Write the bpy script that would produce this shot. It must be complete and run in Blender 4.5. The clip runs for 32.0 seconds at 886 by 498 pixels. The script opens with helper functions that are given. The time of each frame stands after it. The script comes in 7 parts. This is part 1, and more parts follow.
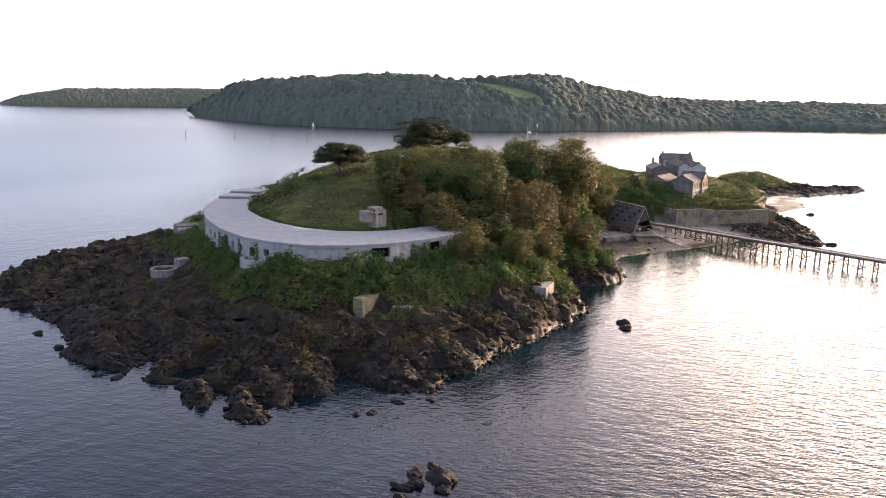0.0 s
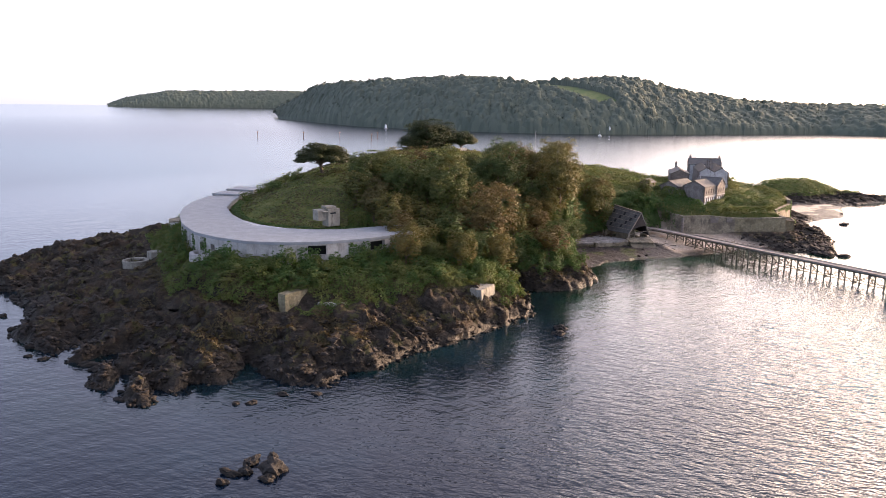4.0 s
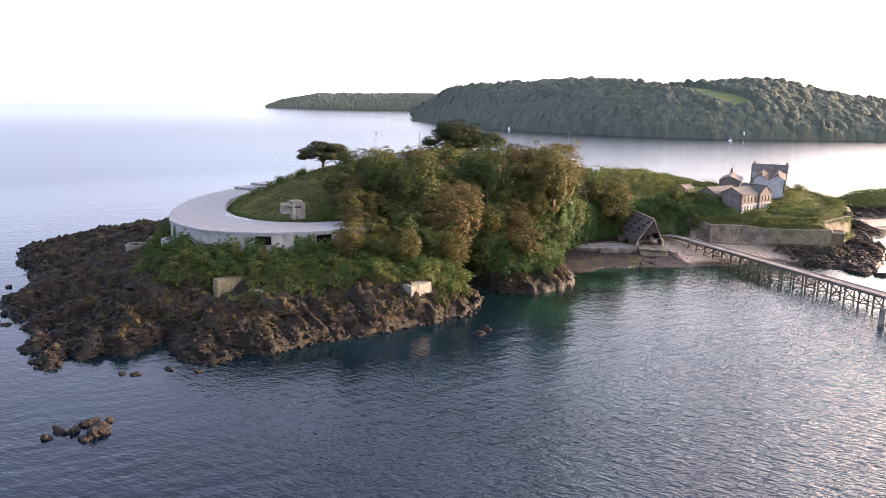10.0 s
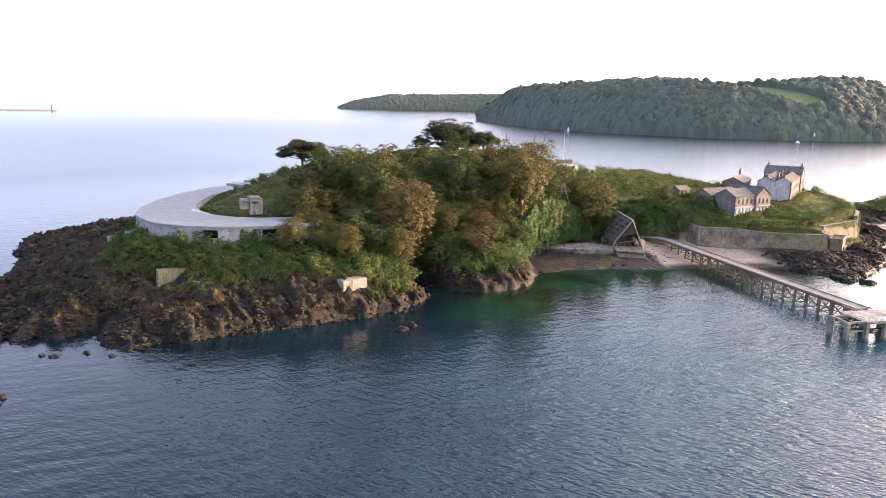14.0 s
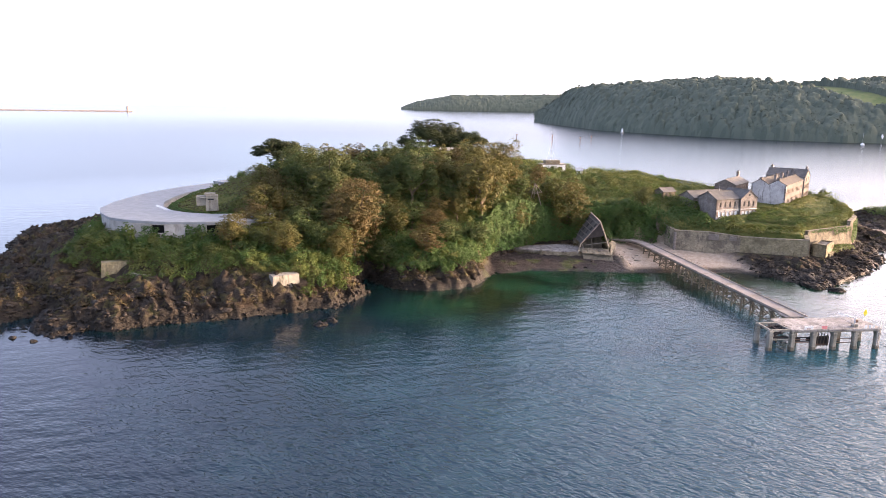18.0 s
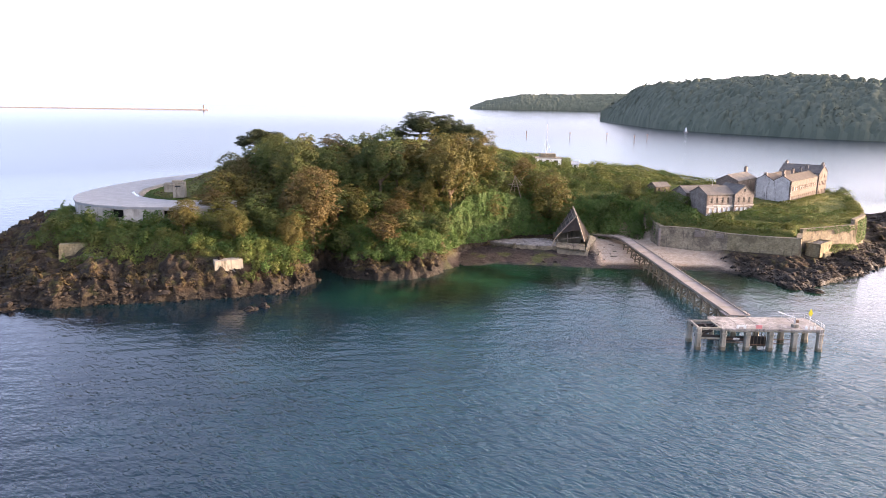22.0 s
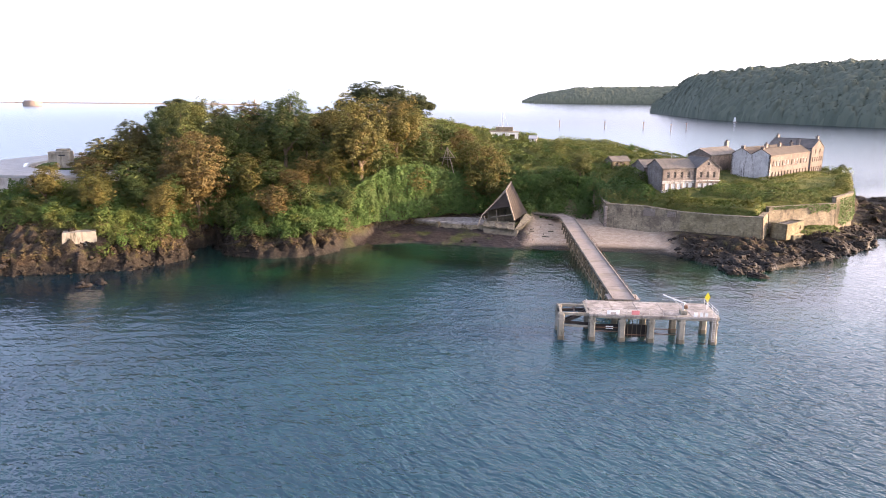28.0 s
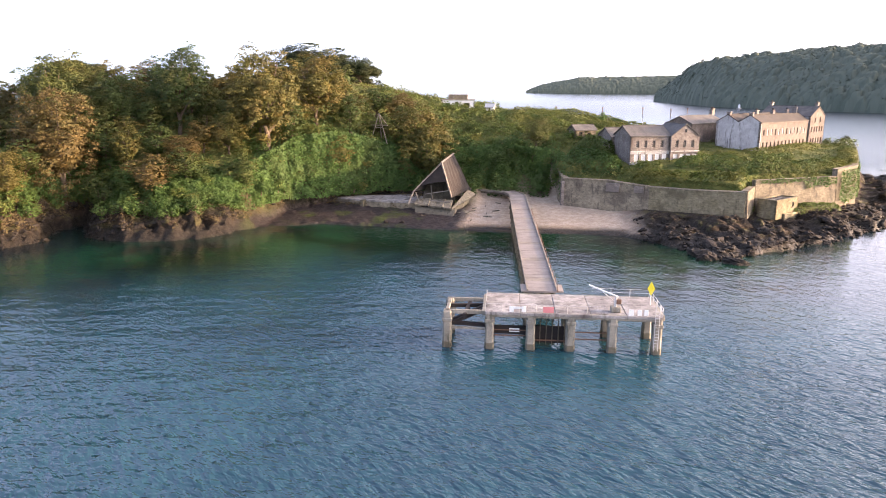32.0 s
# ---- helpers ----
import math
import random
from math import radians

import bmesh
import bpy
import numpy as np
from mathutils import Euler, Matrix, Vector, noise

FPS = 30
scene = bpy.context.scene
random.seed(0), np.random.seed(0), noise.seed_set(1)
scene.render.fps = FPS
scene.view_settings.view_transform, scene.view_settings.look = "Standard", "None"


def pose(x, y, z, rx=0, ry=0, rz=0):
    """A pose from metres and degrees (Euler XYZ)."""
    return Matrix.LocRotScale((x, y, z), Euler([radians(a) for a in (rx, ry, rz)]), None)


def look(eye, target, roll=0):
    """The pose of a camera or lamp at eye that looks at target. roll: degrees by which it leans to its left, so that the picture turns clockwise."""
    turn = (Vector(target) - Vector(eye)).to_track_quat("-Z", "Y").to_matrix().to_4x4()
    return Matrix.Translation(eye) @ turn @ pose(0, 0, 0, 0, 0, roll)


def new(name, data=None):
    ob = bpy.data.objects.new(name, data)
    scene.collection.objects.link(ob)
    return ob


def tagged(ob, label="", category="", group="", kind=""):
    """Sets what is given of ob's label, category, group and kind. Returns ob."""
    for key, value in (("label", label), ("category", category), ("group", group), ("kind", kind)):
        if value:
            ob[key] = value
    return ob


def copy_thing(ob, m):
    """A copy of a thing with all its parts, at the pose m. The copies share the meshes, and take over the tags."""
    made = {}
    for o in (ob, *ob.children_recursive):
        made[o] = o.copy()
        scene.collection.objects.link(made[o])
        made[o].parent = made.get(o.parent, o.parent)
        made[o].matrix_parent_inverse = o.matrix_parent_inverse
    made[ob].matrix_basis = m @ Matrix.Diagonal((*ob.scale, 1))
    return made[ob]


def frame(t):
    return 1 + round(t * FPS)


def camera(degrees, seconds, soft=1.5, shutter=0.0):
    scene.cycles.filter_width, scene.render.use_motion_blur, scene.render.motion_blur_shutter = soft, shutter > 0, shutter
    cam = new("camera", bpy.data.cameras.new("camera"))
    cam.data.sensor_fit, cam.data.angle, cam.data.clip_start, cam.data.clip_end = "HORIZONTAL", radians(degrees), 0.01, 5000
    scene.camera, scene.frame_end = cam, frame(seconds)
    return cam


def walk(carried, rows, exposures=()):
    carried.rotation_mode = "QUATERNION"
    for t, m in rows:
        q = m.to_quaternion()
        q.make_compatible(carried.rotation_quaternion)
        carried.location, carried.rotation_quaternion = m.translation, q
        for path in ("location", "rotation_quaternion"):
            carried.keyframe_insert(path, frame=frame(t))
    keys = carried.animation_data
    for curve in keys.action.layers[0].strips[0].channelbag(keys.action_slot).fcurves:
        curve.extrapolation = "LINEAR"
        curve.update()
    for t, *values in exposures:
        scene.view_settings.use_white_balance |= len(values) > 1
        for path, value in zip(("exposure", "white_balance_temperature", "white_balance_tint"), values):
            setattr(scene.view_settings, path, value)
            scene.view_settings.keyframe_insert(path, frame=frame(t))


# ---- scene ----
cam = camera(63.71, 32.0, 0.9)
# seconds, x, y, z, pitch, roll, yaw
ROWS = [
    (0.0, -3.82, 2.11, 52.47, -11.503, -0.628, -32.728),
    (0.5, 0.08, 0.00, 52.35, -11.452, -0.564, -31.905),
    (1.0, 3.93, -2.23, 52.40, -11.446, -0.627, -31.068),
    (1.5, 7.73, -4.80, 52.55, -11.424, -0.712, -30.189),
    (2.0, 11.45, -7.77, 52.71, -11.434, -0.774, -29.334),
    (2.5, 15.26, -10.74, 52.77, -11.433, -0.664, -28.445),
    (3.0, 19.08, -13.29, 52.75, -11.397, -0.699, -27.557),
    (3.5, 22.92, -15.25, 52.77, -11.397, -0.738, -26.695),
    (5.5, 38.36, -22.95, 52.83, -11.420, -0.992, -22.608),
    (6.0, 42.22, -24.89, 52.86, -11.419, -1.046, -21.451),
    (6.5, 46.07, -26.92, 52.89, -11.410, -1.102, -20.308),
    (7.0, 49.93, -28.70, 52.97, -11.446, -1.122, -19.274),
    (7.5, 53.76, -30.29, 53.05, -11.460, -1.099, -18.375),
    (8.0, 57.63, -31.77, 53.11, -11.456, -1.124, -17.594),
    (8.5, 61.67, -33.22, 53.05, -11.454, -1.053, -16.701),
    (9.0, 65.76, -34.75, 52.97, -11.411, -1.059, -15.774),
    (9.5, 69.83, -36.26, 52.89, -11.410, -1.016, -14.963),
    (10.0, 73.81, -37.75, 52.88, -11.384, -1.011, -14.168),
    (10.5, 77.95, -39.09, 52.86, -11.396, -0.995, -13.342),
    (11.0, 82.03, -40.31, 52.82, -11.413, -0.993, -12.553),
    (11.5, 86.19, -41.48, 52.83, -11.439, -0.987, -11.750),
    (12.0, 90.37, -42.57, 52.92, -11.442, -1.036, -10.990),
    (12.5, 94.70, -43.64, 52.94, -11.464, -1.021, -10.261),
    (13.0, 99.09, -44.67, 52.91, -11.445, -0.953, -9.585),
    (13.5, 103.39, -45.66, 52.81, -11.416, -0.946, -8.922),
    (14.0, 107.81, -46.49, 52.82, -11.415, -0.917, -8.293),
    (14.5, 112.06, -47.14, 52.85, -11.404, -0.948, -7.725),
    (15.0, 116.47, -47.79, 52.93, -11.422, -0.938, -7.113),
    (15.5, 120.90, -48.41, 52.96, -11.417, -0.932, -6.419),
    (17.5, 138.57, -50.93, 53.04, -11.415, -0.949, -3.417),
    (18.0, 142.98, -51.51, 53.04, -11.426, -0.873, -2.917),
    (18.5, 147.32, -51.65, 52.81, -11.415, -0.881, -2.444),
    (19.0, 151.54, -51.83, 52.57, -11.397, -0.834, -1.890),
    (19.5, 155.80, -51.81, 52.25, -11.390, -0.845, -1.234),
    (20.0, 160.14, -51.68, 51.88, -11.383, -0.865, -0.443),
    (20.5, 164.52, -51.37, 51.51, -11.419, -0.882, 0.413),
    (21.0, 168.82, -50.99, 51.19, -11.460, -0.888, 1.261),
    (21.5, 173.08, -50.38, 50.84, -11.478, -0.839, 2.089),
    (22.0, 177.37, -49.54, 50.34, -11.532, -0.896, 2.925),
    (22.5, 181.52, -48.56, 49.65, -11.510, -0.871, 3.869),
    (23.0, 185.56, -47.32, 48.84, -11.495, -0.850, 4.899),
    (23.5, 189.54, -45.79, 47.93, -11.486, -0.855, 5.999),
    (24.0, 193.46, -44.03, 46.98, -11.429, -0.824, 7.034),
    (24.5, 197.19, -42.05, 46.07, -11.356, -0.685, 7.216),
    (25.0, 200.63, -39.92, 45.24, -11.324, -0.673, 7.284),
    (25.5, 203.82, -37.12, 44.49, -11.368, -0.614, 7.336),
    (27.5, 216.48, -25.54, 41.51, -11.764, -0.502, 7.439),
    (28.0, 219.63, -22.57, 40.76, -11.922, -0.526, 7.522),
    (28.5, 222.54, -19.09, 40.11, -12.178, -0.548, 7.635),
    (29.0, 225.06, -15.41, 39.46, -12.413, -0.732, 7.678),
    (29.5, 227.24, -11.46, 38.73, -12.600, -0.821, 7.660),
    (30.0, 229.29, -6.99, 37.82, -12.783, -0.860, 7.696),
    (30.5, 231.11, -2.30, 36.66, -12.894, -0.867, 7.743),
    (31.0, 232.75, 2.61, 35.20, -12.912, -0.893, 7.761),
    (31.5, 234.32, 7.64, 33.45, -12.814, -0.777, 7.814),
    (32.0, 235.96, 12.73, 31.52, -12.540, -0.339, 8.006),
]
EXPOSURES = [(0.0, 2.35, 7250, 23), (9.0, 2.74, 7250, 23), (17.0, 2.92, 7250, 23), (26.0, 2.94, 7250, 23), (32.0, 2.92, 7250, 23)]
walk(cam, [(t, pose(x, y, z, 90 + pitch, roll, yaw)) for t, x, y, z, pitch, roll, yaw in ROWS], EXPOSURES)

# ---- world and sun ----
SUN_AZ, SUN_EL = 6.0, 8.5          # degrees: from +x towards +y, above the sea
world = bpy.data.worlds.new("world")
scene.world = world
world.use_nodes = True
wn, wl = world.node_tree.nodes, world.node_tree.links
sky = wn.new("ShaderNodeTexSky")
sky.sky_type, sky.sun_disc = "NISHITA", False
sky.sun_elevation, sky.sun_rotation = radians(SUN_EL), radians(90.0 - SUN_AZ)
sky.air_density, sky.dust_density, sky.ozone_density = 0.5, 7.0, 0.8
veil = wn.new("ShaderNodeMixRGB")    # thin high cloud over the whole sky
veil.inputs[0].default_value = 0.05
veil.inputs[2].default_value = (2.3, 2.42, 2.85, 1)
way = wn.new("ShaderNodeTexCoord")
lift = wn.new("ShaderNodeVectorMath")  # the sky's own dark rim lies just under the sea's edge
lift.inputs[1].default_value = (0, 0, 0.10)
wl.new(way.outputs["Generated"], lift.inputs[0])
wl.new(lift.outputs[0], sky.inputs["Vector"])
haze = wn.new("ShaderNodeMixRGB")    # the bright rim round the sea is evened out by mist
haze.blend_type = "DARKEN"
haze.inputs[0].default_value = 1.0
haze.inputs[2].default_value = (12.0, 11.0, 10.0, 1)
wl.new(sky.outputs[0], haze.inputs[1])
wl.new(haze.outputs[0], veil.inputs[1])
wl.new(veil.outputs[0], wn["Background"].inputs[0])
wn["Background"].inputs[1].default_value = 0.22

sun = new("sun", bpy.data.lights.new("sun", "SUN"))
sun.data.energy, sun.data.angle, sun.data.color = 1.9, radians(2.5), (1.0, 0.74, 0.49)
ce = math.cos(radians(SUN_EL))
SUN_DIR = Vector((ce * math.cos(radians(SUN_AZ)), ce * math.sin(radians(SUN_AZ)), math.sin(radians(SUN_EL))))
sun.matrix_world = look(SUN_DIR * 900, (0, 0, 0))

# ---- materials ----
class Mat:
    """A small wrapper to wire node materials."""

    def __init__(self, name, rough=0.8, metal=0.0, spec=0.3):
        self.m = bpy.data.materials.new(name)
        self.m.use_nodes = True
        self.n, self.l = self.m.node_tree.nodes, self.m.node_tree.links
        self.b = self.n["Principled BSDF"]
        self.b.inputs["Roughness"].default_value = rough
        self.b.inputs["Metallic"].default_value = metal
        self.b.inputs["Specular IOR Level"].default_value = spec
        self.geo = self.n.new("ShaderNodeNewGeometry")

    def link(self, a, b):
        self.l.new(a, b)

    def pos(self, scale=(1, 1, 1)):
        v = self.n.new("ShaderNodeVectorMath")
        v.operation = "MULTIPLY"
        v.inputs[1].default_value = scale
        self.link(self.geo.outputs["Position"], v.inputs[0])
        return v.outputs[0]

    def noise(self, scale, detail=5, rough=0.6, squash=(1, 1, 1), kind="fac"):
        t = self.n.new("ShaderNodeTexNoise")
        t.inputs["Scale"].default_value = scale
        t.inputs["Detail"].default_value = detail
        t.inputs["Roughness"].default_value = rough
        self.link(self.pos(squash), t.inputs["Vector"])
        return t.outputs[0]

    def voronoi(self, scale, squash=(1, 1, 1), feature="F1", out="Distance"):
        t = self.n.new("ShaderNodeTexVoronoi")
        t.feature = feature
        t.inputs["Scale"].default_value = scale
        self.link(self.pos(squash), t.inputs["Vector"])
        return t.outputs[out]

    def ramp(self, fac, *stops):
        r = self.n.new("ShaderNodeValToRGB")
        e = r.color_ramp.elements
        while len(e) < len(stops):
            e.new(0.5)
        for k, (p, c) in zip(e, stops):
            k.position = p
            k.color = (*c, 1) if len(c) == 3 else c
        self.link(fac, r.inputs[0])
        return r.outputs[0]

    def step(self, fac, a, b):
        r = self.n.new("ShaderNodeMapRange")
        r.interpolation_type = "SMOOTHSTEP"
        r.inputs["From Min"].default_value, r.inputs["From Max"].default_value = a, b
        self.link(fac, r.inputs["Value"])
        return r.outputs[0]

    def mix(self, fac, a, b, mode="MIX"):
        x = self.n.new("ShaderNodeMixRGB")
        x.blend_type = mode
        for k, v in enumerate((fac, a, b)):
            if isinstance(v, (int, float)):
                x.inputs[k].default_value = v
            elif isinstance(v, tuple):
                x.inputs[k].default_value = (*v, 1)
            else:
                self.link(v, x.inputs[k])
        return x.outputs[0]

    def math(self, op, a, b=0.0):
        x = self.n.new("ShaderNodeMath")
        x.operation = op
        for k, v in enumerate((a, b)):
            if isinstance(v, (int, float)):
                x.inputs[k].default_value = v
            else:
                self.link(v, x.inputs[k])
        return x.outputs[0]

    def attr(self, name):
        a = self.n.new("ShaderNodeAttribute")
        a.attribute_name = name
        return a.outputs["Fac"]

    def axis(self, k):
        s = self.n.new("ShaderNodeSeparateXYZ")
        self.link(self.geo.outputs["Position"], s.inputs[0])
        return s.outputs[k]

    def island(self):
        return self.geo.outputs["Random Per Island"]

    def each(self):
        return self.n.new("ShaderNodeObjectInfo").outputs["Random"]

    def color(self, out):
        if isinstance(out, tuple):
            self.b.inputs["Base Color"].default_value = (*out, 1)
        else:
            self.link(out, self.b.inputs["Base Color"])
        return self

    def rough(self, out):
        self.link(out, self.b.inputs["Roughness"])
        return self

    def bump(self, height, strength=0.5, dist=0.1):
        x = self.n.new("ShaderNodeBump")
        x.inputs["Distance"].default_value = dist
        if isinstance(strength, (int, float)):
            x.inputs["Strength"].default_value = strength
        else:
            self.link(strength, x.inputs["Strength"])
        self.link(height, x.inputs["Height"])
        last = self.b.inputs["Normal"]
        if last.is_linked:
            self.link(last.links[0].from_socket, x.inputs["Normal"])
        self.link(x.outputs[0], last)
        return self


def masonry(name, base, light, dark, rough=0.9, streak=0.6, course=0.0):
    """Weathered wall surfaces: broad blotches, grain, rain streaks and, where wanted, faint courses."""
    m = Mat(name, rough)
    c = m.mix(m.step(m.noise(0.35, 6, 0.65), 0.35, 0.68), base, light)
    c = m.mix(m.math("MULTIPLY", m.step(m.noise(0.9, 6, 0.7, (1, 1, 0.22)), 0.5, 0.72), streak), c, dark)
    c = m.mix(m.math("MULTIPLY", m.step(m.noise(6.0, 3, 0.6), 0.45, 0.75), 0.35), c, dark)
    if course:
        cell = m.voronoi(1.7, (1, 1, 1.8), "F1", "Color")
        c = m.mix(0.3, c, m.mix(1.0, c, m.ramp(cell, (0.2, (0.35, 0.34, 0.36)), (0.8, (1.5, 1.5, 1.45))), "MULTIPLY"))
        c = m.mix(m.math("MULTIPLY", m.step(m.noise(0.22, 4, 0.6), 0.5, 0.66), 0.6), c, dark)
    m.color(c)
    m.bump(m.noise(5.0, 4, 0.7), 0.35, 0.12)
    if course:
        m.bump(m.voronoi(2.2, (1, 1, 1.8), "DISTANCE_TO_EDGE"), 0.5, 0.08)
    return m.m


def leafage(name, dark, mid, light, odd, odd_at=0.9):
    """Leaves: each tuft its own shade, patches over the crown, a little light shining through."""
    m = Mat(name, 0.62, spec=0.25)
    c = m.mix(m.math("MULTIPLY", m.island(), 0.75), dark, mid)
    c = m.mix(m.math("MULTIPLY", m.step(m.noise(0.5, 4, 0.65), 0.46, 0.68), 0.5), c, light)
    c = m.mix(m.math("MULTIPLY", m.step(m.noise(0.14, 3, 0.6), 0.5, 0.64), 0.6), c, odd)
    c = m.mix(0.3, c, m.ramp(m.each(), (0.0, dark), (0.5, mid), (1.0, odd)))
    m.color(c)
    tr = m.n.new("ShaderNodeBsdfTranslucent")
    m.link(c, tr.inputs[0])
    mx = m.n.new("ShaderNodeMixShader")
    mx.inputs[0].default_value = 0.28
    m.link(m.b.outputs[0], mx.inputs[1])
    m.link(tr.outputs[0], mx.inputs[2])
    m.link(mx.outputs[0], m.n["Material Output"].inputs[0])
    return m.m


LEAF_GREEN = leafage("leaf_green", (0.030, 0.052, 0.014), (0.072, 0.105, 0.026), (0.125, 0.145, 0.034), (0.135, 0.115, 0.034))
LEAF_OLIVE = leafage("leaf_olive", (0.044, 0.056, 0.015), (0.118, 0.112, 0.027), (0.195, 0.160, 0.038), (0.185, 0.122, 0.038))
LEAF_RUSSET = leafage("leaf_russet", (0.048, 0.044, 0.016), (0.138, 0.097, 0.032), (0.212, 0.143, 0.052), (0.095, 0.098, 0.028))
LEAF_PINE = leafage("leaf_pine", (0.020, 0.032, 0.012), (0.040, 0.056, 0.02), (0.065, 0.08, 0.026), (0.06, 0.06, 0.022))
LEAF_IVY = leafage("leaf_ivy", (0.036, 0.076, 0.018), (0.076, 0.145, 0.032), (0.125, 0.20, 0.046), (0.075, 0.11, 0.036))
LEAF_SCRUB = leafage("leaf_scrub", (0.050, 0.082, 0.019), (0.105, 0.15, 0.032), (0.175, 0.20, 0.046), (0.165, 0.145, 0.045))
DRY = leafage("dry_bracken", (0.05, 0.036, 0.016), (0.095, 0.072, 0.032), (0.135, 0.12, 0.05), (0.085, 0.055, 0.03))
GRASS = leafage("grass_blades", (0.08, 0.10, 0.022), (0.14, 0.16, 0.036), (0.20, 0.19, 0.055), (0.16, 0.15, 0.05))

lf = Mat("leaf_far_hazed", 0.8, spec=0.1)   # woods seen across the water: crowns too far off for single leaves
# aerial haze is painted in: leaf tones are paler and greyer than near leaves
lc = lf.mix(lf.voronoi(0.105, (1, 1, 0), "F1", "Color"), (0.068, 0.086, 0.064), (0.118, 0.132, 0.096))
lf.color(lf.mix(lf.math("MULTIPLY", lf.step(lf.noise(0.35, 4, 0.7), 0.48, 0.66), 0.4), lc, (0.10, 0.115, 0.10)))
LEAF_FAR_HAZED = lf.m

bark = Mat("bark", 0.9)
bark.color(bark.ramp(bark.noise(3, 5, 0.7, (1, 1, 0.3)), (0.3, (0.06, 0.045, 0.03)), (0.7, (0.17, 0.13, 0.09))))
bark.bump(bark.noise(8, 4, 0.7, (1, 1, 0.25)), 0.6, 0.05)
BARK = bark.m

CONCRETE = masonry("concrete", (0.32, 0.305, 0.28), (0.43, 0.41, 0.375), (0.11, 0.10, 0.085))
ROOF_CONCRETE = masonry("roof_concrete", (0.235, 0.245, 0.25), (0.29, 0.30, 0.305), (0.16, 0.165, 0.165), 0.8, 0.3)
QUAY = masonry("broken_quay_concrete", (0.24, 0.22, 0.205), (0.36, 0.34, 0.32), (0.07, 0.06, 0.055), 0.9, 1.0, 0.5)
PIER_CONCRETE = masonry("pier_concrete", (0.20, 0.185, 0.155), (0.31, 0.285, 0.235), (0.055, 0.055, 0.036), 0.9, 1.0)
RENDERED = masonry("pale_render", (0.38, 0.37, 0.36), (0.55, 0.54, 0.52), (0.10, 0.095, 0.09), 0.9, 1.0)
STONE = masonry("limestone", (0.19, 0.164, 0.146), (0.25, 0.22, 0.195), (0.115, 0.098, 0.083), 0.9, 0.5, 0.5)
BARRACK_STONE = masonry("barrack_stone", (0.140, 0.116, 0.101), (0.185, 0.158, 0.138), (0.085, 0.071, 0.061), 0.9, 0.5, 0.5)
RUBBLE = masonry("rubble_wall", (0.185, 0.158, 0.112), (0.27, 0.232, 0.165), (0.062, 0.053, 0.045), 0.95, 0.9, 0.5)
LICHEN = masonry("lichened_masonry", (0.17, 0.145, 0.085), (0.25, 0.215, 0.14), (0.07, 0.062, 0.038), 0.92, 0.7, 0.5)
SLATE = masonry("roof_slate", (0.085, 0.08, 0.078), (0.135, 0.125, 0.112), (0.05, 0.043, 0.034), 0.8, 0.5)
TILE_ROOF = masonry("mossy_roof", (0.056, 0.046, 0.039), (0.078, 0.066, 0.055), (0.032, 0.027, 0.021), 0.85, 0.6)
RUIN_SLATE = masonry("ruin_slate", (0.020, 0.016, 0.015), (0.034, 0.028, 0.026), (0.012, 0.010, 0.009), 0.85, 0.8)
TIMBER = masonry("weathered_timber", (0.20, 0.17, 0.14), (0.30, 0.26, 0.21), (0.08, 0.07, 0.055), 0.85, 0.7)
PLANKING = masonry("deck_planking", (0.22, 0.19, 0.17), (0.29, 0.255, 0.23), (0.13, 0.11, 0.095), 0.85, 0.4)
WET_TIMBER = masonry("dark_timber", (0.10, 0.085, 0.06), (0.17, 0.15, 0.11), (0.035, 0.032, 0.022), 0.75, 0.7)
STEEL = masonry("galvanised_steel", (0.42, 0.42, 0.42), (0.55, 0.55, 0.55), (0.22, 0.17, 0.13), 0.55, 0.4)
RUST = masonry("rusty_steel", (0.13, 0.075, 0.05), (0.20, 0.11, 0.07), (0.05, 0.035, 0.03), 0.8, 0.6)
WHITE = masonry("white_paint", (0.74, 0.74, 0.72), (0.82, 0.82, 0.80), (0.5, 0.48, 0.45), 0.6, 0.3)
GLASS = Mat("dark_glazing", 0.12, spec=0.6).color((0.02, 0.022, 0.025)).m
# near-black colour standing in for the darkness inside the gun openings
SHADE = Mat("recess_shade", 0.95, spec=0.05).color((0.012, 0.012, 0.011)).m
YELLOW = Mat("yellow_sign", 0.5).color((0.75, 0.62, 0.04)).m
RED = Mat("red_notice", 0.5).color((0.62, 0.22, 0.22)).m
FAR_STONE = masonry("far_stone", (0.25, 0.2, 0.17), (0.32, 0.27, 0.23), (0.15, 0.12, 0.1), 0.9, 0.4)

# rock, turf and sand of the island in one ground material
g = Mat("island_ground", 0.92, spec=0.2)
strata = g.noise(0.5, 8, 0.72, (1.0, 0.55, 2.2))
fine = g.noise(2.4, 6, 0.7)
rock = g.mix(g.step(strata, 0.36, 0.66), (0.016, 0.0125, 0.009), (0.050, 0.040, 0.030))
rock = g.mix(g.math("MULTIPLY", g.step(fine, 0.52, 0.7), 0.7), rock, (0.080, 0.064, 0.046))
rock = g.mix(g.math("MULTIPLY", g.step(g.noise(0.16, 4, 0.6), 0.5, 0.64), 0.45), rock, (0.065, 0.040, 0.022))
rock = g.mix(g.math("MULTIPLY", g.step(g.noise(0.3, 5, 0.7), 0.52, 0.62), 0.6), rock, (0.085, 0.078, 0.026))
tide = g.math("ADD", g.axis(2), g.math("MULTIPLY", g.noise(0.4, 4, 0.6), 2.2))
wet = g.mix(g.step(g.noise(1.3, 5, 0.7), 0.42, 0.66), (0.012, 0.0095, 0.007), (0.036, 0.028, 0.019))
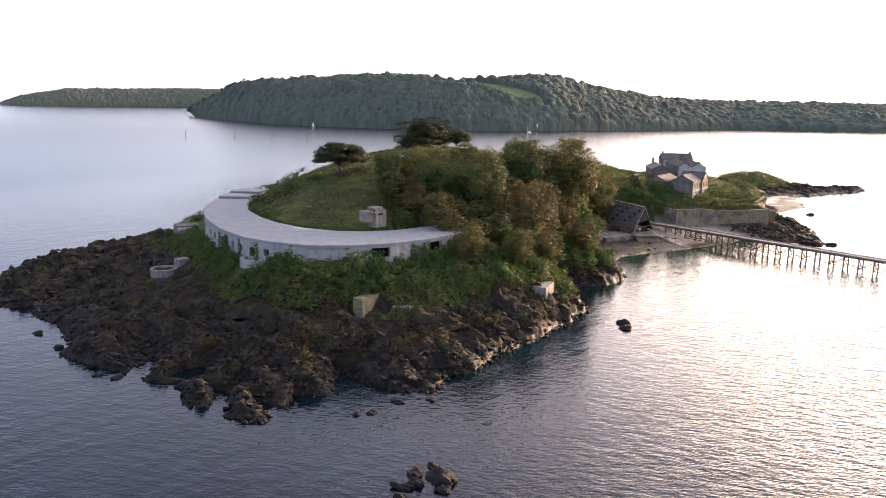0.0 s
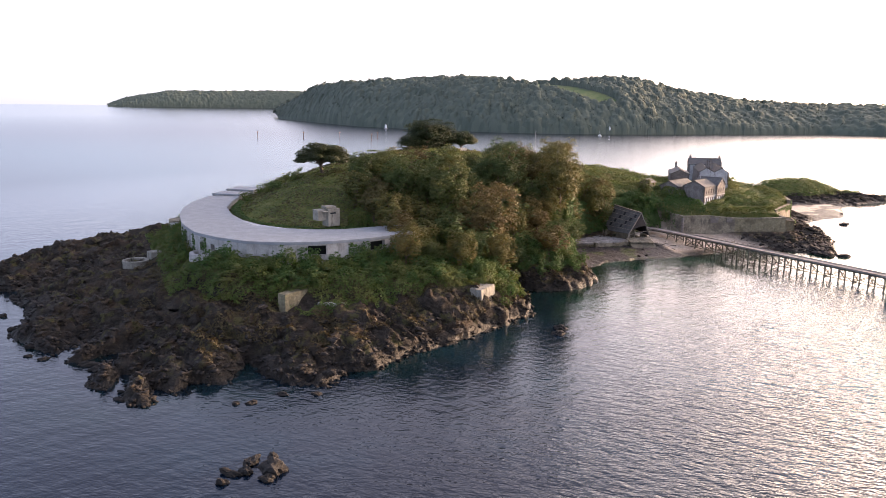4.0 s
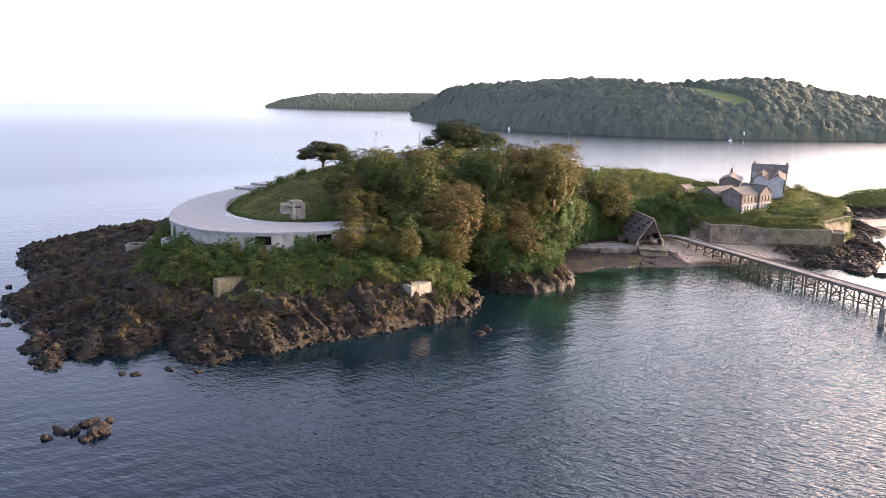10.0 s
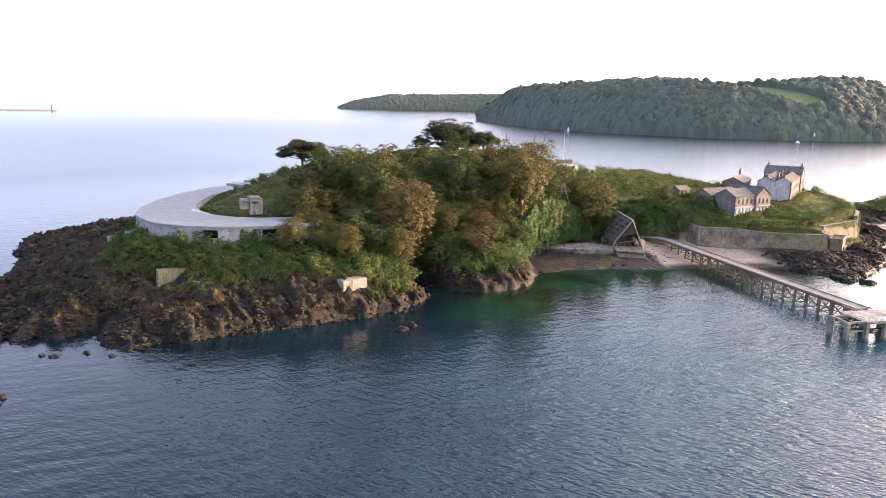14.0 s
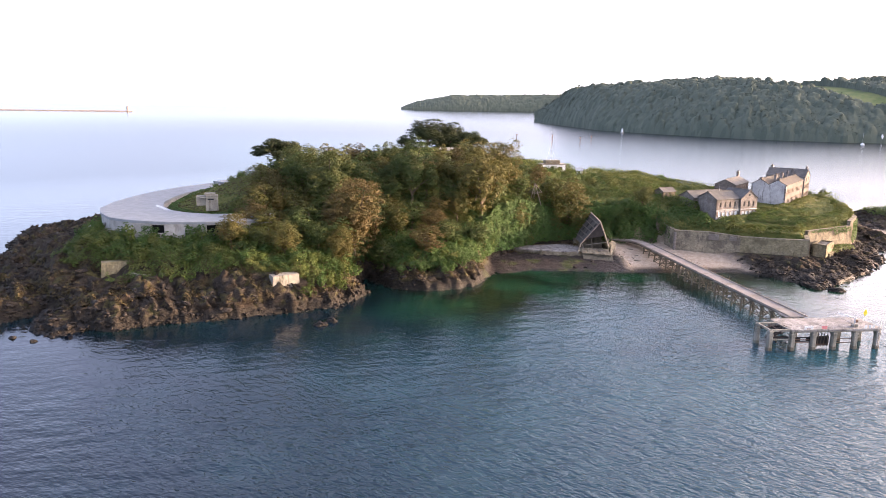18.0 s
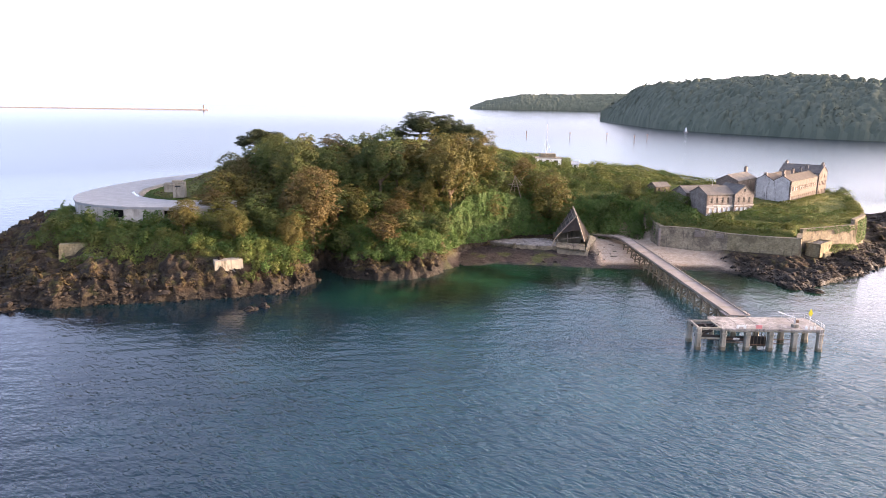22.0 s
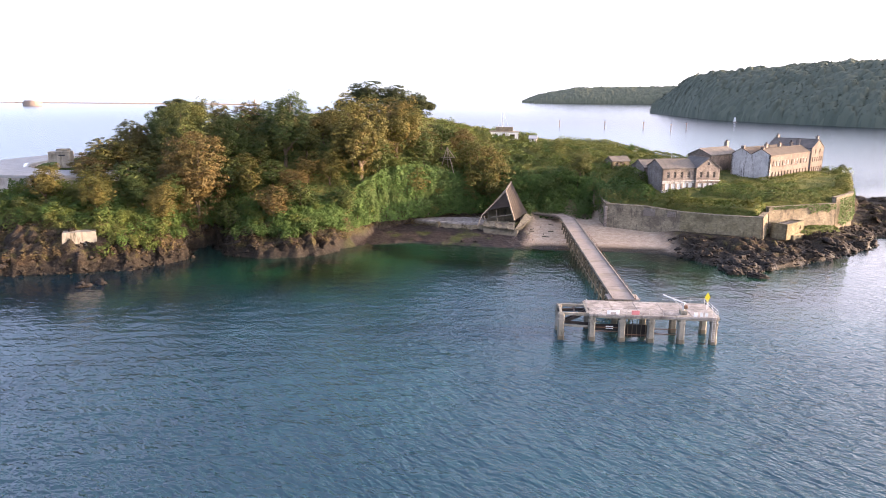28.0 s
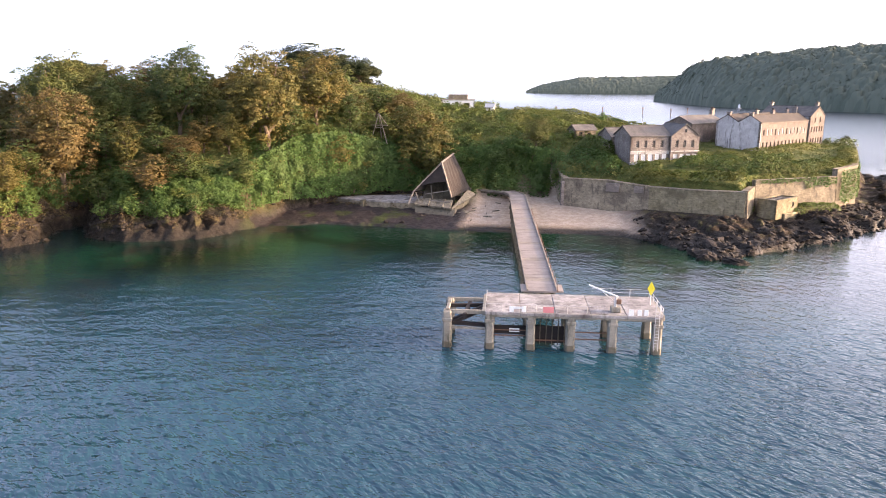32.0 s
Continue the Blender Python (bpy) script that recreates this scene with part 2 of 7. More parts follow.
rock = g.mix(g.step(tide, 2.3, 4.4), wet, rock)
turf = g.mix(g.step(g.noise(0.25, 5, 0.65), 0.4, 0.62), (0.06, 0.085, 0.020), (0.14, 0.14, 0.042))
turf = g.mix(g.math("MULTIPLY", g.step(g.noise(1.7, 5, 0.7), 0.5, 0.7), 0.6), turf, (0.18, 0.15, 0.055))
sand = g.mix(g.step(g.noise(0.6, 6, 0.7), 0.35, 0.68), (0.36, 0.28, 0.21), (0.50, 0.41, 0.32))
sand = g.mix(g.math("MULTIPLY", g.step(g.noise(2.0, 5, 0.75), 0.58, 0.66), 0.7), sand, (0.16, 0.12, 0.09))
shingle = g.mix(g.step(g.noise(1.1, 6, 0.8), 0.4, 0.66), (0.018, 0.014, 0.014), (0.06, 0.047, 0.042))
shingle = g.mix(g.step(g.noise(0.14, 4, 0.6), 0.54, 0.66), shingle, (0.05, 0.06, 0.018))
col = g.mix(g.attr("sand"), rock, sand)
col = g.mix(g.attr("shingle"), col, shingle)
col = g.mix(g.attr("turf"), col, turf)
g.color(col)
g.rough(g.step(tide, 1.0, 5.0))
g.n[g.b.inputs["Roughness"].links[0].from_node.name].inputs["To Min"].default_value = 0.45
g.n[g.b.inputs["Roughness"].links[0].from_node.name].inputs["To Max"].default_value = 0.95
g.bump(g.noise(0.9, 8, 0.75, (1.0, 0.6, 2.0)), 0.9, 0.7)
g.bump(g.voronoi(1.5, (1, 0.6, 1.4), "DISTANCE_TO_EDGE"), 0.5, 0.25)
GROUND = g.m

r = Mat("boulder_rock", 0.85)
rc = r.mix(r.step(r.noise(1.0, 7, 0.7), 0.4, 0.65), (0.014, 0.011, 0.009), (0.042, 0.034, 0.027))
rt = r.math("ADD", r.axis(2), r.math("MULTIPLY", r.noise(0.7, 4, 0.6), 1.8))
r.color(r.mix(r.step(rt, 1.6, 3.4), (0.016, 0.013, 0.010), r.mix(r.math("MULTIPLY", r.each(), 0.3), rc, (0.055, 0.045, 0.036))))
r.bump(r.noise(2.2, 7, 0.75), 0.8, 0.3)
ROCK = r.m

# sea: deep teal body, greener over the shallow bay, wind ripples
w = Mat("sea_water", 0.07, spec=0.58)
w.b.inputs["IOR"].default_value = 1.333
patch = w.step(w.noise(0.035, 4, 0.6), 0.42, 0.66)
deep = w.mix(patch, (0.0012, 0.004, 0.011), (0.003, 0.011, 0.021))
# teal over sand, brightened to hold some sunward sky reflection in the colour
sandy_sheen = w.mix(patch, (0.009, 0.045, 0.064), (0.012, 0.056, 0.074))
body = w.mix(w.attr("bank"), deep, sandy_sheen)
body = w.mix(w.attr("shallow"), body, w.mix(w.step(w.noise(0.05, 5, 0.65), 0.4, 0.62), (0.003, 0.008, 0.006), (0.006, 0.036, 0.019)))
w.color(body)
rg = w.n.new("ShaderNodeMapRange")     # wavelets too fine to tell apart far out act as gloss loss
rg.inputs["To Min"].default_value, rg.inputs["To Max"].default_value = 0.02, 0.22
w.link(w.attr("offing"), rg.inputs["Value"])
w.rough(rg.outputs[0])
def swell(scale, detail, crest, squash):
    """Wave noise whose crests run along the direction crest, in degrees from +x."""
    turn = w.n.new("ShaderNodeMapping")
    turn.inputs["Rotation"].default_value = (0, 0, radians(-crest))
    w.link(w.geo.outputs["Position"], turn.inputs["Vector"])
    mp = w.n.new("ShaderNodeMapping")
    mp.inputs["Scale"].default_value = squash
    w.link(turn.outputs[0], mp.inputs["Vector"])
    t = w.n.new("ShaderNodeTexNoise")
    t.inputs["Scale"].default_value, t.inputs["Detail"].default_value, t.inputs["Roughness"].default_value = scale, detail, 0.55
    w.link(mp.outputs[0], t.inputs["Vector"])
    return t.outputs[0]


wind = w.math("MULTIPLY", w.math("SUBTRACT", 1.0, w.math("MULTIPLY", w.attr("lee"), 0.8)), w.math("SUBTRACT", 1.0, w.math("MULTIPLY", w.attr("offing"), 0.93)))
w.bump(swell(0.06, 3, 15, (0.55, 1.7, 1)), w.math("MULTIPLY", wind, 0.2), 2.4)
w.bump(swell(0.16, 3, 12, (0.6, 1.7, 1)), w.math("MULTIPLY", wind, 0.45), 1.3)
w.bump(swell(0.42, 3, -50, (0.6, 1.6, 1)), w.math("MULTIPLY", wind, 0.7), 0.7)
w.bump(swell(1.1, 2, -30, (0.6, 1.6, 1)), w.math("MULTIPLY", wind, 0.8), 0.28)
WATER = w.m

fw = Mat("hazed_woodland_floor", 0.95)
# woodland floor tones lifted too, carrying the same painted haze
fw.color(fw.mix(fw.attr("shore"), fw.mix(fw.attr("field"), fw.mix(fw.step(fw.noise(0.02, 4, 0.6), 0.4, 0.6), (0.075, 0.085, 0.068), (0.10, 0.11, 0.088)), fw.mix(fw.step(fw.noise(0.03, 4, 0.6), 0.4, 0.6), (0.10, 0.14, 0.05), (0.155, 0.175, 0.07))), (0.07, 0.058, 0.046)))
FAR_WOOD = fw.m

# ---- mesh helpers ----
def link_mesh(name, V, F, material, parent=None, label="", smooth=False):
    """A mesh object from vertices and faces (lists, or arrays of quads or triangles)."""
    me = bpy.data.meshes.new(name)
    V = np.asarray(V, dtype=np.float32)
    if isinstance(F, np.ndarray):
        k = F.shape[1]
        me.vertices.add(len(V))
        me.vertices.foreach_set("co", V.ravel())
        me.loops.add(F.size)
        me.loops.foreach_set("vertex_index", F.astype(np.int32).ravel())
        me.polygons.add(len(F))
        me.polygons.foreach_set("loop_start", np.arange(0, F.size, k, dtype=np.int32))
        me.update(calc_edges=True)
    else:
        seen, keys = {}, []
        for v in V:
            keys.append(seen.setdefault((round(float(v[0]), 3), round(float(v[1]), 3), round(float(v[2]), 3)), len(seen)))
        me.from_pydata(list(seen), [], [q for q in ([keys[i] for i in f] for f in F) if len(set(q)) == len(q)])
    me.materials.append(material)
    if smooth:
        me.polygons.foreach_set("use_smooth", np.ones(len(me.polygons), dtype=bool))
    ob = new(name, me)
    if parent is not None:
        ob.parent = parent
    if label:
        tagged(ob, label)
    return ob


class Geo:
    """Gathers the faces of one part."""

    def __init__(self):
        self.v, self.f = [], []

    def add(self, V, F):
        n = len(self.v)
        self.v += [tuple(p) for p in V]
        self.f += [[i + n for i in q] for q in F]
        return self

    def prism(self, plan, z0, z1, top=None):
        """A plan polygon (counter-clockwise) from z0 up to z1; top: another plan for the upper rim."""
        n, top = len(plan), top or plan
        low = [(x, y, z0) for x, y in plan]
        high = [(x, y, z1) for x, y in top]
        F = [[i, (i + 1) % n, n + (i + 1) % n, n + i] for i in range(n)]
        return self.add(low + high, F + [list(range(n))[::-1], list(range(n, 2 * n))])

    def box(self, c, s, m=None, worn=0.0):
        """A box of size s about c, its edges chamfered by worn, turned by m."""
        a, b, d = (k / 2 for k in s)
        if worn:
            e = min(worn, a * 0.9, b * 0.9, d * 0.9)
            bm = bmesh.new()
            bmesh.ops.create_cube(bm, size=1)
            for v in bm.verts:
                v.co = Vector((v.co.x * s[0], v.co.y * s[1], v.co.z * s[2]))
            bmesh.ops.bevel(bm, geom=list(bm.edges), offset=e, segments=1, affect="EDGES")
            bm.verts.index_update()
            V = [v.co.copy() for v in bm.verts]
            F = [[v.index for v in f.verts] for f in bm.faces]
            bm.free()
        else:
            V = [Vector((i * a, j * b, k * d)) for k in (-1, 1) for j in (-1, 1) for i in (-1, 1)]
            F = [[0, 2, 3, 1], [4, 5, 7, 6], [0, 1, 5, 4], [2, 6, 7, 3], [0, 4, 6, 2], [1, 3, 7, 5]]
        V = [(m @ v if m else v) + Vector(c) for v in V]
        return self.add(V, F)

    def rod(self, p, q, r0, r1=None, n=7):
        """A tapered round bar from p to q."""
        p, q, r1 = Vector(p), Vector(q), r0 if r1 is None else r1
        d = (q - p).normalized()
        u = d.orthogonal().normalized()
        w = d.cross(u)
        V = [e + (u * math.cos(2 * math.pi * i / n) + w * math.sin(2 * math.pi * i / n)) * r for e, r in ((p, r0), (q, r1)) for i in range(n)]
        F = [[i, (i + 1) % n, n + (i + 1) % n, n + i] for i in range(n)]
        return self.add(V, F + [list(range(n))[::-1], list(range(n, 2 * n))])

    def beam(self, p, q, wide, high):
        """A square bar from p to q."""
        p, q = Vector(p), Vector(q)
        d = q - p
        m = d.to_track_quat("X", "Z").to_matrix()
        return self.box((p + q) / 2, (d.length, wide, high), m)

    def tube(self, ring, close=True):
        """Skin a list of rings of equal length."""
        n = len(ring[0])
        V = [v for q in ring for v in q]
        F = [[k * n + i, k * n + (i + 1) % n, (k + 1) * n + (i + 1) % n, (k + 1) * n + i] for k in range(len(ring) - 1) for i in range(n)]
        if close:
            F += [list(range(n))[::-1], [(len(ring) - 1) * n + i for i in range(n)]]
        return self.add(V, F)

    def make(self, name, material, parent=None, label="", smooth=False):
        return link_mesh(name, self.v, self.f, material, parent, label, smooth)


def thing(name, x=0.0, y=0.0, z=0.0, turn=0.0, label="", category="", group="", kind=""):
    ob = new(name)
    ob.empty_display_size = 0.5
    ob.matrix_world = pose(x, y, z, 0, 0, turn)
    return tagged(ob, label, category, group, kind)




def lattice(x, y, seed=0):
    """Smooth value noise in 0..1 on arrays."""
    xi, yi = np.floor(x).astype(np.int64), np.floor(y).astype(np.int64)
    fx, fy = x - xi, y - yi
    fx, fy = fx * fx * (3 - 2 * fx), fy * fy * (3 - 2 * fy)

    def h(a, b):
        k = (a * 374761393 + b * 668265263 + seed * 974634533) & 0x7FFFFFFF
        k = ((k ^ (k >> 13)) * 1274126177) & 0x7FFFFFFF
        return ((k ^ (k >> 16)) & 0xFFFF) / 65535.0

    return (h(xi, yi) * (1 - fx) + h(xi + 1, yi) * fx) * (1 - fy) + (h(xi, yi + 1) * (1 - fx) + h(xi + 1, yi + 1) * fx) * fy


def fbm(x, y, octaves=4, seed=0, ridged=False):
    s, a, t = 0.0, 1.0, 0.0
    for k in range(octaves):
        n = lattice(x * 2 ** k + 17.3 * k, y * 2 ** k - 9.1 * k, seed + k)
        s, t = s + a * (1 - abs(2 * n - 1) if ridged else n), t + a
        a *= 0.5
    return s / t


def smooth(a, b, x):
    t = np.clip((x - a) / (b - a), 0, 1)
    return t * t * (3 - 2 * t)


def edge_distance(x, y, plan):
    """Distance to a closed plan polygon, positive inside."""
    d, inside = np.full(x.shape, 1e9), np.zeros(x.shape, dtype=bool)
    for (ax, ay), (bx, by) in zip(plan, plan[1:] + plan[:1]):
        ex, ey = bx - ax, by - ay
        t = np.clip(((x - ax) * ex + (y - ay) * ey) / (ex * ex + ey * ey), 0, 1)
        d = np.minimum(d, np.hypot(x - ax - t * ex, y - ay - t * ey))
        cross = (ay > y) != (by > y)
        inside ^= cross & (x < (bx - ax) * (y - ay) / ((by - ay) if by != ay else 1e-9) + ax)
    return np.where(inside, d, -d)


# ---- the island's shape ----
SHORE_REEF = [(-9, 236), (-6, 222), (-1, 210.5), (4, 208.5), (9, 215), (15.5, 222.5), (17, 220.5), (11, 212), (6, 203), (3.4, 198), (8.5, 187), (8, 179), (9.5, 171), (6.5, 165), (8, 161), (12, 153), (16.6, 147.5), (19, 151.5), (22, 154), (23, 150), (19, 141.5), (21.3, 139.6), (26, 143.5), (30.5, 142), (29, 136), (23.5, 132), (22.8, 125), (25.2, 122), (28.5, 129.5), (31, 127), (27, 116.5)]
SHORE_EAST = SHORE_REEF + [(28.7, 113.6), (32, 113), (33, 120.5), (36.4, 114.8), (40, 119), (46.1, 116.4), (51.5, 126), (55.7, 112.4), (63.4, 107.6), (69, 113.5), (74.8, 111.5), (84, 117), (93.5, 120), (104.3, 123), (113.7, 127), (124, 132), (131, 140)]
SHORE_BAY = [(133, 147), (127, 158), (131, 163), (141, 150), (150, 149), (160, 152), (166, 161), (172, 170), (184, 176), (200, 175), (219, 173), (232, 173), (255, 173), (259, 169), (266, 160), (271, 151), (278, 158), (287, 165), (300, 176), (316, 193)]
SHORE_WEST = [(325, 210), (345, 214), (365, 214), (385, 230), (400, 242), (440, 246), (480, 242), (487, 247), (450, 262), (432, 285), (400, 300), (365, 303), (330, 304), (290, 304), (250, 300), (210, 299), (170, 296), (130, 284), (95, 275), (70, 274), (50, 274), (24, 281), (4, 262), (-4, 246)]
SHORE = SHORE_EAST + SHORE_BAY + SHORE_WEST
BROW_EAST = [(47, 230), (46, 200), (45, 185), (47, 168), (55, 150), (66, 144), (85, 141), (100, 137), (113, 138), (121, 146), (125, 160), (131, 172), (141, 164), (152, 163), (162, 172), (172, 188)]
BROW_WEST = [(190, 206), (205, 213), (225, 215), (238, 214), (242, 201), (262, 193), (283, 185.5), (287, 195), (309, 203), (318, 215), (326, 235), (336, 262), (326, 285), (290, 290), (250, 288), (210, 286), (170, 283), (130, 272), (100, 262), (75, 262), (55, 255)]
BROW = BROW_EAST + BROW_WEST
TOPS_EAST = [(46, 200, 12), (47, 168, 13.5), (66, 145, 12.3), (113, 138, 9.8), (124, 160, 12.5), (90, 147, 14), (58, 152, 14.6), (84, 171, 19.6), (75, 180, 19.3), (68, 203, 19.5), (85, 205, 26), (95, 218, 29.6), (112, 212, 31), (130, 232, 33.5), (155, 258, 34.5), (120, 185, 22), (105, 178, 20), (60, 240, 14), (80, 250, 20)]
TOPS_WEST = [(140, 166, 12), (162, 173, 12), (150, 188, 22), (174, 206, 27), (190, 208, 17), (205, 214, 15), (225, 215, 16), (240, 212, 14), (243, 202, 9.2), (262, 194, 9.6), (283, 187, 10.2), (309, 205, 11.5), (265, 206, 13.4), (285, 226, 14.4), (300, 226, 14.6), (320, 245, 15), (328, 265, 15), (250, 235, 19), (247, 256, 24), (206, 254, 25.5), (225, 235, 21.5), (180, 255, 32), (300, 285, 15), (250, 280, 20)]
TOPS = np.array(TOPS_EAST + TOPS_WEST, dtype=float)


def plate(P):
    """Thin-plate surface through the spot heights P."""
    def u(d2):
        return 0.5 * d2 * np.log(d2 + 1e-9)
    n = len(P)
    K = u(((P[:, None, :2] - P[None, :, :2]) ** 2).sum(-1)) + 40.0 * np.eye(n)
    Q = np.hstack([np.ones((n, 1)), P[:, :2]])
    w = np.linalg.solve(np.block([[K, Q], [Q.T, np.zeros((3, 3))]]), np.concatenate([P[:, 2], np.zeros(3)]))

    def h(x, y):
        z = w[n] + w[n + 1] * x + w[n + 2] * y
        for (px, py, _), c in zip(P, w):
            z = z + c * u((x - px) ** 2 + (y - py) ** 2)
        return z
    return h


crest = plate(TOPS)


def land(x, y):
    """Ground height of the island, and its cover: turf, sand, shingle, depth inside the shore."""
    x, y = np.asarray(x, dtype=float), np.asarray(y, dtype=float)
    wob = (2.6 + 2.4 * smooth(60, 120, x)) * (fbm(x * 0.22, y * 0.22, 5, 3) - 0.5) * (1 - 0.7 * smooth(165, 200, x) * (1 - smooth(258, 266, x)))
    s = edge_distance(x, y, SHORE) + wob
    b = edge_distance(x, y, BROW)
    H = np.clip(crest(x, y), 4, 36)
    set_back = b - 1.7 * smooth(240, 243, x) * (y < 216)   # the ground behind the sea walls stops short of their faces
    r = np.where(set_back >= 0, 1.0, np.clip(s, 0, None) / (np.clip(s, 0, None) + np.clip(-set_back, 1e-6, None)))
    east = 1 - smooth(118, 135, x)
    west = smooth(222, 236, x)
    mid = 1 - east - west
    base = 7.2 * east + 3.6 * mid + 3.4 * west
    r0 = 0.70 * east + 0.36 * mid + 0.93 * west
    foot = base * np.clip(r / r0, 0, 1) ** 0.8
    z = foot + np.clip(H - base, 0, None) * smooth(0, 1, (r - r0) / (1 - r0))
    # the low western reef and its mound
    reef = smooth(338, 350, x)
    z = np.where(b < 0, z * (1 - reef) + reef * (0.9 + 9.6 * np.exp(-(((x - 408) / 33) ** 2 + ((y - 282) / 17) ** 2) ** 1.6) + 1.2 * smooth(400, 440, x)) * smooth(0, 6, s), z)
    beach = smooth(214, 220, x) * (1 - smooth(253, 262, x)) * smooth(168, 176, y) * (1 - smooth(206, 214, y)) * (b < 0)
    z = z * (1 - beach) + beach * np.clip(0.09 * (y - 172), 0, 4)
    cove = smooth(165, 172, x) * (1 - smooth(214, 220, x)) * smooth(160, 168, y) * (b < -1)
    z = np.where(cove > 0, z * (1 - cove) + cove * np.clip(0.11 * (y - 172.5) + 0.15 * (x - 172) * 0.0, 0.0, 4), z)
    z = z - 2.2 * np.exp(-((x - 292) / 7) ** 2 - ((y - 182.5) / 5) ** 2) - 1.2 * np.exp(-((x - 34) / 6) ** 2 - ((y - 198) / 6) ** 2)
    wbeach = smooth(340, 350, x) * (1 - smooth(395, 410, x)) * (1 - smooth(246, 256, y))
    turf = np.clip(smooth(0.45 + 0.17 * east, 0.75 + 0.12 * east, r + 0.5 * (fbm(x * 0.12, y * 0.12, 4, 9) - 0.5)) * (1 - west * (b < 0)) + smooth(3.5, 5.5, z) * reef * (b < 0), 0, 1) * (1 - beach) * (1 - cove)
    turf = np.where((mid > 0.5) & (z > 5.0), 1, turf)
    rocky = (1 - turf) * (1 - beach) * (1 - 0.8 * cove) * (1 - wbeach) * smooth(-3, 2, s)
    u, v = x * 0.83 + y * 0.56, y * 0.83 - x * 0.56
    rough = (fbm(u * 0.16, v * 0.07, 5, 21, True) - 0.58) * 5.2 + (fbm(u * 0.5, v * 0.24, 4, 33, True) - 0.55) * 3.3
    rough = rough + (fbm(u * 0.95, v * 0.38, 3, 41, True) - 0.55) * 1.7
    rough = rough * (1 - west * smooth(-9, -1.5, b)) * (1 - np.exp(-((x - 35) / 6) ** 2 - ((y - 199) / 6) ** 2))
    z = z + rocky * rough * np.clip(0.5 + z / 4.0, 0.5, 1.0) * (1 - 0.1 * west)
    z = z + turf * (fbm(x * 0.2, y * 0.2, 4, 55) - 0.5) * 1.0 * (b > 2)
    z = np.where(s < 0, np.minimum(z, 0) + s * 0.35, z)
    stony = smooth(0.46, 0.56, fbm(x * 0.07, y * 0.11, 4, 19))
    return z, turf, rocky, np.maximum(beach * smooth(0.3, 0.8, z), wbeach * smooth(0.2, 0.6, z) * (1 - 0.9 * stony)), cove, s


# ---- ground and sea ----
STEP = 0.6
gx, gy = np.arange(-16, 496, STEP), np.arange(100, 312, STEP)
GX, GY = np.meshgrid(gx, gy)
GZ, TURF, ROCKY, SAND, COVE, INSIDE = land(GX, GY)
BACK = edge_distance(GX, GY, BROW)
keep = INSIDE > -5


def ground_at(x, y):
    """Height, turf, brow and shore distance at places, looked up on the ground's grid."""
    u, v = np.clip((np.asarray(x, dtype=float) - gx[0]) / STEP, 0, len(gx) - 1.001), np.clip((np.asarray(y, dtype=float) - gy[0]) / STEP, 0, len(gy) - 1.001)
    i, j = u.astype(int), v.astype(int)
    a, c = u - i, v - j
    return [(G[j, i] * (1 - a) + G[j, i + 1] * a) * (1 - c) + (G[j + 1, i] * (1 - a) + G[j + 1, i + 1] * a) * c for G in (GZ, TURF, BACK, INSIDE)]


def height(x, y):
    return float(ground_at(np.array([x]), np.array([y]))[0][0])



jx = (fbm(GX * 0.9, GY * 0.9, 2, 71) - 0.5) * 0.5
kx = (fbm(GX * 0.3 + GZ * 0.5, GY * 0.3 - GZ * 0.4, 4, 73) - 0.5) * 3.8 * ROCKY * smooth(0.6, 2.5, GZ) * ((BACK < -2.5) | (GX < 240))
ky = (fbm(GX * 0.3 - GZ * 0.45, GY * 0.3 + GZ * 0.5, 4, 75) - 0.5) * 3.8 * ROCKY * smooth(0.6, 2.5, GZ) * ((BACK < -2.5) | (GX < 240))
V = np.stack([GX + jx + kx, GY + jx[::-1] + ky, GZ], -1).reshape(-1, 3)
nx, ny = len(gx), len(gy)
I = np.arange(nx * ny).reshape(ny, nx)
Q = np.stack([I[:-1, :-1], I[:-1, 1:], I[1:, 1:], I[1:, :-1]], -1)
Q = Q[(keep[:-1, :-1] | keep[1:, 1:])].reshape(-1, 4)
used = np.unique(Q)
remap = np.zeros(nx * ny, dtype=np.int64)
remap[used] = np.arange(len(used))
ground = link_mesh("ground", V[used], remap[Q], GROUND)
bare = (1 - smooth(118, 130, GX)) * (1 - smooth(-4.0, -0.5, BACK))   # bare lichened ledges below the eastern brow
for key, val in (("turf", TURF * (1 - bare)), ("sand", SAND), ("shingle", COVE)):
    a = ground.data.attributes.new(key, "FLOAT", "POINT")
    a.data.foreach_set("value", val.ravel()[used].astype(np.float32))
tagged(ground, "dark layered sea rock rising to overgrown green turf", "ground", kind="structure")


def sea_level(d):
    """The sea sheet lifts a little far out, as the eye sees it meet the sky."""
    return 24.0 * np.clip((d - 900) / 4000, 0, 1) ** 2


SX, SY = 190.0, 150.0
rings = np.concatenate([np.linspace(0, 330, 111), np.geomspace(340, 4940, 60)])
ang = np.linspace(0, 2 * np.pi, 241)[:-1]
RR, AA = np.meshgrid(rings, ang, indexing="ij")
wx, wy = SX + RR * np.cos(AA), SY + RR * np.sin(AA)
V = np.stack([wx, wy, sea_level(RR)], -1).reshape(-1, 3)
I = np.arange(RR.size).reshape(RR.shape)
Q = np.stack([I[:-1], np.roll(I[:-1], -1, 1), np.roll(I[1:], -1, 1), I[1:]], -1).reshape(-1, 4)[:, ::-1]
water = link_mesh("water", V, Q, WATER, smooth=True)
sd = edge_distance(wx, wy, SHORE)
off = np.clip(-sd, 0, None)
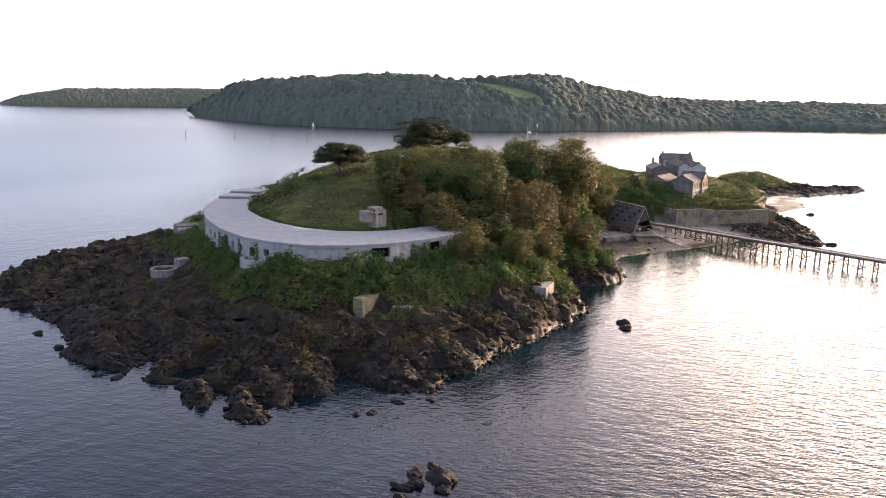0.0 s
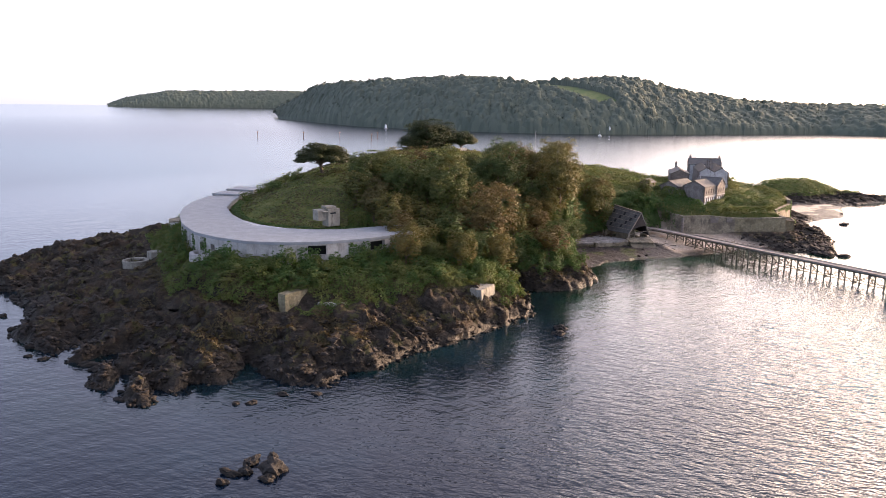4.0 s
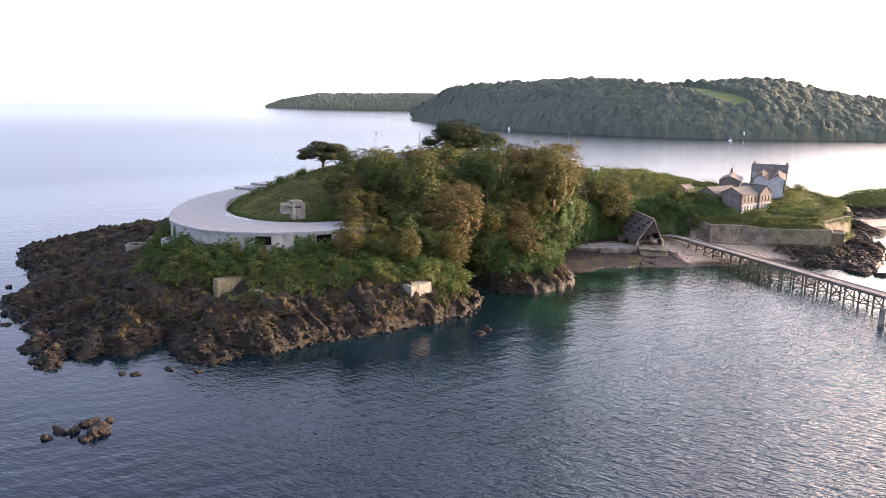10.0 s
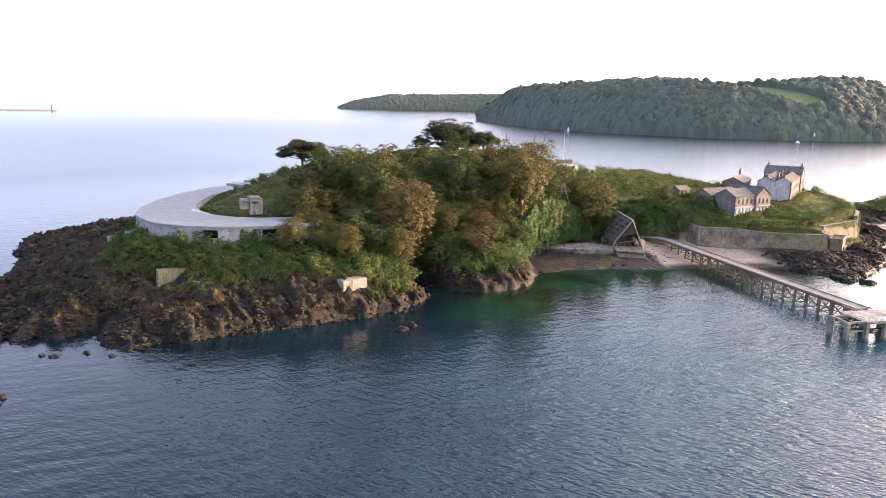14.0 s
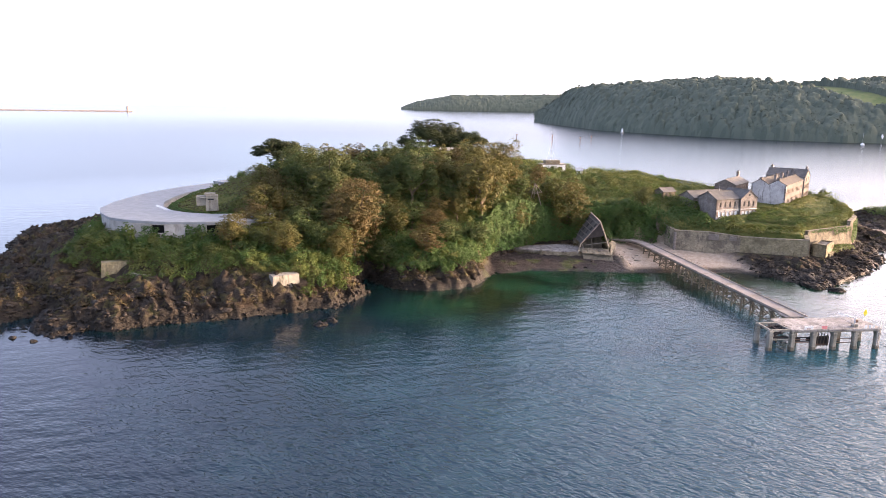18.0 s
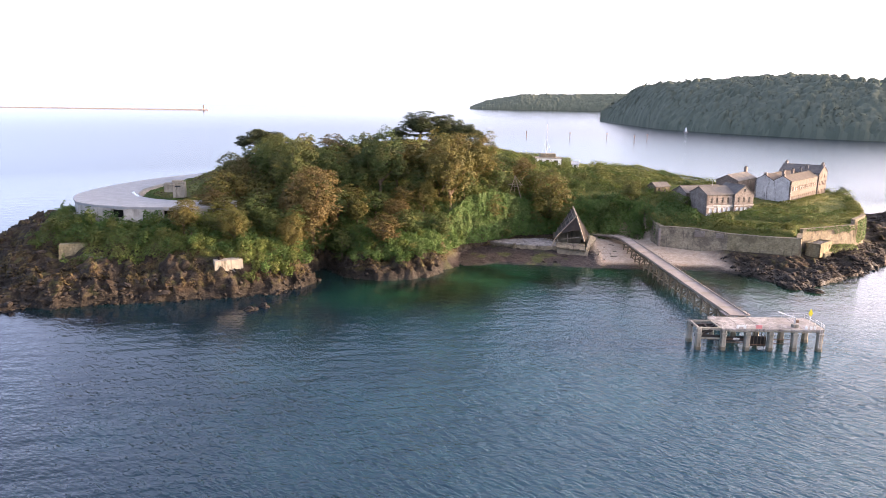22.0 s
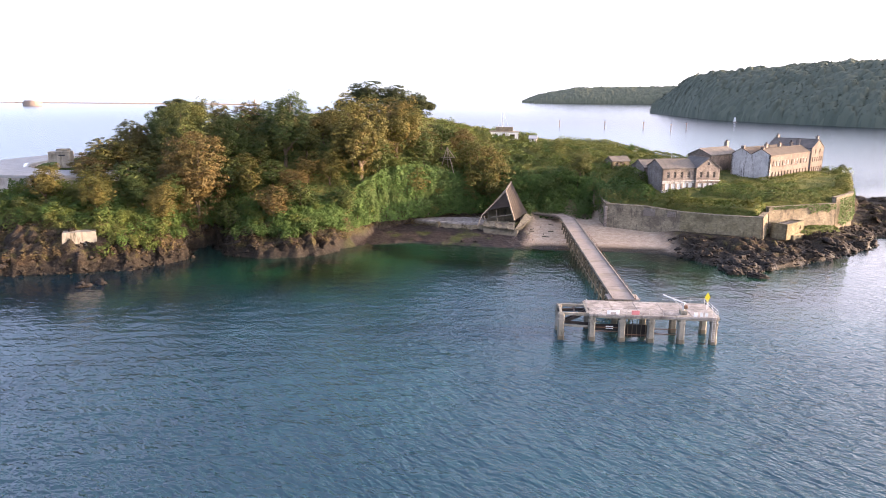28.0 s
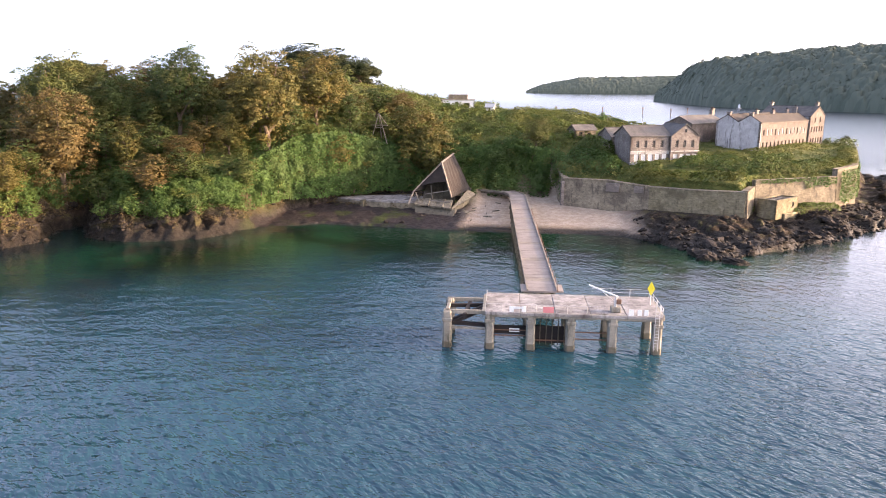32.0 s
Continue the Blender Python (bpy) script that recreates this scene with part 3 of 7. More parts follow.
shallow = (1 - smooth(14, 52, off)) * smooth(122, 165, wx) * (1 - smooth(255, 300, wx)) * (wy < 240) + (0.3 + 0.4 * smooth(110, 160, wx)) * np.exp(-off / 8.0)
a = water.data.attributes.new("lee", "FLOAT", "POINT")
a.data.foreach_set("value", np.maximum(np.maximum(1 - smooth(14, 95, off), 0.12 + 0.72 * (1 - smooth(40, 160, wx))), 0.85 * np.exp(-((wx - 238) / 22) ** 2 - ((wy - 97) / 20) ** 2)).ravel().astype(np.float32))
a = water.data.attributes.new("shallow", "FLOAT", "POINT")
a.data.foreach_set("value", np.clip(shallow, 0, 1).ravel().astype(np.float32))
# sandbank tint that also paints in sunward sky reflection, dimmed inshore for tree reflections
bank = smooth(80, 250, wx + 0.3 * wy) * (0.25 + 0.75 * smooth(6, 48, off)) * (1 - smooth(600, 1200, RR))
a = water.data.attributes.new("bank", "FLOAT", "POINT")
a.data.foreach_set("value", bank.ravel().astype(np.float32))
far_out = np.clip((RR - 200) / 220, 0, 1) ** 0.7 * (1 - 0.45 * np.clip((RR - 1100) / 1500, 0, 1))
a = water.data.attributes.new("offing", "FLOAT", "POINT")
a.data.foreach_set("value", far_out.ravel().astype(np.float32))
tagged(water, "rippled teal sea water, green over the shallow bay", "sea", kind="structure")


def tufts(C, N, size, seed=0, long=1.0):
    """Folded leaf tufts at centres C with outward normals N: arrays of vertices and quads."""
    q = np.random.default_rng(seed)
    n = len(C)
    N = N / (np.linalg.norm(N, axis=1, keepdims=True) + 1e-9) + q.normal(0, 0.42, (n, 3))
    N /= np.linalg.norm(N, axis=1, keepdims=True) + 1e-9
    U = np.cross(N, q.normal(0, 0.45, (n, 3)) + np.array([0, 0, 1.0]))   # sprays lie level
    U /= np.linalg.norm(U, axis=1, keepdims=True) + 1e-9
    W = np.cross(N, U)
    s = (size * q.uniform(0.55, 1.25, n))[:, None]
    k = q.uniform(0.5, 1.0, (4, n, 1))
    fold = s * q.uniform(-0.35, 0.35, (n, 1))
    V = np.stack([C - U * s * k[0] * long, C - W * s * 0.5 * k[1] + N * fold, C + U * s * k[2] * long, C + W * s * 0.5 * k[3] + N * fold], 1)
    return V.reshape(-1, 3), np.arange(4 * n).reshape(n, 4)


def sphere_points(n, q):
    v = q.normal(0, 1, (n, 3))
    return v / np.linalg.norm(v, axis=1, keepdims=True)


# ---- far shores ----
def far_land(name, line, depth, material, label, n=60, m=14, seed=5):
    """A far hill: line gives points of its shore with the crest's height over each; depth: how far back the crest lies."""
    P = np.array(line, dtype=float)
    t = np.linspace(0, 1, n)
    u = np.linspace(0, 1, len(P))
    x, y, h = (np.interp(t, u, P[:, k]) for k in range(3))
    V = []
    for k in range(m):
        f = k / (m - 1)
        rise = np.sin(min(f * 1.35, 1) * math.pi / 2) ** 0.75 if f < 0.75 else 1 - 0.6 * (f - 0.75)
        dx, dy = x - 150, y
        d = np.hypot(dx, dy)
        px, py = x + dx / d * depth * f, y + dy / d * depth * f
        z = sea_level(np.hypot(px - SX, py - SY)) + h * rise * (0.92 + 0.16 * fbm(px * 0.006, py * 0.006, 3, seed)) - 2.0 * (k == 0)
        V.append(np.stack([px, py, z], -1))
    V = np.array(V)
    I = np.arange(n * m).reshape(m, n)
    Q = np.stack([I[:-1, :-1], I[:-1, 1:], I[1:, 1:], I[1:, :-1]], -1).reshape(-1, 4)
    return tagged(link_mesh(name, V.reshape(-1, 3), Q, material, smooth=True), label, "hill", kind="structure"), V


HILL_NEAR = [(562, 2299, 12), (572, 2060, 58), (582, 1850, 94), (589, 1611, 102), (652, 1438, 106), (700, 1340, 111), (760, 1240, 113), (800, 1200, 107), (886, 1143, 107)]
HILL_FAR = [(1000, 1115, 108), (1060, 1105, 92), (1155, 1096, 76), (1290, 1070, 60), (1466, 1042, 57), (1678, 812, 50), (2000, 700, 45)]
HILL = HILL_NEAR + HILL_FAR
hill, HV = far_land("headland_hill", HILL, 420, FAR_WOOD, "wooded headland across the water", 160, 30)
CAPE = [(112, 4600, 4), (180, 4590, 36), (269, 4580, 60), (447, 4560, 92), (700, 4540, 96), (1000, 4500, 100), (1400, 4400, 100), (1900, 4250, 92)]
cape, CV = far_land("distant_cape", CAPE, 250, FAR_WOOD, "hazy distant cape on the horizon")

# woods on the far headland: clumps of crowns, and the pale field on its brow
def clump_crowns(V, n, rule, size, seed, sprays=7):
    """Crowns heaped over a far hillside grid, each a dome of a few broad sprays."""
    q = np.random.default_rng(seed)
    m, k = V.shape[:2]
    fi, fj = q.uniform(0, m - 1.001, n), q.uniform(0, k - 1.001, n)
    i, j = fi.astype(int), fj.astype(int)
    a, b = (fi - i)[:, None], (fj - j)[:, None]
    P = (V[i, j] * (1 - a) + V[i + 1, j] * a) * (1 - b) + (V[i, j + 1] * (1 - a) + V[i + 1, j + 1] * a) * b
    P = P[rule(P, fi / (m - 1))]
    s = np.repeat(q.uniform(*size, len(P)), sprays)
    d = sphere_points(len(s), q)
    d[:, 2] = np.abs(d[:, 2])
    C = np.repeat(P, sprays, 0) + d * s[:, None] * np.array([0.8, 0.8, 1.25]) * q.uniform(0.75, 1.05, (len(s), 1))
    return tufts(C, d + np.array([0, 0, 0.25]), s * 0.7, seed, 1.0)


def in_field(x, y):
    """The pasture that runs down through the woods."""
    ax, ay, bx, by = 915.0, 1480.0, 1000.0, 1225.0
    t = np.clip(((x - ax) * (bx - ax) + (y - ay) * (by - ay)) / ((bx - ax) ** 2 + (by - ay) ** 2), 0, 1)
    return np.hypot(x - ax - t * (bx - ax), y - ay - t * (by - ay)) < 55 - 22 * t + 16 * (fbm(x * 0.02, y * 0.02, 2, 4) - 0.5)


a = hill.data.attributes.new("shore", "FLOAT", "POINT")
a.data.foreach_set("value", np.repeat(np.arange(HV.shape[0]) < 1, HV.shape[1]).astype(np.float32))
a = hill.data.attributes.new("field", "FLOAT", "POINT")
a.data.foreach_set("value", in_field(HV[..., 0], HV[..., 1]).ravel().astype(np.float32))
def canopy(V, n, m, cell, tall, seed, bare=None):
    """A closed roof of domed crowns over a far hillside grid: vertices and quads."""
    a, b = np.linspace(0, V.shape[0] - 1.001, m), np.linspace(0, V.shape[1] - 1.001, n)
    fi, fj = np.meshgrid(a, b, indexing="ij")
    i, j = fi.astype(int), fj.astype(int)
    u, v = (fi - i)[..., None], (fj - j)[..., None]
    P = (V[i, j] * (1 - u) + V[i + 1, j] * u) * (1 - v) + (V[i, j + 1] * (1 - u) + V[i + 1, j + 1] * u) * v
    x, y = P[..., 0] / cell, P[..., 1] / cell
    cx, cy = np.floor(x), np.floor(y)
    near, lift_by = np.full(x.shape, 9.0), np.zeros(x.shape)
    for dx in (-1, 0, 1):
        for dy in (-1, 0, 1):
            gx2, gy2 = cx + dx, cy + dy
            px, py = gx2 + 0.15 + 0.7 * lattice(gx2, gy2, seed), gy2 + 0.15 + 0.7 * lattice(gx2, gy2, seed + 1)
            d = np.hypot(x - px, y - py)
            lift_by = np.where(d < near, 0.55 + 0.75 * lattice(gx2, gy2, seed + 2), lift_by)
            near = np.minimum(near, d)
    h = tall * lift_by * np.sqrt(np.clip(1 - (near / 0.9) ** 2, 0, 1)) * (0.55 + 0.9 * fbm(P[..., 0] / 55, P[..., 1] / 55, 2, seed + 5))
    h = h + 0.22 * tall * (fbm(x * 4, y * 4, 2, seed) - 0.5)
    f = np.linspace(0, 1, m)[:, None]
    h = h * smooth(0.0, 0.012, f) * (1 - smooth(0.9, 1.0, f)) - 1.0 * (f < 0.004)
    if bare is not None:
        h = np.where(bare(P[..., 0], P[..., 1]), -3.0, h)
    P = P + np.stack([0 * h, 0 * h, h], -1)
    I = np.arange(n * m).reshape(m, n)
    return P.reshape(-1, 3), np.stack([I[:-1, :-1], I[:-1, 1:], I[1:, 1:], I[1:, :-1]], -1).reshape(-1, 4)


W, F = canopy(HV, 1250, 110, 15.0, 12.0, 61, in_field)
tagged(link_mesh("headland_woods", W, F, LEAF_FAR_HAZED, smooth=True), "dense woodland canopy covering the far headland", "woodland", kind="stuff")
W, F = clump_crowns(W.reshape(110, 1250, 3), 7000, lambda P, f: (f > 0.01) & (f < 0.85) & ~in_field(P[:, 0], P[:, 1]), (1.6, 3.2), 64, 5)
tagged(link_mesh("headland_leaves", W, F, LEAF_FAR_HAZED), "leafy crowns breaking up the headland's canopy", "woodland", kind="stuff")
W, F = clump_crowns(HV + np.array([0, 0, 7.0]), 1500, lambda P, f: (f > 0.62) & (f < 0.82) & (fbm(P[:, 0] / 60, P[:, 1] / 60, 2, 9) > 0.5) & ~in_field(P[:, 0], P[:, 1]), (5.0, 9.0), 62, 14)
tagged(link_mesh("ridge_trees", W, F, LEAF_FAR_HAZED), "taller trees along the headland's ridge", "woodland", kind="stuff")
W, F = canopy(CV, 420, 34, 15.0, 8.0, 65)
tagged(link_mesh("cape_woods", W, F, LEAF_FAR_HAZED, smooth=True), "hazy scrub and trees on the distant cape", "woodland", kind="stuff")

# ---- foliage ----
def crown_mesh(seed, lobes, count, leaf, spread=(1, 1, 0.8)):
    """A crown about the origin, one metre in radius: boughs at several heights, each carrying level clumps of leaf sprays with dark gaps between. Returns vertices, quads, bough centres."""
    q = np.random.default_rng(seed)
    L = sphere_points(lobes, q)
    L[:, 2] = np.where((L[:, 2] < -0.3) & (q.uniform(0, 1, lobes) < 0.3), -L[:, 2], L[:, 2])
    L *= q.uniform(0.52, 0.82, (lobes, 1))
    L *= 1 + 0.24 * np.sin(4.1 * L[:, :1] + seed) * np.cos(3.6 * L[:, 1:2] + 1.7 * seed) + 0.12 * np.sin(5 * L[:, 2:] + 0.6 * seed)
    L *= np.array(spread)
    R = q.uniform(0.15, 0.30, lobes)
    per = (R ** 2 / (R ** 2).sum() * count * 0.88).astype(int) + 6
    C, N = [], []
    for c, rad, k in zip(L, R, per):
        out = c / (np.linalg.norm(c) + 1e-6)
        sub = max(4, int(k / 16))
        d = sphere_points(sub, q)
        d = np.where((d @ out)[:, None] < -0.25, -d, d)
        S = c + d * rad * q.uniform(0.75, 1.12, (sub, 1)) * np.array([1, 1, 0.8])
        pick = q.integers(0, sub, k)
        e = sphere_points(k, q)
        e[:, 2] = np.where(e[:, 2] < -0.2, -e[:, 2], e[:, 2])
        r3 = rad * q.uniform(0.26, 0.5, sub)[pick][:, None]
        C.append(S[pick] + e * r3 * np.array([1, 1, 0.5]))
        N.append(e * 0.55 + d[pick] * 0.45 + out * 0.25 + np.array([0, 0, 0.3]))
    k = int(count * 0.12)
    d = sphere_points(k, q)
    C.append(d * 0.5 * np.array(spread))
    N.append(d)
    n = sum(len(c) for c in C)
    size = np.full(n, leaf)
    size[n - k:] = leaf * 2.4
    V, F = tufts(np.concatenate(C), np.concatenate(N), size, seed, 1.3)
    return V, F, L


def wood_mesh(geo, base, top, r, tips, q, bend=0.15):
    """A tapered, slightly crooked trunk that parts into limbs towards the tips."""
    base, top = Vector(base), Vector(top)
    pts = [base.lerp(top, k / 4) + Vector((q.normal(0, bend), q.normal(0, bend), 0)) * (k > 0) for k in range(5)]
    for k in range(4):
        geo.rod(pts[k], pts[k + 1], r * (1 - 0.17 * k), r * (1 - 0.17 * (k + 1)), 8)
    for t in tips:
        t = Vector(t)
        start = pts[2].lerp(pts[4], float(q.uniform(0, 1)))
        mid = start.lerp(t, 0.5) + Vector((0, 0, float(q.uniform(-0.1, 0.25)) * (t - start).length * 0.5))
        geo.rod(start, mid, r * 0.38, r * 0.24, 6)
        geo.rod(mid, t, r * 0.24, r * 0.08, 5)


def broadleaf(seed, leaf_mat, label, category="tree", lobes=50, count=4000, leaf=0.05, tall=1.02):
    """A tree of unit crown radius; scaled when set out."""
    q = np.random.default_rng(seed)
    t = thing("tree", label=label, category=category)
    V, F, L = crown_mesh(seed, lobes, count, leaf, (1, 1, 0.98))
    V = V + np.array([0, 0, tall])
    g = Geo()
    wood_mesh(g, (0, 0, -0.35), (0, 0, tall - 0.1), 0.085, [tuple(c + np.array([0, 0, tall])) for c in L[:9 if category == "tree" else 2] * 0.9], q, 0.04)
    g.make("trunk", BARK, t)
    link_mesh("crown", V, F, leaf_mat, t)
    return t


def pine(seed, label):
    """A maritime pine: bare forked trunk, flat layered crown."""
    q = np.random.default_rng(seed)
    t = thing("pine_tree", label=label, category="tree")
    C, N, tips = [], [], []
    for k in range(52):
        a, rad = q.uniform(0, 2 * math.pi), 0.80 * math.sqrt(q.uniform(0.01, 1))
        z = 0.58 + 1.05 * (1 - rad ** 2.4) * q.uniform(0.25, 1.0) + q.uniform(-0.12, 0.06)
        c = np.array([rad * math.cos(a), rad * math.sin(a), z])
        tips.append(tuple(c - np.array([0, 0, 0.06])))
        d = sphere_points(330, q) * np.array([1, 1, 0.65])
        C.append(c + d * q.uniform(0.20, 0.32) * q.uniform(0.6, 1.05, (330, 1)))
        N.append(d + np.array([0, 0, 0.4]))
    V, F = tufts(np.concatenate(C), np.concatenate(N), 0.055, seed)
    g = Geo()
    wood_mesh(g, (0, 0, -0.3), (0.05, 0.02, 1.0), 0.075, tips, q, 0.05)
    g.make("trunk", BARK, t)
    link_mesh("crown", V, F, LEAF_PINE, t)
    return t


def set_out(proto, first, x, y, top, radius, tall, squeeze=1.0, turn=0.0):
    """Stand a copy (or the prototype itself) so that its crown's top reaches the height top."""
    z = height(x, y)
    k = max((top - z) / tall, radius * 0.5)
    radius = max(radius, 0.40 * (top - z))
    m = pose(x, y, z - 0.1, 0, 0, turn) @ Matrix.Diagonal((radius, radius * squeeze, k, 1))
    if first:
        proto.matrix_world = m
        return proto
    k = proto.scale
    return copy_thing(proto, m @ Matrix.Diagonal((1 / k[0], 1 / k[1], 1 / k[2], 1)))


KINDS = {}
for key, mat, lab in (("green", LEAF_GREEN, "dense green broadleaf tree on the island slope"), ("olive", LEAF_OLIVE, "olive-green broadleaf tree catching evening light"), ("russet", LEAF_RUSSET, "salt-burnt russet sycamore on the cliff slope")):
    KINDS[key] = [broadleaf(100 + 10 * k + len(key), mat, lab) for k in range(2)]
for key, mat, lab in (("green", LEAF_GREEN, "tall dense green broadleaf tree in the wood"), ("olive", LEAF_OLIVE, "tall olive-gold broadleaf tree catching evening light"), ("russet", LEAF_RUSSET, "tall salt-burnt russet sycamore above the cliff")):
    KINDS["tall_" + key] = [broadleaf(160 + len(key), mat, lab, lobes=62, count=12500, leaf=0.033)]
KINDS["cypress"] = [broadleaf(331, LEAF_PINE, "broad dark evergreen on the hill summit", lobes=80, count=11000, leaf=0.042, tall=1.1)]
KINDS["shrub"] = [broadleaf(341 + k, LEAF_SCRUB, "rounded green shrub on the overgrown bank", "shrub", 24, 1050, 0.072, 0.75) for k in range(3)]
KINDS["bush"] = [broadleaf(351 + k, LEAF_IVY, "ivy-covered bush clinging to the slope", "shrub", 24, 1050, 0.072, 0.75) for k in range(2)]
for k in ("shrub", "bush"):
    for o in KINDS[k]:
        o.name = "shrub"
KINDS["pine"] = [pine(301, "dark maritime pine with bare forked trunk on the hill"), pine(302, "dark maritime pine with bare forked trunk on the hill")]
TALL = {"tall_green": 2.0, "tall_olive": 2.0, "tall_russet": 2.0, "green": 2.0, "olive": 2.0, "russet": 2.0, "pine": 1.9, "cypress": 2.05, "shrub": 1.6, "bush": 1.6}
standing = {}


def plant(kind, x, y, top, radius, q):
    k = standing.get(kind, 0)
    standing[kind] = k + 1
    protos = KINDS[kind]
    return set_out(protos[k % len(protos)], k < len(protos), x, y, top, radius, TALL[kind], float(q.uniform(0.85, 1.15)), float(q.uniform(0, 360)))


q = np.random.default_rng(11)
# single trees: kind, x, y, height of the top, crown radius
NAMED = [("green", 109, 198, 39, 8), ("green", 110, 182, 38.5, 7.5), ("green", 145, 184, 42, 7.5), ("olive", 168, 183, 41.5, 7), ("olive", 176, 199, 41.2, 8), ("russet", 127.6, 161.5, 31.5, 6.5), ("russet", 152, 172, 21, 5), ("olive", 95, 144.5, 23.5, 5), ("olive", 110, 143, 21.5, 4.5)]
NAMED_MORE = [("olive", 160, 179, 26, 4), ("olive", 190, 212, 20, 4.5), ("olive", 203, 210, 27.5, 5), ("green", 234, 216, 24, 4), ("green", 119, 173, 39.5, 7.5), ("green", 130, 180, 35, 6), ("green", 118, 150, 20, 4), ("olive", 124, 148, 19, 4), ("green", 103, 147, 19, 4)]
PINES = [("pine", 95.5, 218.3, 41.2, 9.4), ("cypress", 152, 258, 47.4, 8.5), ("cypress", 162, 262, 46.0, 7.5), ("pine", 171, 264, 43.4, 8.0), ("cypress", 163, 285, 45, 6.5), ("cypress", 143, 257, 40.5, 5.0)]
for row in NAMED + NAMED_MORE:
    plant("tall_" + row[0], *row[1:], q)
for row in PINES:
    plant(*row, q)
# the wood between them
placed = [(r[1], r[2]) for r in NAMED + NAMED_MORE]
WOOD = [(96, 172), (98, 150), (104, 143), (118, 139), (127, 150), (130, 164), (146, 156), (158, 162), (168, 176), (182, 196), (192, 208), (200, 216), (188, 228), (168, 216), (150, 206), (128, 206), (104, 204), (95, 190)]
tries = 0
while tries < 1500:
    tries += 1
    x, y = q.uniform(94, 200), q.uniform(138, 230)
    if edge_distance(np.array([x]), np.array([y]), WOOD)[0] < 0 or min(math.hypot(x - a, y - b) for a, b in placed) < 6.1:
        continue
    placed.append((x, y))
    z = height(x, y)
    top = z + q.uniform(8.5, 12) if z < 20 else min(z + q.uniform(8.5, 11.5), 40)
    plant(["green", "green", "olive", "green", "russet", "olive"][len(placed) % 6], x, y, top, q.uniform(4.6, 6.2), q)


# ---- undergrowth ----
def undergrowth(name, n, area, rule, size, lump, mat, label, seed, category="undergrowth", freq=0.3, long=1.0):
    """Leaf tufts heaped over the ground inside a box (x0, y0, x1, y1) where rule(x, y, z, turf, brow) allows."""
    q = np.random.default_rng(seed)
    x, y = q.uniform(area[0], area[2], n), q.uniform(area[1], area[3], n)
    z, turf, b, s = ground_at(x, y)
    e = 0.6
    steep = np.hypot(ground_at(x + e, y)[0] - z, ground_at(x, y + e)[0] - z) / e
    k = rule(x, y, z, turf, b) & (s > 1) & (q.uniform(0, 3.2, n) < np.sqrt(1 + steep ** 2))
    x, y, z = x[k], y[k], z[k]
    heap = lambda u, v: lump * smooth(0.25, 0.85, fbm(u * freq, v * freq, 3, seed)) ** 1.2
    zx, zy = ground_at(x + e, y)[0] + heap(x + e, y), ground_at(x, y + e)[0] + heap(x, y + e)
    h = heap(x, y)
    N = np.stack([-(zx - z - h) / e, -(zy - z - h) / e, np.ones(len(x))], -1)
    N /= np.linalg.norm(N, axis=1, keepdims=True)
    up = q.uniform(0.55, 1.08, len(x))
    C = np.stack([x, y, z + 0.12], -1) + N * (h * up)[:, None] * 0.6 + np.array([0, 0, 1]) * (h * up)[:, None] * 0.5
    V, F = tufts(C, N, size, seed, long)
    return tagged(link_mesh(name, V, F, mat), label, category, kind="stuff")


clear_of_stubs = lambda x, y: (np.hypot(x - 112.5, y - 130.5) > 3.8) & (np.hypot(x - 66.5, y - 137.5) > 3.0) & (np.hypot(x - 51, y - 243) > 8.5) & (np.hypot(x - 35.5, y - 199) > 7) & (np.hypot(x - 50, y - 168) > 5.6)
wooded = lambda x, y: edge_distance(x, y, WOOD) > 0
undergrowth("bramble_bank", 1100000, (40, 128, 132, 262), lambda x, y, z, t, b: (t > 0.35) & (b < 4.0) & (z > np.where(x > 95, 4.6, 6)) & ((x < 100) | (y < 172)) & clear_of_stubs(x, y), 0.31, 2.6, LEAF_SCRUB, "tangled green brambles and ivy on the rocky bank", 41)
undergrowth("cliff_ivy", 640000, (118, 145, 246, 222), lambda x, y, z, t, b: (z > 3.4) & (b < 3.0) & (t > 0.25), 0.42, 2.4, LEAF_IVY, "glossy ivy curtain hanging over the bay's cliffs", 43)
undergrowth("hill_bracken", 150000, (55, 160, 200, 285), lambda x, y, z, t, b: (b > 1) & (z > 17) & ~wooded(x, y) & (fbm(x * 0.12, y * 0.12, 4, 66) > 0.5), 0.4, 0.7, DRY, "brown bracken patches in the rough hill grass", 46, "bracken", 0.4, 1.2)
undergrowth("hill_grass", 190000, (55, 160, 200, 285), lambda x, y, z, t, b: (b > 1) & (z > 17) & ~wooded(x, y), 0.38, 0.6, GRASS, "rough yellow-green grass on the domed hilltop", 45, "grass", 0.5, 1.4)
undergrowth("plateau_grass", 130000, (196, 190, 345, 292), lambda x, y, z, t, b: (b > 0.5), 0.34, 0.6, GRASS, "long yellowing grass on the island plateau", 47, "grass", 0.4, 1.3)
undergrowth("plateau_scrub", 460000, (182, 196, 345, 290), lambda x, y, z, t, b: (b > 0.3) & (fbm(x * 0.085, y * 0.085, 3, 88) > 0.50) & ((x < 250) | (y < 211) | (z < 13.2) | (x > 330) | (y > 276)), 0.42, 2.6, LEAF_SCRUB, "mounds of green scrub and bracken on the plateau", 49)
undergrowth("wood_floor_ivy", 60000, (92, 145, 200, 230), lambda x, y, z, t, b: wooded(x, y) & (b > 2), 0.45, 1.8, LEAF_IVY, "dark ivy and bramble under the trees", 51)

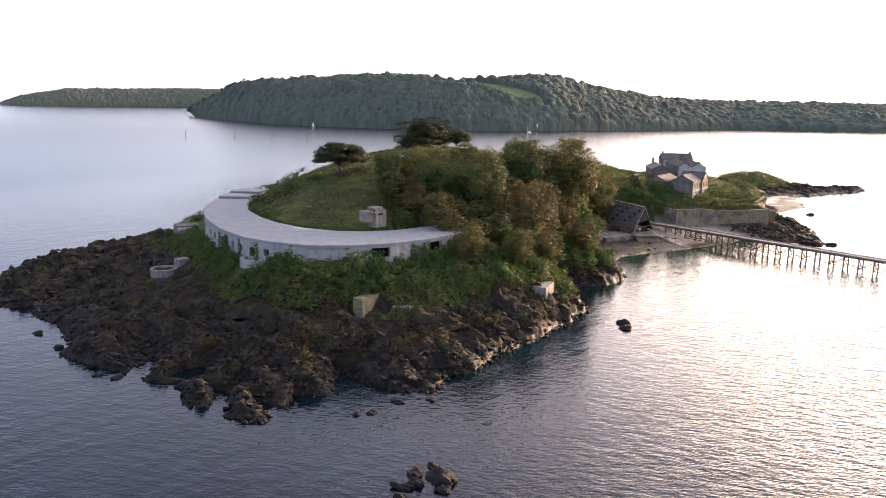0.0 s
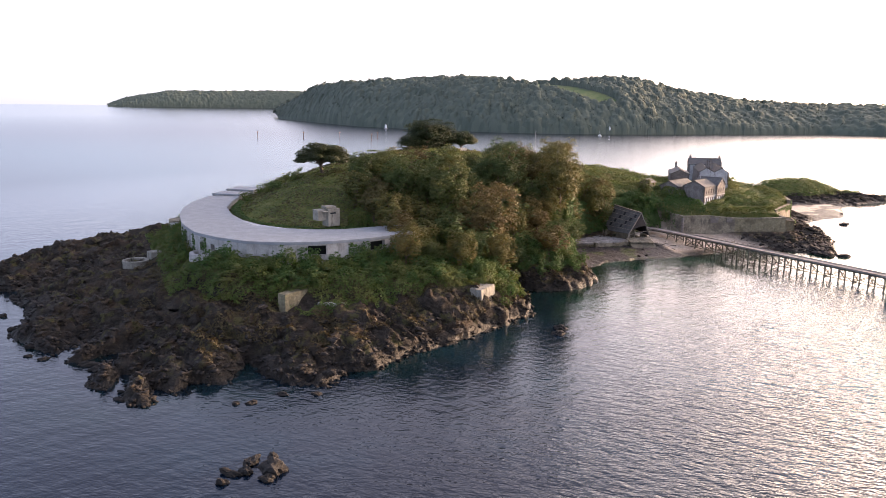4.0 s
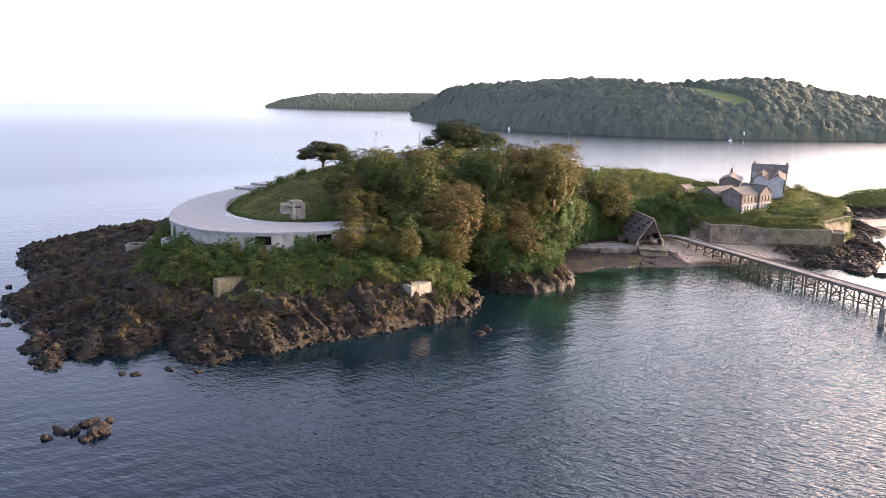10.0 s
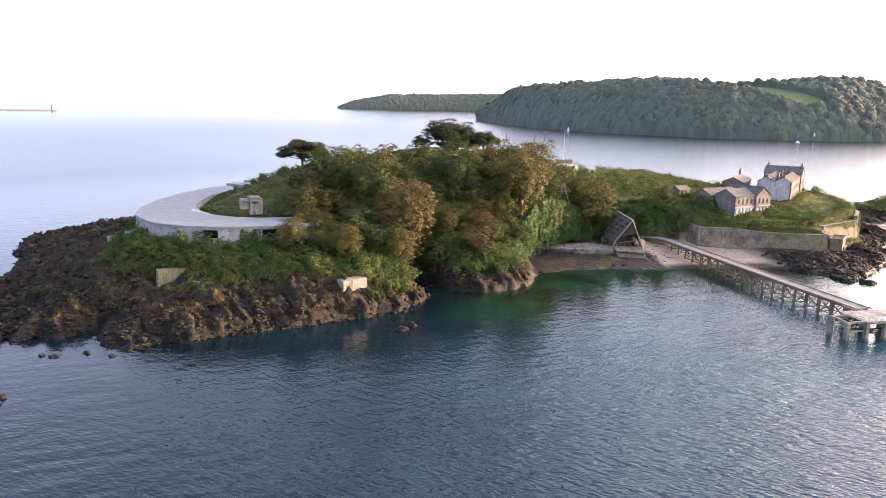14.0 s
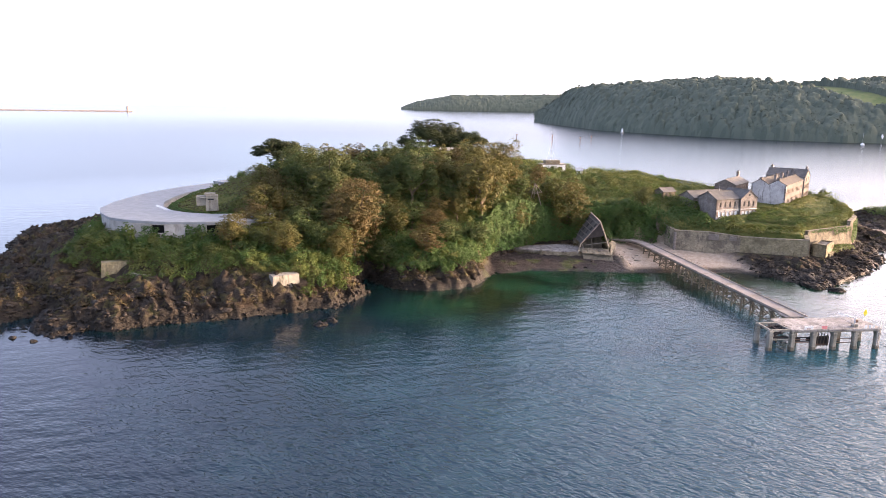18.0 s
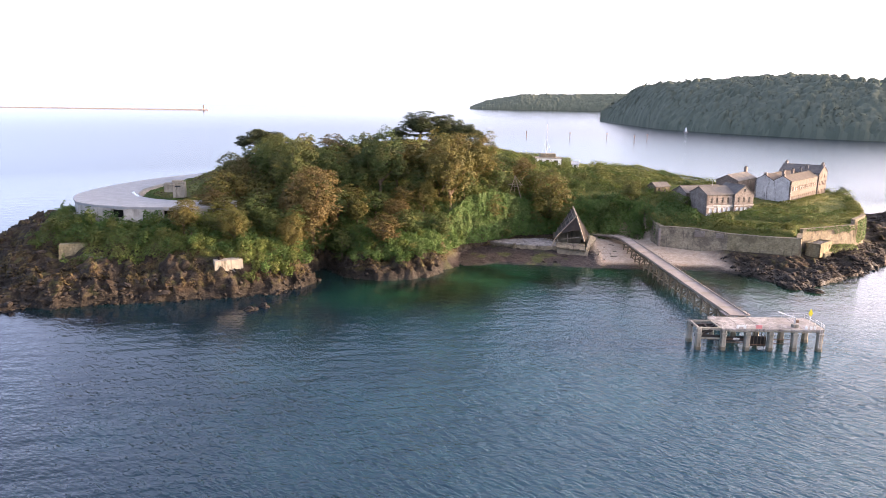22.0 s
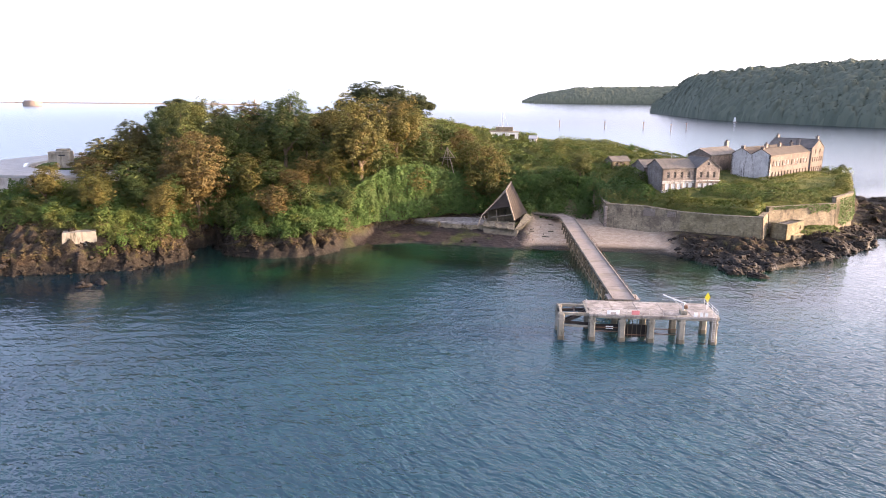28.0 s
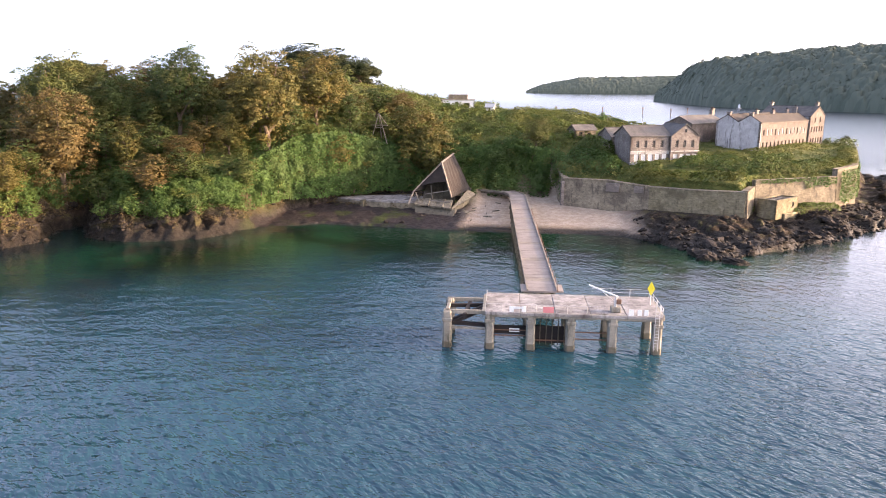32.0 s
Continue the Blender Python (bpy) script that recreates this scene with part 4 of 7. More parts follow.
# shrubs set out over the banks, hedges and cliffs
def shrubbery(n, area, rule, kinds, rad, tall, seed, gap=1.6, name="shrub", label=""):
    q = np.random.default_rng(seed)
    x, y = q.uniform(area[0], area[2], n * 14), q.uniform(area[1], area[3], n * 14)
    z, turf, bd, s = ground_at(x, y)
    ok = rule(x, y, z, turf, bd) & (s > 2)
    got = []
    for a, b, c in zip(x[ok], y[ok], z[ok]):
        if len(got) >= n or any(math.hypot(a - u, b - v) < gap for u, v in got):
            continue
        got.append((a, b))
        r2 = q.uniform(*rad)
        kind = kinds[int(q.integers(0, len(kinds)))]
        k = standing.get(kind, 0)
        standing[kind] = k + 1
        p = KINDS[kind][k % len(KINDS[kind])]
        m = pose(a, b, c - 0.35, 0, 0, q.uniform(0, 360)) @ Matrix.Diagonal((r2, r2 * q.uniform(0.8, 1.2), q.uniform(*tall) / 1.6, 1))
        if k < len(KINDS[kind]):
            p.matrix_world, o = m, p
        else:
            s3 = p.scale
            o = copy_thing(p, m @ Matrix.Diagonal((1 / s3[0], 1 / s3[1], 1 / s3[2], 1)))
        o.name = name
        tagged(o, label)


BATTERY = [(62, 246), (50, 218), (46, 190), (48, 172), (57, 155), (66, 150), (76, 147.5), (97, 150.5), (108, 154), (106, 168), (85, 164), (70, 172), (63, 190), (64, 215), (72, 241)]
off_fort = lambda x, y: edge_distance(x, y, BATTERY) < -1.0
shrubbery(120, (42, 136, 118, 172), lambda x, y, z, t, b: (b > -3.5) & (b < 12) & off_fort(x, y) & (z < 16.5) & (z > 6) & clear_of_stubs(x, y), ["shrub", "bush", "shrub"], (1.8, 3.4), (2.2, 4.2), 71, name="bramble_bush", label="tangled bramble bush on the bank below the battery")
shrubbery(46, (98, 124, 136, 152), lambda x, y, z, t, b: (b > -8) & (b < 1) & (z > 2.6) & (z < 11) & (x > 116.5) & clear_of_stubs(x, y), ["shrub", "bush", "shrub"], (1.5, 2.8), (2.4, 5.0), 85, name="hanging_bush", label="green and russet bush spilling down the cliff to the tide")
shrubbery(16, (40, 185, 60, 262), lambda x, y, z, t, b: (b > -5) & off_fort(x, y) & (z < 15) & (z > 6) & clear_of_stubs(x, y), ["shrub"], (1.2, 2.2), (1.4, 2.4), 73, name="bank_shrub", label="low green shrub beside the ruined bastion")
shrubbery(110, (128, 146, 246, 222), lambda x, y, z, t, b: (b < 2.5) & (z > 4.0) & (x < 240), ["bush", "bush", "shrub"], (1.8, 3.4), (2.2, 4.5), 75, name="cliff_bush", label="ivy-hung bush clinging to the cliff above the bay")
shrubbery(60, (198, 205, 262, 262), lambda x, y, z, t, b: (b > 1.5) & (fbm(x * 0.085, y * 0.085, 3, 88) > 0.46) & ((x < 250) | (y > 232)), ["shrub", "bush"], (1.4, 2.8), (1.4, 3.2), 77, name="gorse_bush", label="rounded gorse bush in the rough plateau grass")
shrubbery(14, (64, 219, 90, 240), lambda x, y, z, t, b: off_fort(x, y) & (z > 17), ["shrub"], (1.8, 3.0), (2.4, 4.0), 79, name="hill_shrub", label="dark windswept shrub below the lone pine")
shrubbery(24, (310, 205, 345, 285), lambda x, y, z, t, b: (b > 1) & (b < 6), ["shrub"], (1.2, 2.6), (1.2, 2.6), 83, name="clifftop_shrub", label="low cliff-top shrub at the western end")

# ivy curtain over the steep cliff behind the cove
q = np.random.default_rng(91)
LINE = [(150, 161), (162, 170), (172, 187), (190, 205.2), (205, 212.2), (225, 214.2), (238, 213.4)]
n = 34000
t, v = q.uniform(0, 1, n), q.uniform(0, 1, n)
seg = np.array(LINE, dtype=float)
cum = np.concatenate([[0], np.cumsum(np.hypot(*np.diff(seg, axis=0).T))])
px, py = np.interp(t * cum[-1], cum, seg[:, 0]), np.interp(t * cum[-1], cum, seg[:, 1])
dx, dy = np.interp(t * cum[-1] + 1, cum, seg[:, 0]) - px + 1e-6, np.interp(t * cum[-1] + 1, cum, seg[:, 1]) - py
dn = np.hypot(dx, dy)
ox, oy = dy / dn, -dx / dn
topz = ground_at(px - ox * 2, py - oy * 2)[0] + 0.8
footz = 3.6 + 1.6 * fbm(px * 0.3, py * 0.3, 3, 12)
zz = footz + (topz - footz) * v
bulge = 0.2 + 2.6 * fbm(px * 0.35 + py * 0.2, zz * 0.3, 3, 14) + 1.4 * (1 - v)
C = np.stack([px + ox * bulge, py + oy * bulge, zz], -1)
N = np.stack([ox, oy, 0.5 + 0 * ox], -1)
V, F = tufts(C, N, 0.55, 93)
tagged(link_mesh("ivy_curtain", V, F, LEAF_IVY), "thick bright ivy curtain covering the cliff face", "ivy", kind="stuff")
for k in range(46):
    i = int(q.integers(0, n))
    p = KINDS["bush" if k % 3 else "shrub"][k % 2]
    r2 = q.uniform(1.4, 2.8)
    m = pose(C[i, 0], C[i, 1], max(C[i, 2] - 1.5, ground_at(C[i, 0], C[i, 1])[0] - 0.3), 0, 0, q.uniform(0, 360)) @ Matrix.Diagonal((r2, r2, q.uniform(2.0, 3.6) / 1.6, 1))
    o = copy_thing(p, m @ Matrix.Diagonal((1 / p.scale[0], 1 / p.scale[1], 1 / p.scale[2], 1)))
    o.name = "ivy_bush"
    tagged(o, "bushy ivy clump hanging on the cliff face")

# bushes that stand against the battery's foot and hide its lower wall
for k in range(52):
    t = 0.30 + 0.70 * k / 51
    P = [(62, 246), (55, 232), (50.5, 218), (48, 204), (47, 188), (48.5, 173), (52.5, 164), (58, 156), (66, 151), (76, 148.5), (87, 149), (97, 151.5), (104, 153.5)]
    cum = np.concatenate([[0], np.cumsum([math.hypot(b[0] - a[0], b[1] - a[1]) for a, b in zip(P, P[1:])])])
    u = t * cum[-1]
    x, y = (float(np.interp(u, cum, [p[j] for p in P])) for j in (0, 1))
    x2, y2 = (float(np.interp(u + 1, cum, [p[j] for p in P])) for j in (0, 1))
    dn = math.hypot(x2 - x, y2 - y) + 1e-6
    off = q.uniform(1.6, 3.6)
    x, y = x + (y2 - y) / dn * off, y - (x2 - x) / dn * off
    if not (t > 0.42 or k % 2):
        continue
    z = height(x, y)
    if not clear_of_stubs(np.array([x]), np.array([y]))[0]:
        continue
    top = 17.0 + q.uniform(-1.0, 0.8) + (2.2 if t > 0.86 or k in (25, 26, 31, 32) else 0)
    kind = ["shrub", "bush", "shrub"][k % 3]
    p = KINDS[kind][k % len(KINDS[kind])]
    r2 = q.uniform(1.7, 2.7)
    m = pose(x, y, z - 0.4, 0, 0, q.uniform(0, 360)) @ Matrix.Diagonal((r2, r2, max(top - z, 1.2) / 1.6, 1))
    o = copy_thing(p, m @ Matrix.Diagonal((1 / p.scale[0], 1 / p.scale[1], 1 / p.scale[2], 1)))
    o.name = "wall_bush"
    tagged(o, "leafy bush growing against the battery wall")


# long banks and hedges of leaf
def hedge_bank(name, line, wide, tall, mat, label, seed, size=0.42, dense=15, sag=0.25):
    """A rounded bank of leaf tufts along a line, with an uneven top."""
    q = np.random.default_rng(seed)
    P = np.array(line, dtype=float)
    cum = np.concatenate([[0], np.cumsum(np.hypot(*np.diff(P, axis=0).T))])
    n = int(cum[-1] * (wide + tall) * dense)
    u, a = q.uniform(0, cum[-1], n), q.uniform(0, math.pi, n)
    x, y = np.interp(u, cum, P[:, 0]), np.interp(u, cum, P[:, 1])
    dx, dy = np.interp(u + 0.5, cum, P[:, 0]) - np.interp(u - 0.5, cum, P[:, 0]), np.interp(u + 0.5, cum, P[:, 1]) - np.interp(u - 0.5, cum, P[:, 1])
    d = np.hypot(dx, dy) + 1e-6
    ox, oy = dy / d, -dx / d
    ends = np.clip(np.minimum(u, cum[-1] - u) / 2.5 + 0.25, 0, 1)
    k = (1 - sag + 2 * sag * fbm(x * 0.35, y * 0.35, 3, seed)) * ends * q.uniform(0.86, 1.04, n)
    side, up = np.cos(a) * wide / 2 * k, np.sin(a) ** 0.7 * tall * k
    x, y = x + ox * side, y + oy * side
    C = np.stack([x, y, ground_at(x, y)[0] + up], -1)
    N = np.stack([ox * np.cos(a), oy * np.cos(a), np.sin(a) + 0.3], -1)
    V, F = tufts(C, N, size, seed)
    return tagged(link_mesh(name, V, F, mat), label, "hedge", kind="stuff")


hedge_bank("sea_wall_hedge", [(258.5, 196.0), (270, 191.8), (280, 188.0), (283.0, 189.5), (286.0, 195.5)], 5.0, 2.7, LEAF_SCRUB, "thick green hedge spilling over the sea wall", 201)
hedge_bank("terrace_bank", [(270, 205.0), (278, 202.0), (290, 200.5), (301, 205.5), (310, 211.5)], 6.5, 2.4, LEAF_SCRUB, "overgrown green bank along the upper terrace", 202)
hedge_bank("rampart_bank", [(287, 199), (298, 203.2), (308, 207.6), (316, 216), (323, 233)], 5.0, 2.2, GRASS, "yellow-green grassy rampart behind the terrace wall", 203, 0.36)
hedge_bank("barrack_verge", [(291, 226), (300, 227.5), (310, 238), (319, 249)], 5.0, 1.6, GRASS, "rough grass bank along the barrack's foot", 204, 0.34)
hedge_bank("wall_foot_scrub", [(291, 189.5), (300, 195.8), (310, 201.6)], 3.5, 2.0, LEAF_SCRUB, "scrub strip growing at the terrace wall's foot", 205)
hedge_bank("dark_hedge", [(332, 262), (337, 268), (341, 274)], 4.0, 3.4, LEAF_PINE, "dark evergreen hedge beside the barrack wing", 206)
hedge_bank("house_hedge", [(243, 213), (247, 209.5), (252, 204.5), (256, 203)], 7.5, 3.4, LEAF_IVY, "rounded ivy-grown mound beside the stone house", 207, 0.45)
hedge_bank("house_hedge", [(246, 219), (251, 216), (254, 211)], 6.0, 4.4, LEAF_SCRUB, "tall scrub against the house's end wall", 208, 0.45)
hedge_bank("cove_ivy", [(221, 207.5), (228, 210), (234, 210.5), (238, 209)], 5.0, 6.0, LEAF_IVY, "bright ivy heaped at the cliff foot behind the jetty", 209, 0.5)
for k, (x0, y0, x1, y1) in enumerate(((222, 236, 262, 226), (210, 244, 250, 238), (225, 250, 275, 243), (214, 226, 240, 222), (240, 262, 300, 268))):
    hedge_bank("field_bank", [(x0, y0), ((x0 + x1) / 2, (y0 + y1) / 2 + 2 * (k % 2)), (x1, y1)], 4.5, 1.8, LEAF_SCRUB if k % 2 else GRASS, "overgrown field bank across the plateau", 210 + k, 0.45, 10, 0.5)


def wall_ivy(a, b, foot, top, seed):
    """Ivy hanging in ragged strands on a straight stretch of wall."""
    q = np.random.default_rng(seed)
    ln = math.hypot(b[0] - a[0], b[1] - a[1])
    n = int(ln * (top - foot) * 16)
    u, v = q.uniform(0, 1, n), q.uniform(0, 1, n)
    edge = fbm(u * ln * 0.5, u * 0 + seed, 3, seed)
    keep = (v > 0.45 * edge) & (v < 1.15 - 0.4 * edge)
    u, v = u[keep], v[keep]
    ox, oy = (b[1] - a[1]) / ln, -(b[0] - a[0]) / ln
    out = 0.15 + 0.9 * fbm(u * ln * 0.4, v * 3, 3, seed + 1) * (1 - 0.6 * v)
    C = np.stack([a[0] + (b[0] - a[0]) * u + ox * out, a[1] + (b[1] - a[1]) * u + oy * out, foot + (top - foot) * v], -1)
    V, F = tufts(C, np.stack([ox + 0 * u, oy + 0 * u, 0.35 + 0 * u], -1), 0.4, seed)
    return tagged(link_mesh("wall_ivy", V, F, LEAF_IVY), "dark ivy strands hanging on the battery wall", "ivy", kind="stuff")


for k, (a, b, top) in enumerate((((48.3, 177), (50.6, 168.4), 19.6), ((47.2, 190), (47.4, 183), 19.0), ((69, 150.2), (74.5, 148.9), 18.6), ((81.5, 148.8), (87, 149.0), 19.2), ((93, 150.5), (97, 151.5), 19.3), ((98, 151.8), (104, 153.5), 19.4))):
    wall_ivy(a, b, 12.0, top, 301 + k)
hedge_bank("wall_top_grass", [(243.2, 200.9), (252.6, 197.0), (262.4, 193.4), (283, 185.8)], 2.6, 1.1, GRASS, "tufted grass along the sea wall's head", 221, 0.3)

undergrowth("ledge_tussocks", 420000, (30, 118, 128, 200), lambda x, y, z, t, b: (b < -0.5) & (z > 3.2) & (fbm(x * 0.2, y * 0.2, 3, 61) > 0.56 - 0.16 * smooth(-9, -1, b)) & clear_of_stubs(x, y), 0.34, 0.8, DRY, "brown bracken and yellow tussocks on the cliff ledges", 231, "grass", 0.5, 1.2)
undergrowth("reef_scrub", 60000, (370, 258, 446, 306), lambda x, y, z, t, b: (z > 3.8), 0.6, 1.6, LEAF_SCRUB, "low green scrub on top of the western mound", 233)

hedge_bank("trench_ivy", [(69.5, 227), (65.5, 214), (64.6, 200), (65.6, 189), (68.4, 180), (73, 172.6), (78.5, 168), (86, 165.8), (97, 166.6)], 2.6, 1.5, LEAF_IVY, "dark ivy along the trench behind the battery", 235, 0.4)
hedge_bank("post_bush", [(88.5, 169), (92, 170.5), (96, 171)], 5.0, 4.5, LEAF_SCRUB, "dark bush beside the observation post", 236, 0.45)
for k, (a, b, foot, top) in enumerate((((310.0, 203.8), (318, 213.6), 3.0, 12.4), ((318.2, 214), (325, 231.6), 3.0, 12.8), ((300, 198.9), (309, 203.2), 8.2, 11.2), ((287.5, 192.6), (300, 198.8), 9.6, 11.2))):
    wall_ivy(a, b, foot, top, 321 + k).name = "wall_scrub"

undergrowth("shore_tussocks", 150000, (112, 122, 216, 206), lambda x, y, z, t, b: (b < 0) & (z > 2.2) & (z < 7.5) & (fbm(x * 0.2, y * 0.2, 3, 65) > 0.45) & clear_of_stubs(x, y), 0.36, 0.9, DRY, "yellow-brown tussocks on the rocks above the tide", 237, "grass", 0.5, 1.2)
hedge_bank("lawn_bank", [(275, 211.5), (288, 212.5), (303, 219.5)], 5.5, 1.7, LEAF_SCRUB, "low scrub bank across the barrack lawn", 238, 0.42, 13, 0.45)
hedge_bank("lawn_bank", [(283, 221), (292, 220), (298, 223)], 4.0, 1.3, LEAF_SCRUB, "low scrub bank across the barrack lawn", 239, 0.4, 13, 0.45)

# ---- building helpers ----
def wall_grid(geo, m, L, H, T, holes=(), peak=0.0):
    """A wall L long, H high, T thick, with openings (x, z, width, height) right through; peak: a gable's rise. m: its pose, x along the wall, y inwards."""
    xs = sorted({0.0, L, *[h[0] for h in holes], *[h[0] + h[2] for h in holes]})
    zs = sorted({0.0, H, *[h[1] for h in holes], *[h[1] + h[3] for h in holes]})
    solid = {}
    for i in range(len(xs) - 1):
        for k in range(len(zs) - 1):
            cx, cz = (xs[i] + xs[i + 1]) / 2, (zs[k] + zs[k + 1]) / 2
            solid[i, k] = not any(h[0] < cx < h[0] + h[2] and h[1] < cz < h[1] + h[3] for h in holes)
    for (i, k), s in solid.items():
        if not s:
            continue
        x0, x1, z0, z1 = xs[i], xs[i + 1], zs[k], zs[k + 1]
        P = [Vector(p) for p in ((x0, 0, z0), (x1, 0, z0), (x1, 0, z1), (x0, 0, z1), (x0, T, z0), (x1, T, z0), (x1, T, z1), (x0, T, z1))]
        F = [[0, 1, 2, 3], [5, 4, 7, 6]]
        for key, f in (((i - 1, k), [4, 0, 3, 7]), ((i + 1, k), [1, 5, 6, 2]), ((i, k - 1), [4, 5, 1, 0]), ((i, k + 1), [3, 2, 6, 7])):
            if not solid.get(key, False):
                F.append(f)
        geo.add([m @ p for p in P], F)
    if peak:
        P = [Vector(p) for p in ((0, 0, H), (L, 0, H), (L / 2, 0, H + peak), (0, T, H), (L, T, H), (L / 2, T, H + peak))]
        geo.add([m @ p for p in P], [[0, 1, 2], [4, 3, 5], [1, 4, 5, 2], [3, 0, 2, 5]])
    return geo


def window_unit(parent, m, h, boarded=False, name="window"):
    """A window set back in its opening: frame with a pane, or boards."""
    x, z, w, t = h
    c = m @ Matrix.Translation((x + w / 2, 0.22, z + t / 2))
    g = Geo()
    f = 0.09
    rot = c.to_3x3()
    for dx, dz, sx, sz in ((-w / 2 + f / 2, 0, f, t), (w / 2 - f / 2, 0, f, t), (0, t / 2 - f / 2, w - 2 * f, f), (0, -t / 2 + f / 2, w - 2 * f, f), (0, 0.1 * t, w - 2 * f, f * 0.6), (0, 0, f * 0.6, t - 2 * f)):
        g.box(c @ Vector((dx, 0, dz)), (sx, 0.08, sz), rot)
    win = g.make(name, WHITE if boarded else TIMBER, parent)
    Geo().box(c @ Vector((0, 0.05, 0)), (w - 0.02, 0.03, t - 0.02), rot).make("board" if boarded else "pane", WHITE if boarded else GLASS, win)
    Geo().box(m @ Vector((x + w / 2, -0.06, z - 0.07)), (w + 0.3, 0.3, 0.13), rot).make("sill", STONE, parent)
    return win


def gable_roof(parent, m, L, W, H, rise, mat, over=0.35, thick=0.22, name="roof", hips=(0, 0)):
    """Two slopes over a block L by W, eaves at H, and a ridge; each slope a slab of its own."""
    for sgn in (0, 1):
        def p(x, y):
            y = y if sgn == 0 else W - y
            return Vector((x, y, H + rise * (y if sgn == 0 else W - y) / (W / 2)))
        k = -over
        lo = [p(-over, k), p(L + over, k)]
        hi = [p(-over + hips[0], W / 2), p(L + over - hips[1], W / 2)]
        up = Vector((0, 0, thick))
        V = [lo[0], lo[1], hi[1], hi[0]]
        V = [m @ v for v in V] + [m @ (v + up) for v in V]
        F = [[3, 2, 1, 0], [4, 5, 6, 7], [0, 1, 5, 4], [1, 2, 6, 5], [2, 3, 7, 6], [3, 0, 4, 7]]
        if sgn:
            F = [f[::-1] for f in F]
        Geo().add(V, F).make(name, mat, parent)
    g = Geo()
    g.beam(m @ Vector((-over + hips[0], W / 2, H + rise + thick)), m @ Vector((L + over - hips[1], W / 2, H + rise + thick)), 0.4, 0.16)
    g.make("ridge", mat, parent)


def chimney(parent, p, w, d, h, turn, pots=2, mat=STONE):
    m = pose(*p, 0, 0, turn)
    g = Geo().box(m @ Vector((0, 0, h / 2)), (w, d, h), m.to_3x3(), 0.04)
    g.box(m @ Vector((0, 0, h - 0.12)), (w + 0.24, d + 0.24, 0.24), m.to_3x3(), 0.04)
    st = g.make("chimney", mat, parent)
    for k in range(pots):
        c = m @ Vector(((k - (pots - 1) / 2) * 0.55, 0, h))
        Geo().rod(c, c + Vector((0, 0, 0.55)), 0.17, 0.13, 8).make("chimney_pot", TILE_ROOF, st)


def block_house(t, m, L, W, H, wall_mat, roof_mat, rise, front=(), side=(), peaks=(0.0, 0.0), boarded=()):
    """Four walls with their openings and a gabled roof, under the thing t."""
    a = m
    b = m @ pose(L, 0, 0, 0, 0, 90)
    c = m @ pose(L, W, 0, 0, 0, 180)
    d = m @ pose(0, W, 0, 0, 0, 270)
    for mm, ln, hs, pk in ((a, L, front, 0), (b, W, side, peaks[1]), (c, L, (), 0), (d, W, side if peaks[0] and not front else (), peaks[0])):
        T = 0.5
        wall_grid(Geo(), mm, ln, H, T, hs, pk).make("wall", wall_mat, t)
        for h in hs:
            window_unit(t, mm, h, h in boarded)
    if rise:
        gable_roof(t, m, L, W, H, rise, roof_mat)


def along(ax, ay, bx, by):
    return math.degrees(math.atan2(by - ay, bx - ax))


# ---- officers' house ----
HT = along(258.5, 206, 276, 212.6)
house = thing("stone_house", 258.5, 206, 12.6, HT, "two-storey pale stone house with slate roof, boarded lower windows", "house")
I4 = Matrix.Identity(4)
up = [(1.6 + 2.35 * k, 4.5, 0.8, 1.9) for k in range(4)]
low = [(1.2 + 2.0 * k, 0.9, 1.35, 1.9) for k in range(5)]
block_house(house, I4, 11.2, 9.5, 7.5, STONE, SLATE, 2.4, up + low, ((2.2, 4.5, 0.8, 1.8), (5.8, 4.5, 0.8, 1.8)), (2.4, 0.0), low)
gm = Matrix.Translation((11.3, -0.7, 0))
gw = [(1.3 + 2.3 * k, 4.5, 0.8, 1.9) for k in range(3)]
gl = [(0.8 + 1.9 * k, 0.9, 1.3, 1.9) for k in range(4)]
wall_grid(Geo(), gm, 8.2, 7.5, 0.5, gw + gl, 3.0).make("gable_wall", STONE, house)
for h in gw + gl:
    window_unit(house, gm, h, h in gl)
Geo().box((15.4, -0.74, 8.9), (0.6, 0.12, 0.9), None, 0.03).make("gable_vent", GLASS, house)
for px, tr in ((8.2, 90), (0, 270)):
    mm = gm @ pose(px, 0.5 if tr == 90 else 10.4, 0, 0, 0, tr)
    wall_grid(Geo(), mm, 9.9, 7.5, 0.5, ((2.2, 4.5, 0.8, 1.9), (5.8, 4.5, 0.8, 1.9)) if tr == 90 else ()).make("side_wall", STONE, house)
    if tr == 90:
        for h in ((2.2, 4.5, 0.8, 1.9), (5.8, 4.5, 0.8, 1.9)):
            window_unit(house, mm, h)
gable_roof(house, gm @ pose(8.2, 0, 0, 0, 0, 90), 10.4, 8.2, 7.5, 3.0, SLATE, 0.25)
Geo().box((5.6, -0.05, 0.42), (11.2, 0.12, 0.84), None, 0.02).make("plinth", RENDERED, house)
Geo().box((5.6, -0.05, 3.1), (11.2, 0.12, 0.6), None, 0.02).make("render_band", RENDERED, house)
Geo().box((5.6, -0.28, 3.55), (11.4, 0.2, 0.3), None, 0.05).make("string_course", RENDERED, house)
Geo().box((15.4, -0.96, 3.55), (8.4, 0.2, 0.3), None, 0.05).make("string_course", RENDERED, house)
Geo().rod((5.5, 4.8, 9.8), (5.5, 4.8, 12.0), 0.05).make("aerial", STEEL, house)

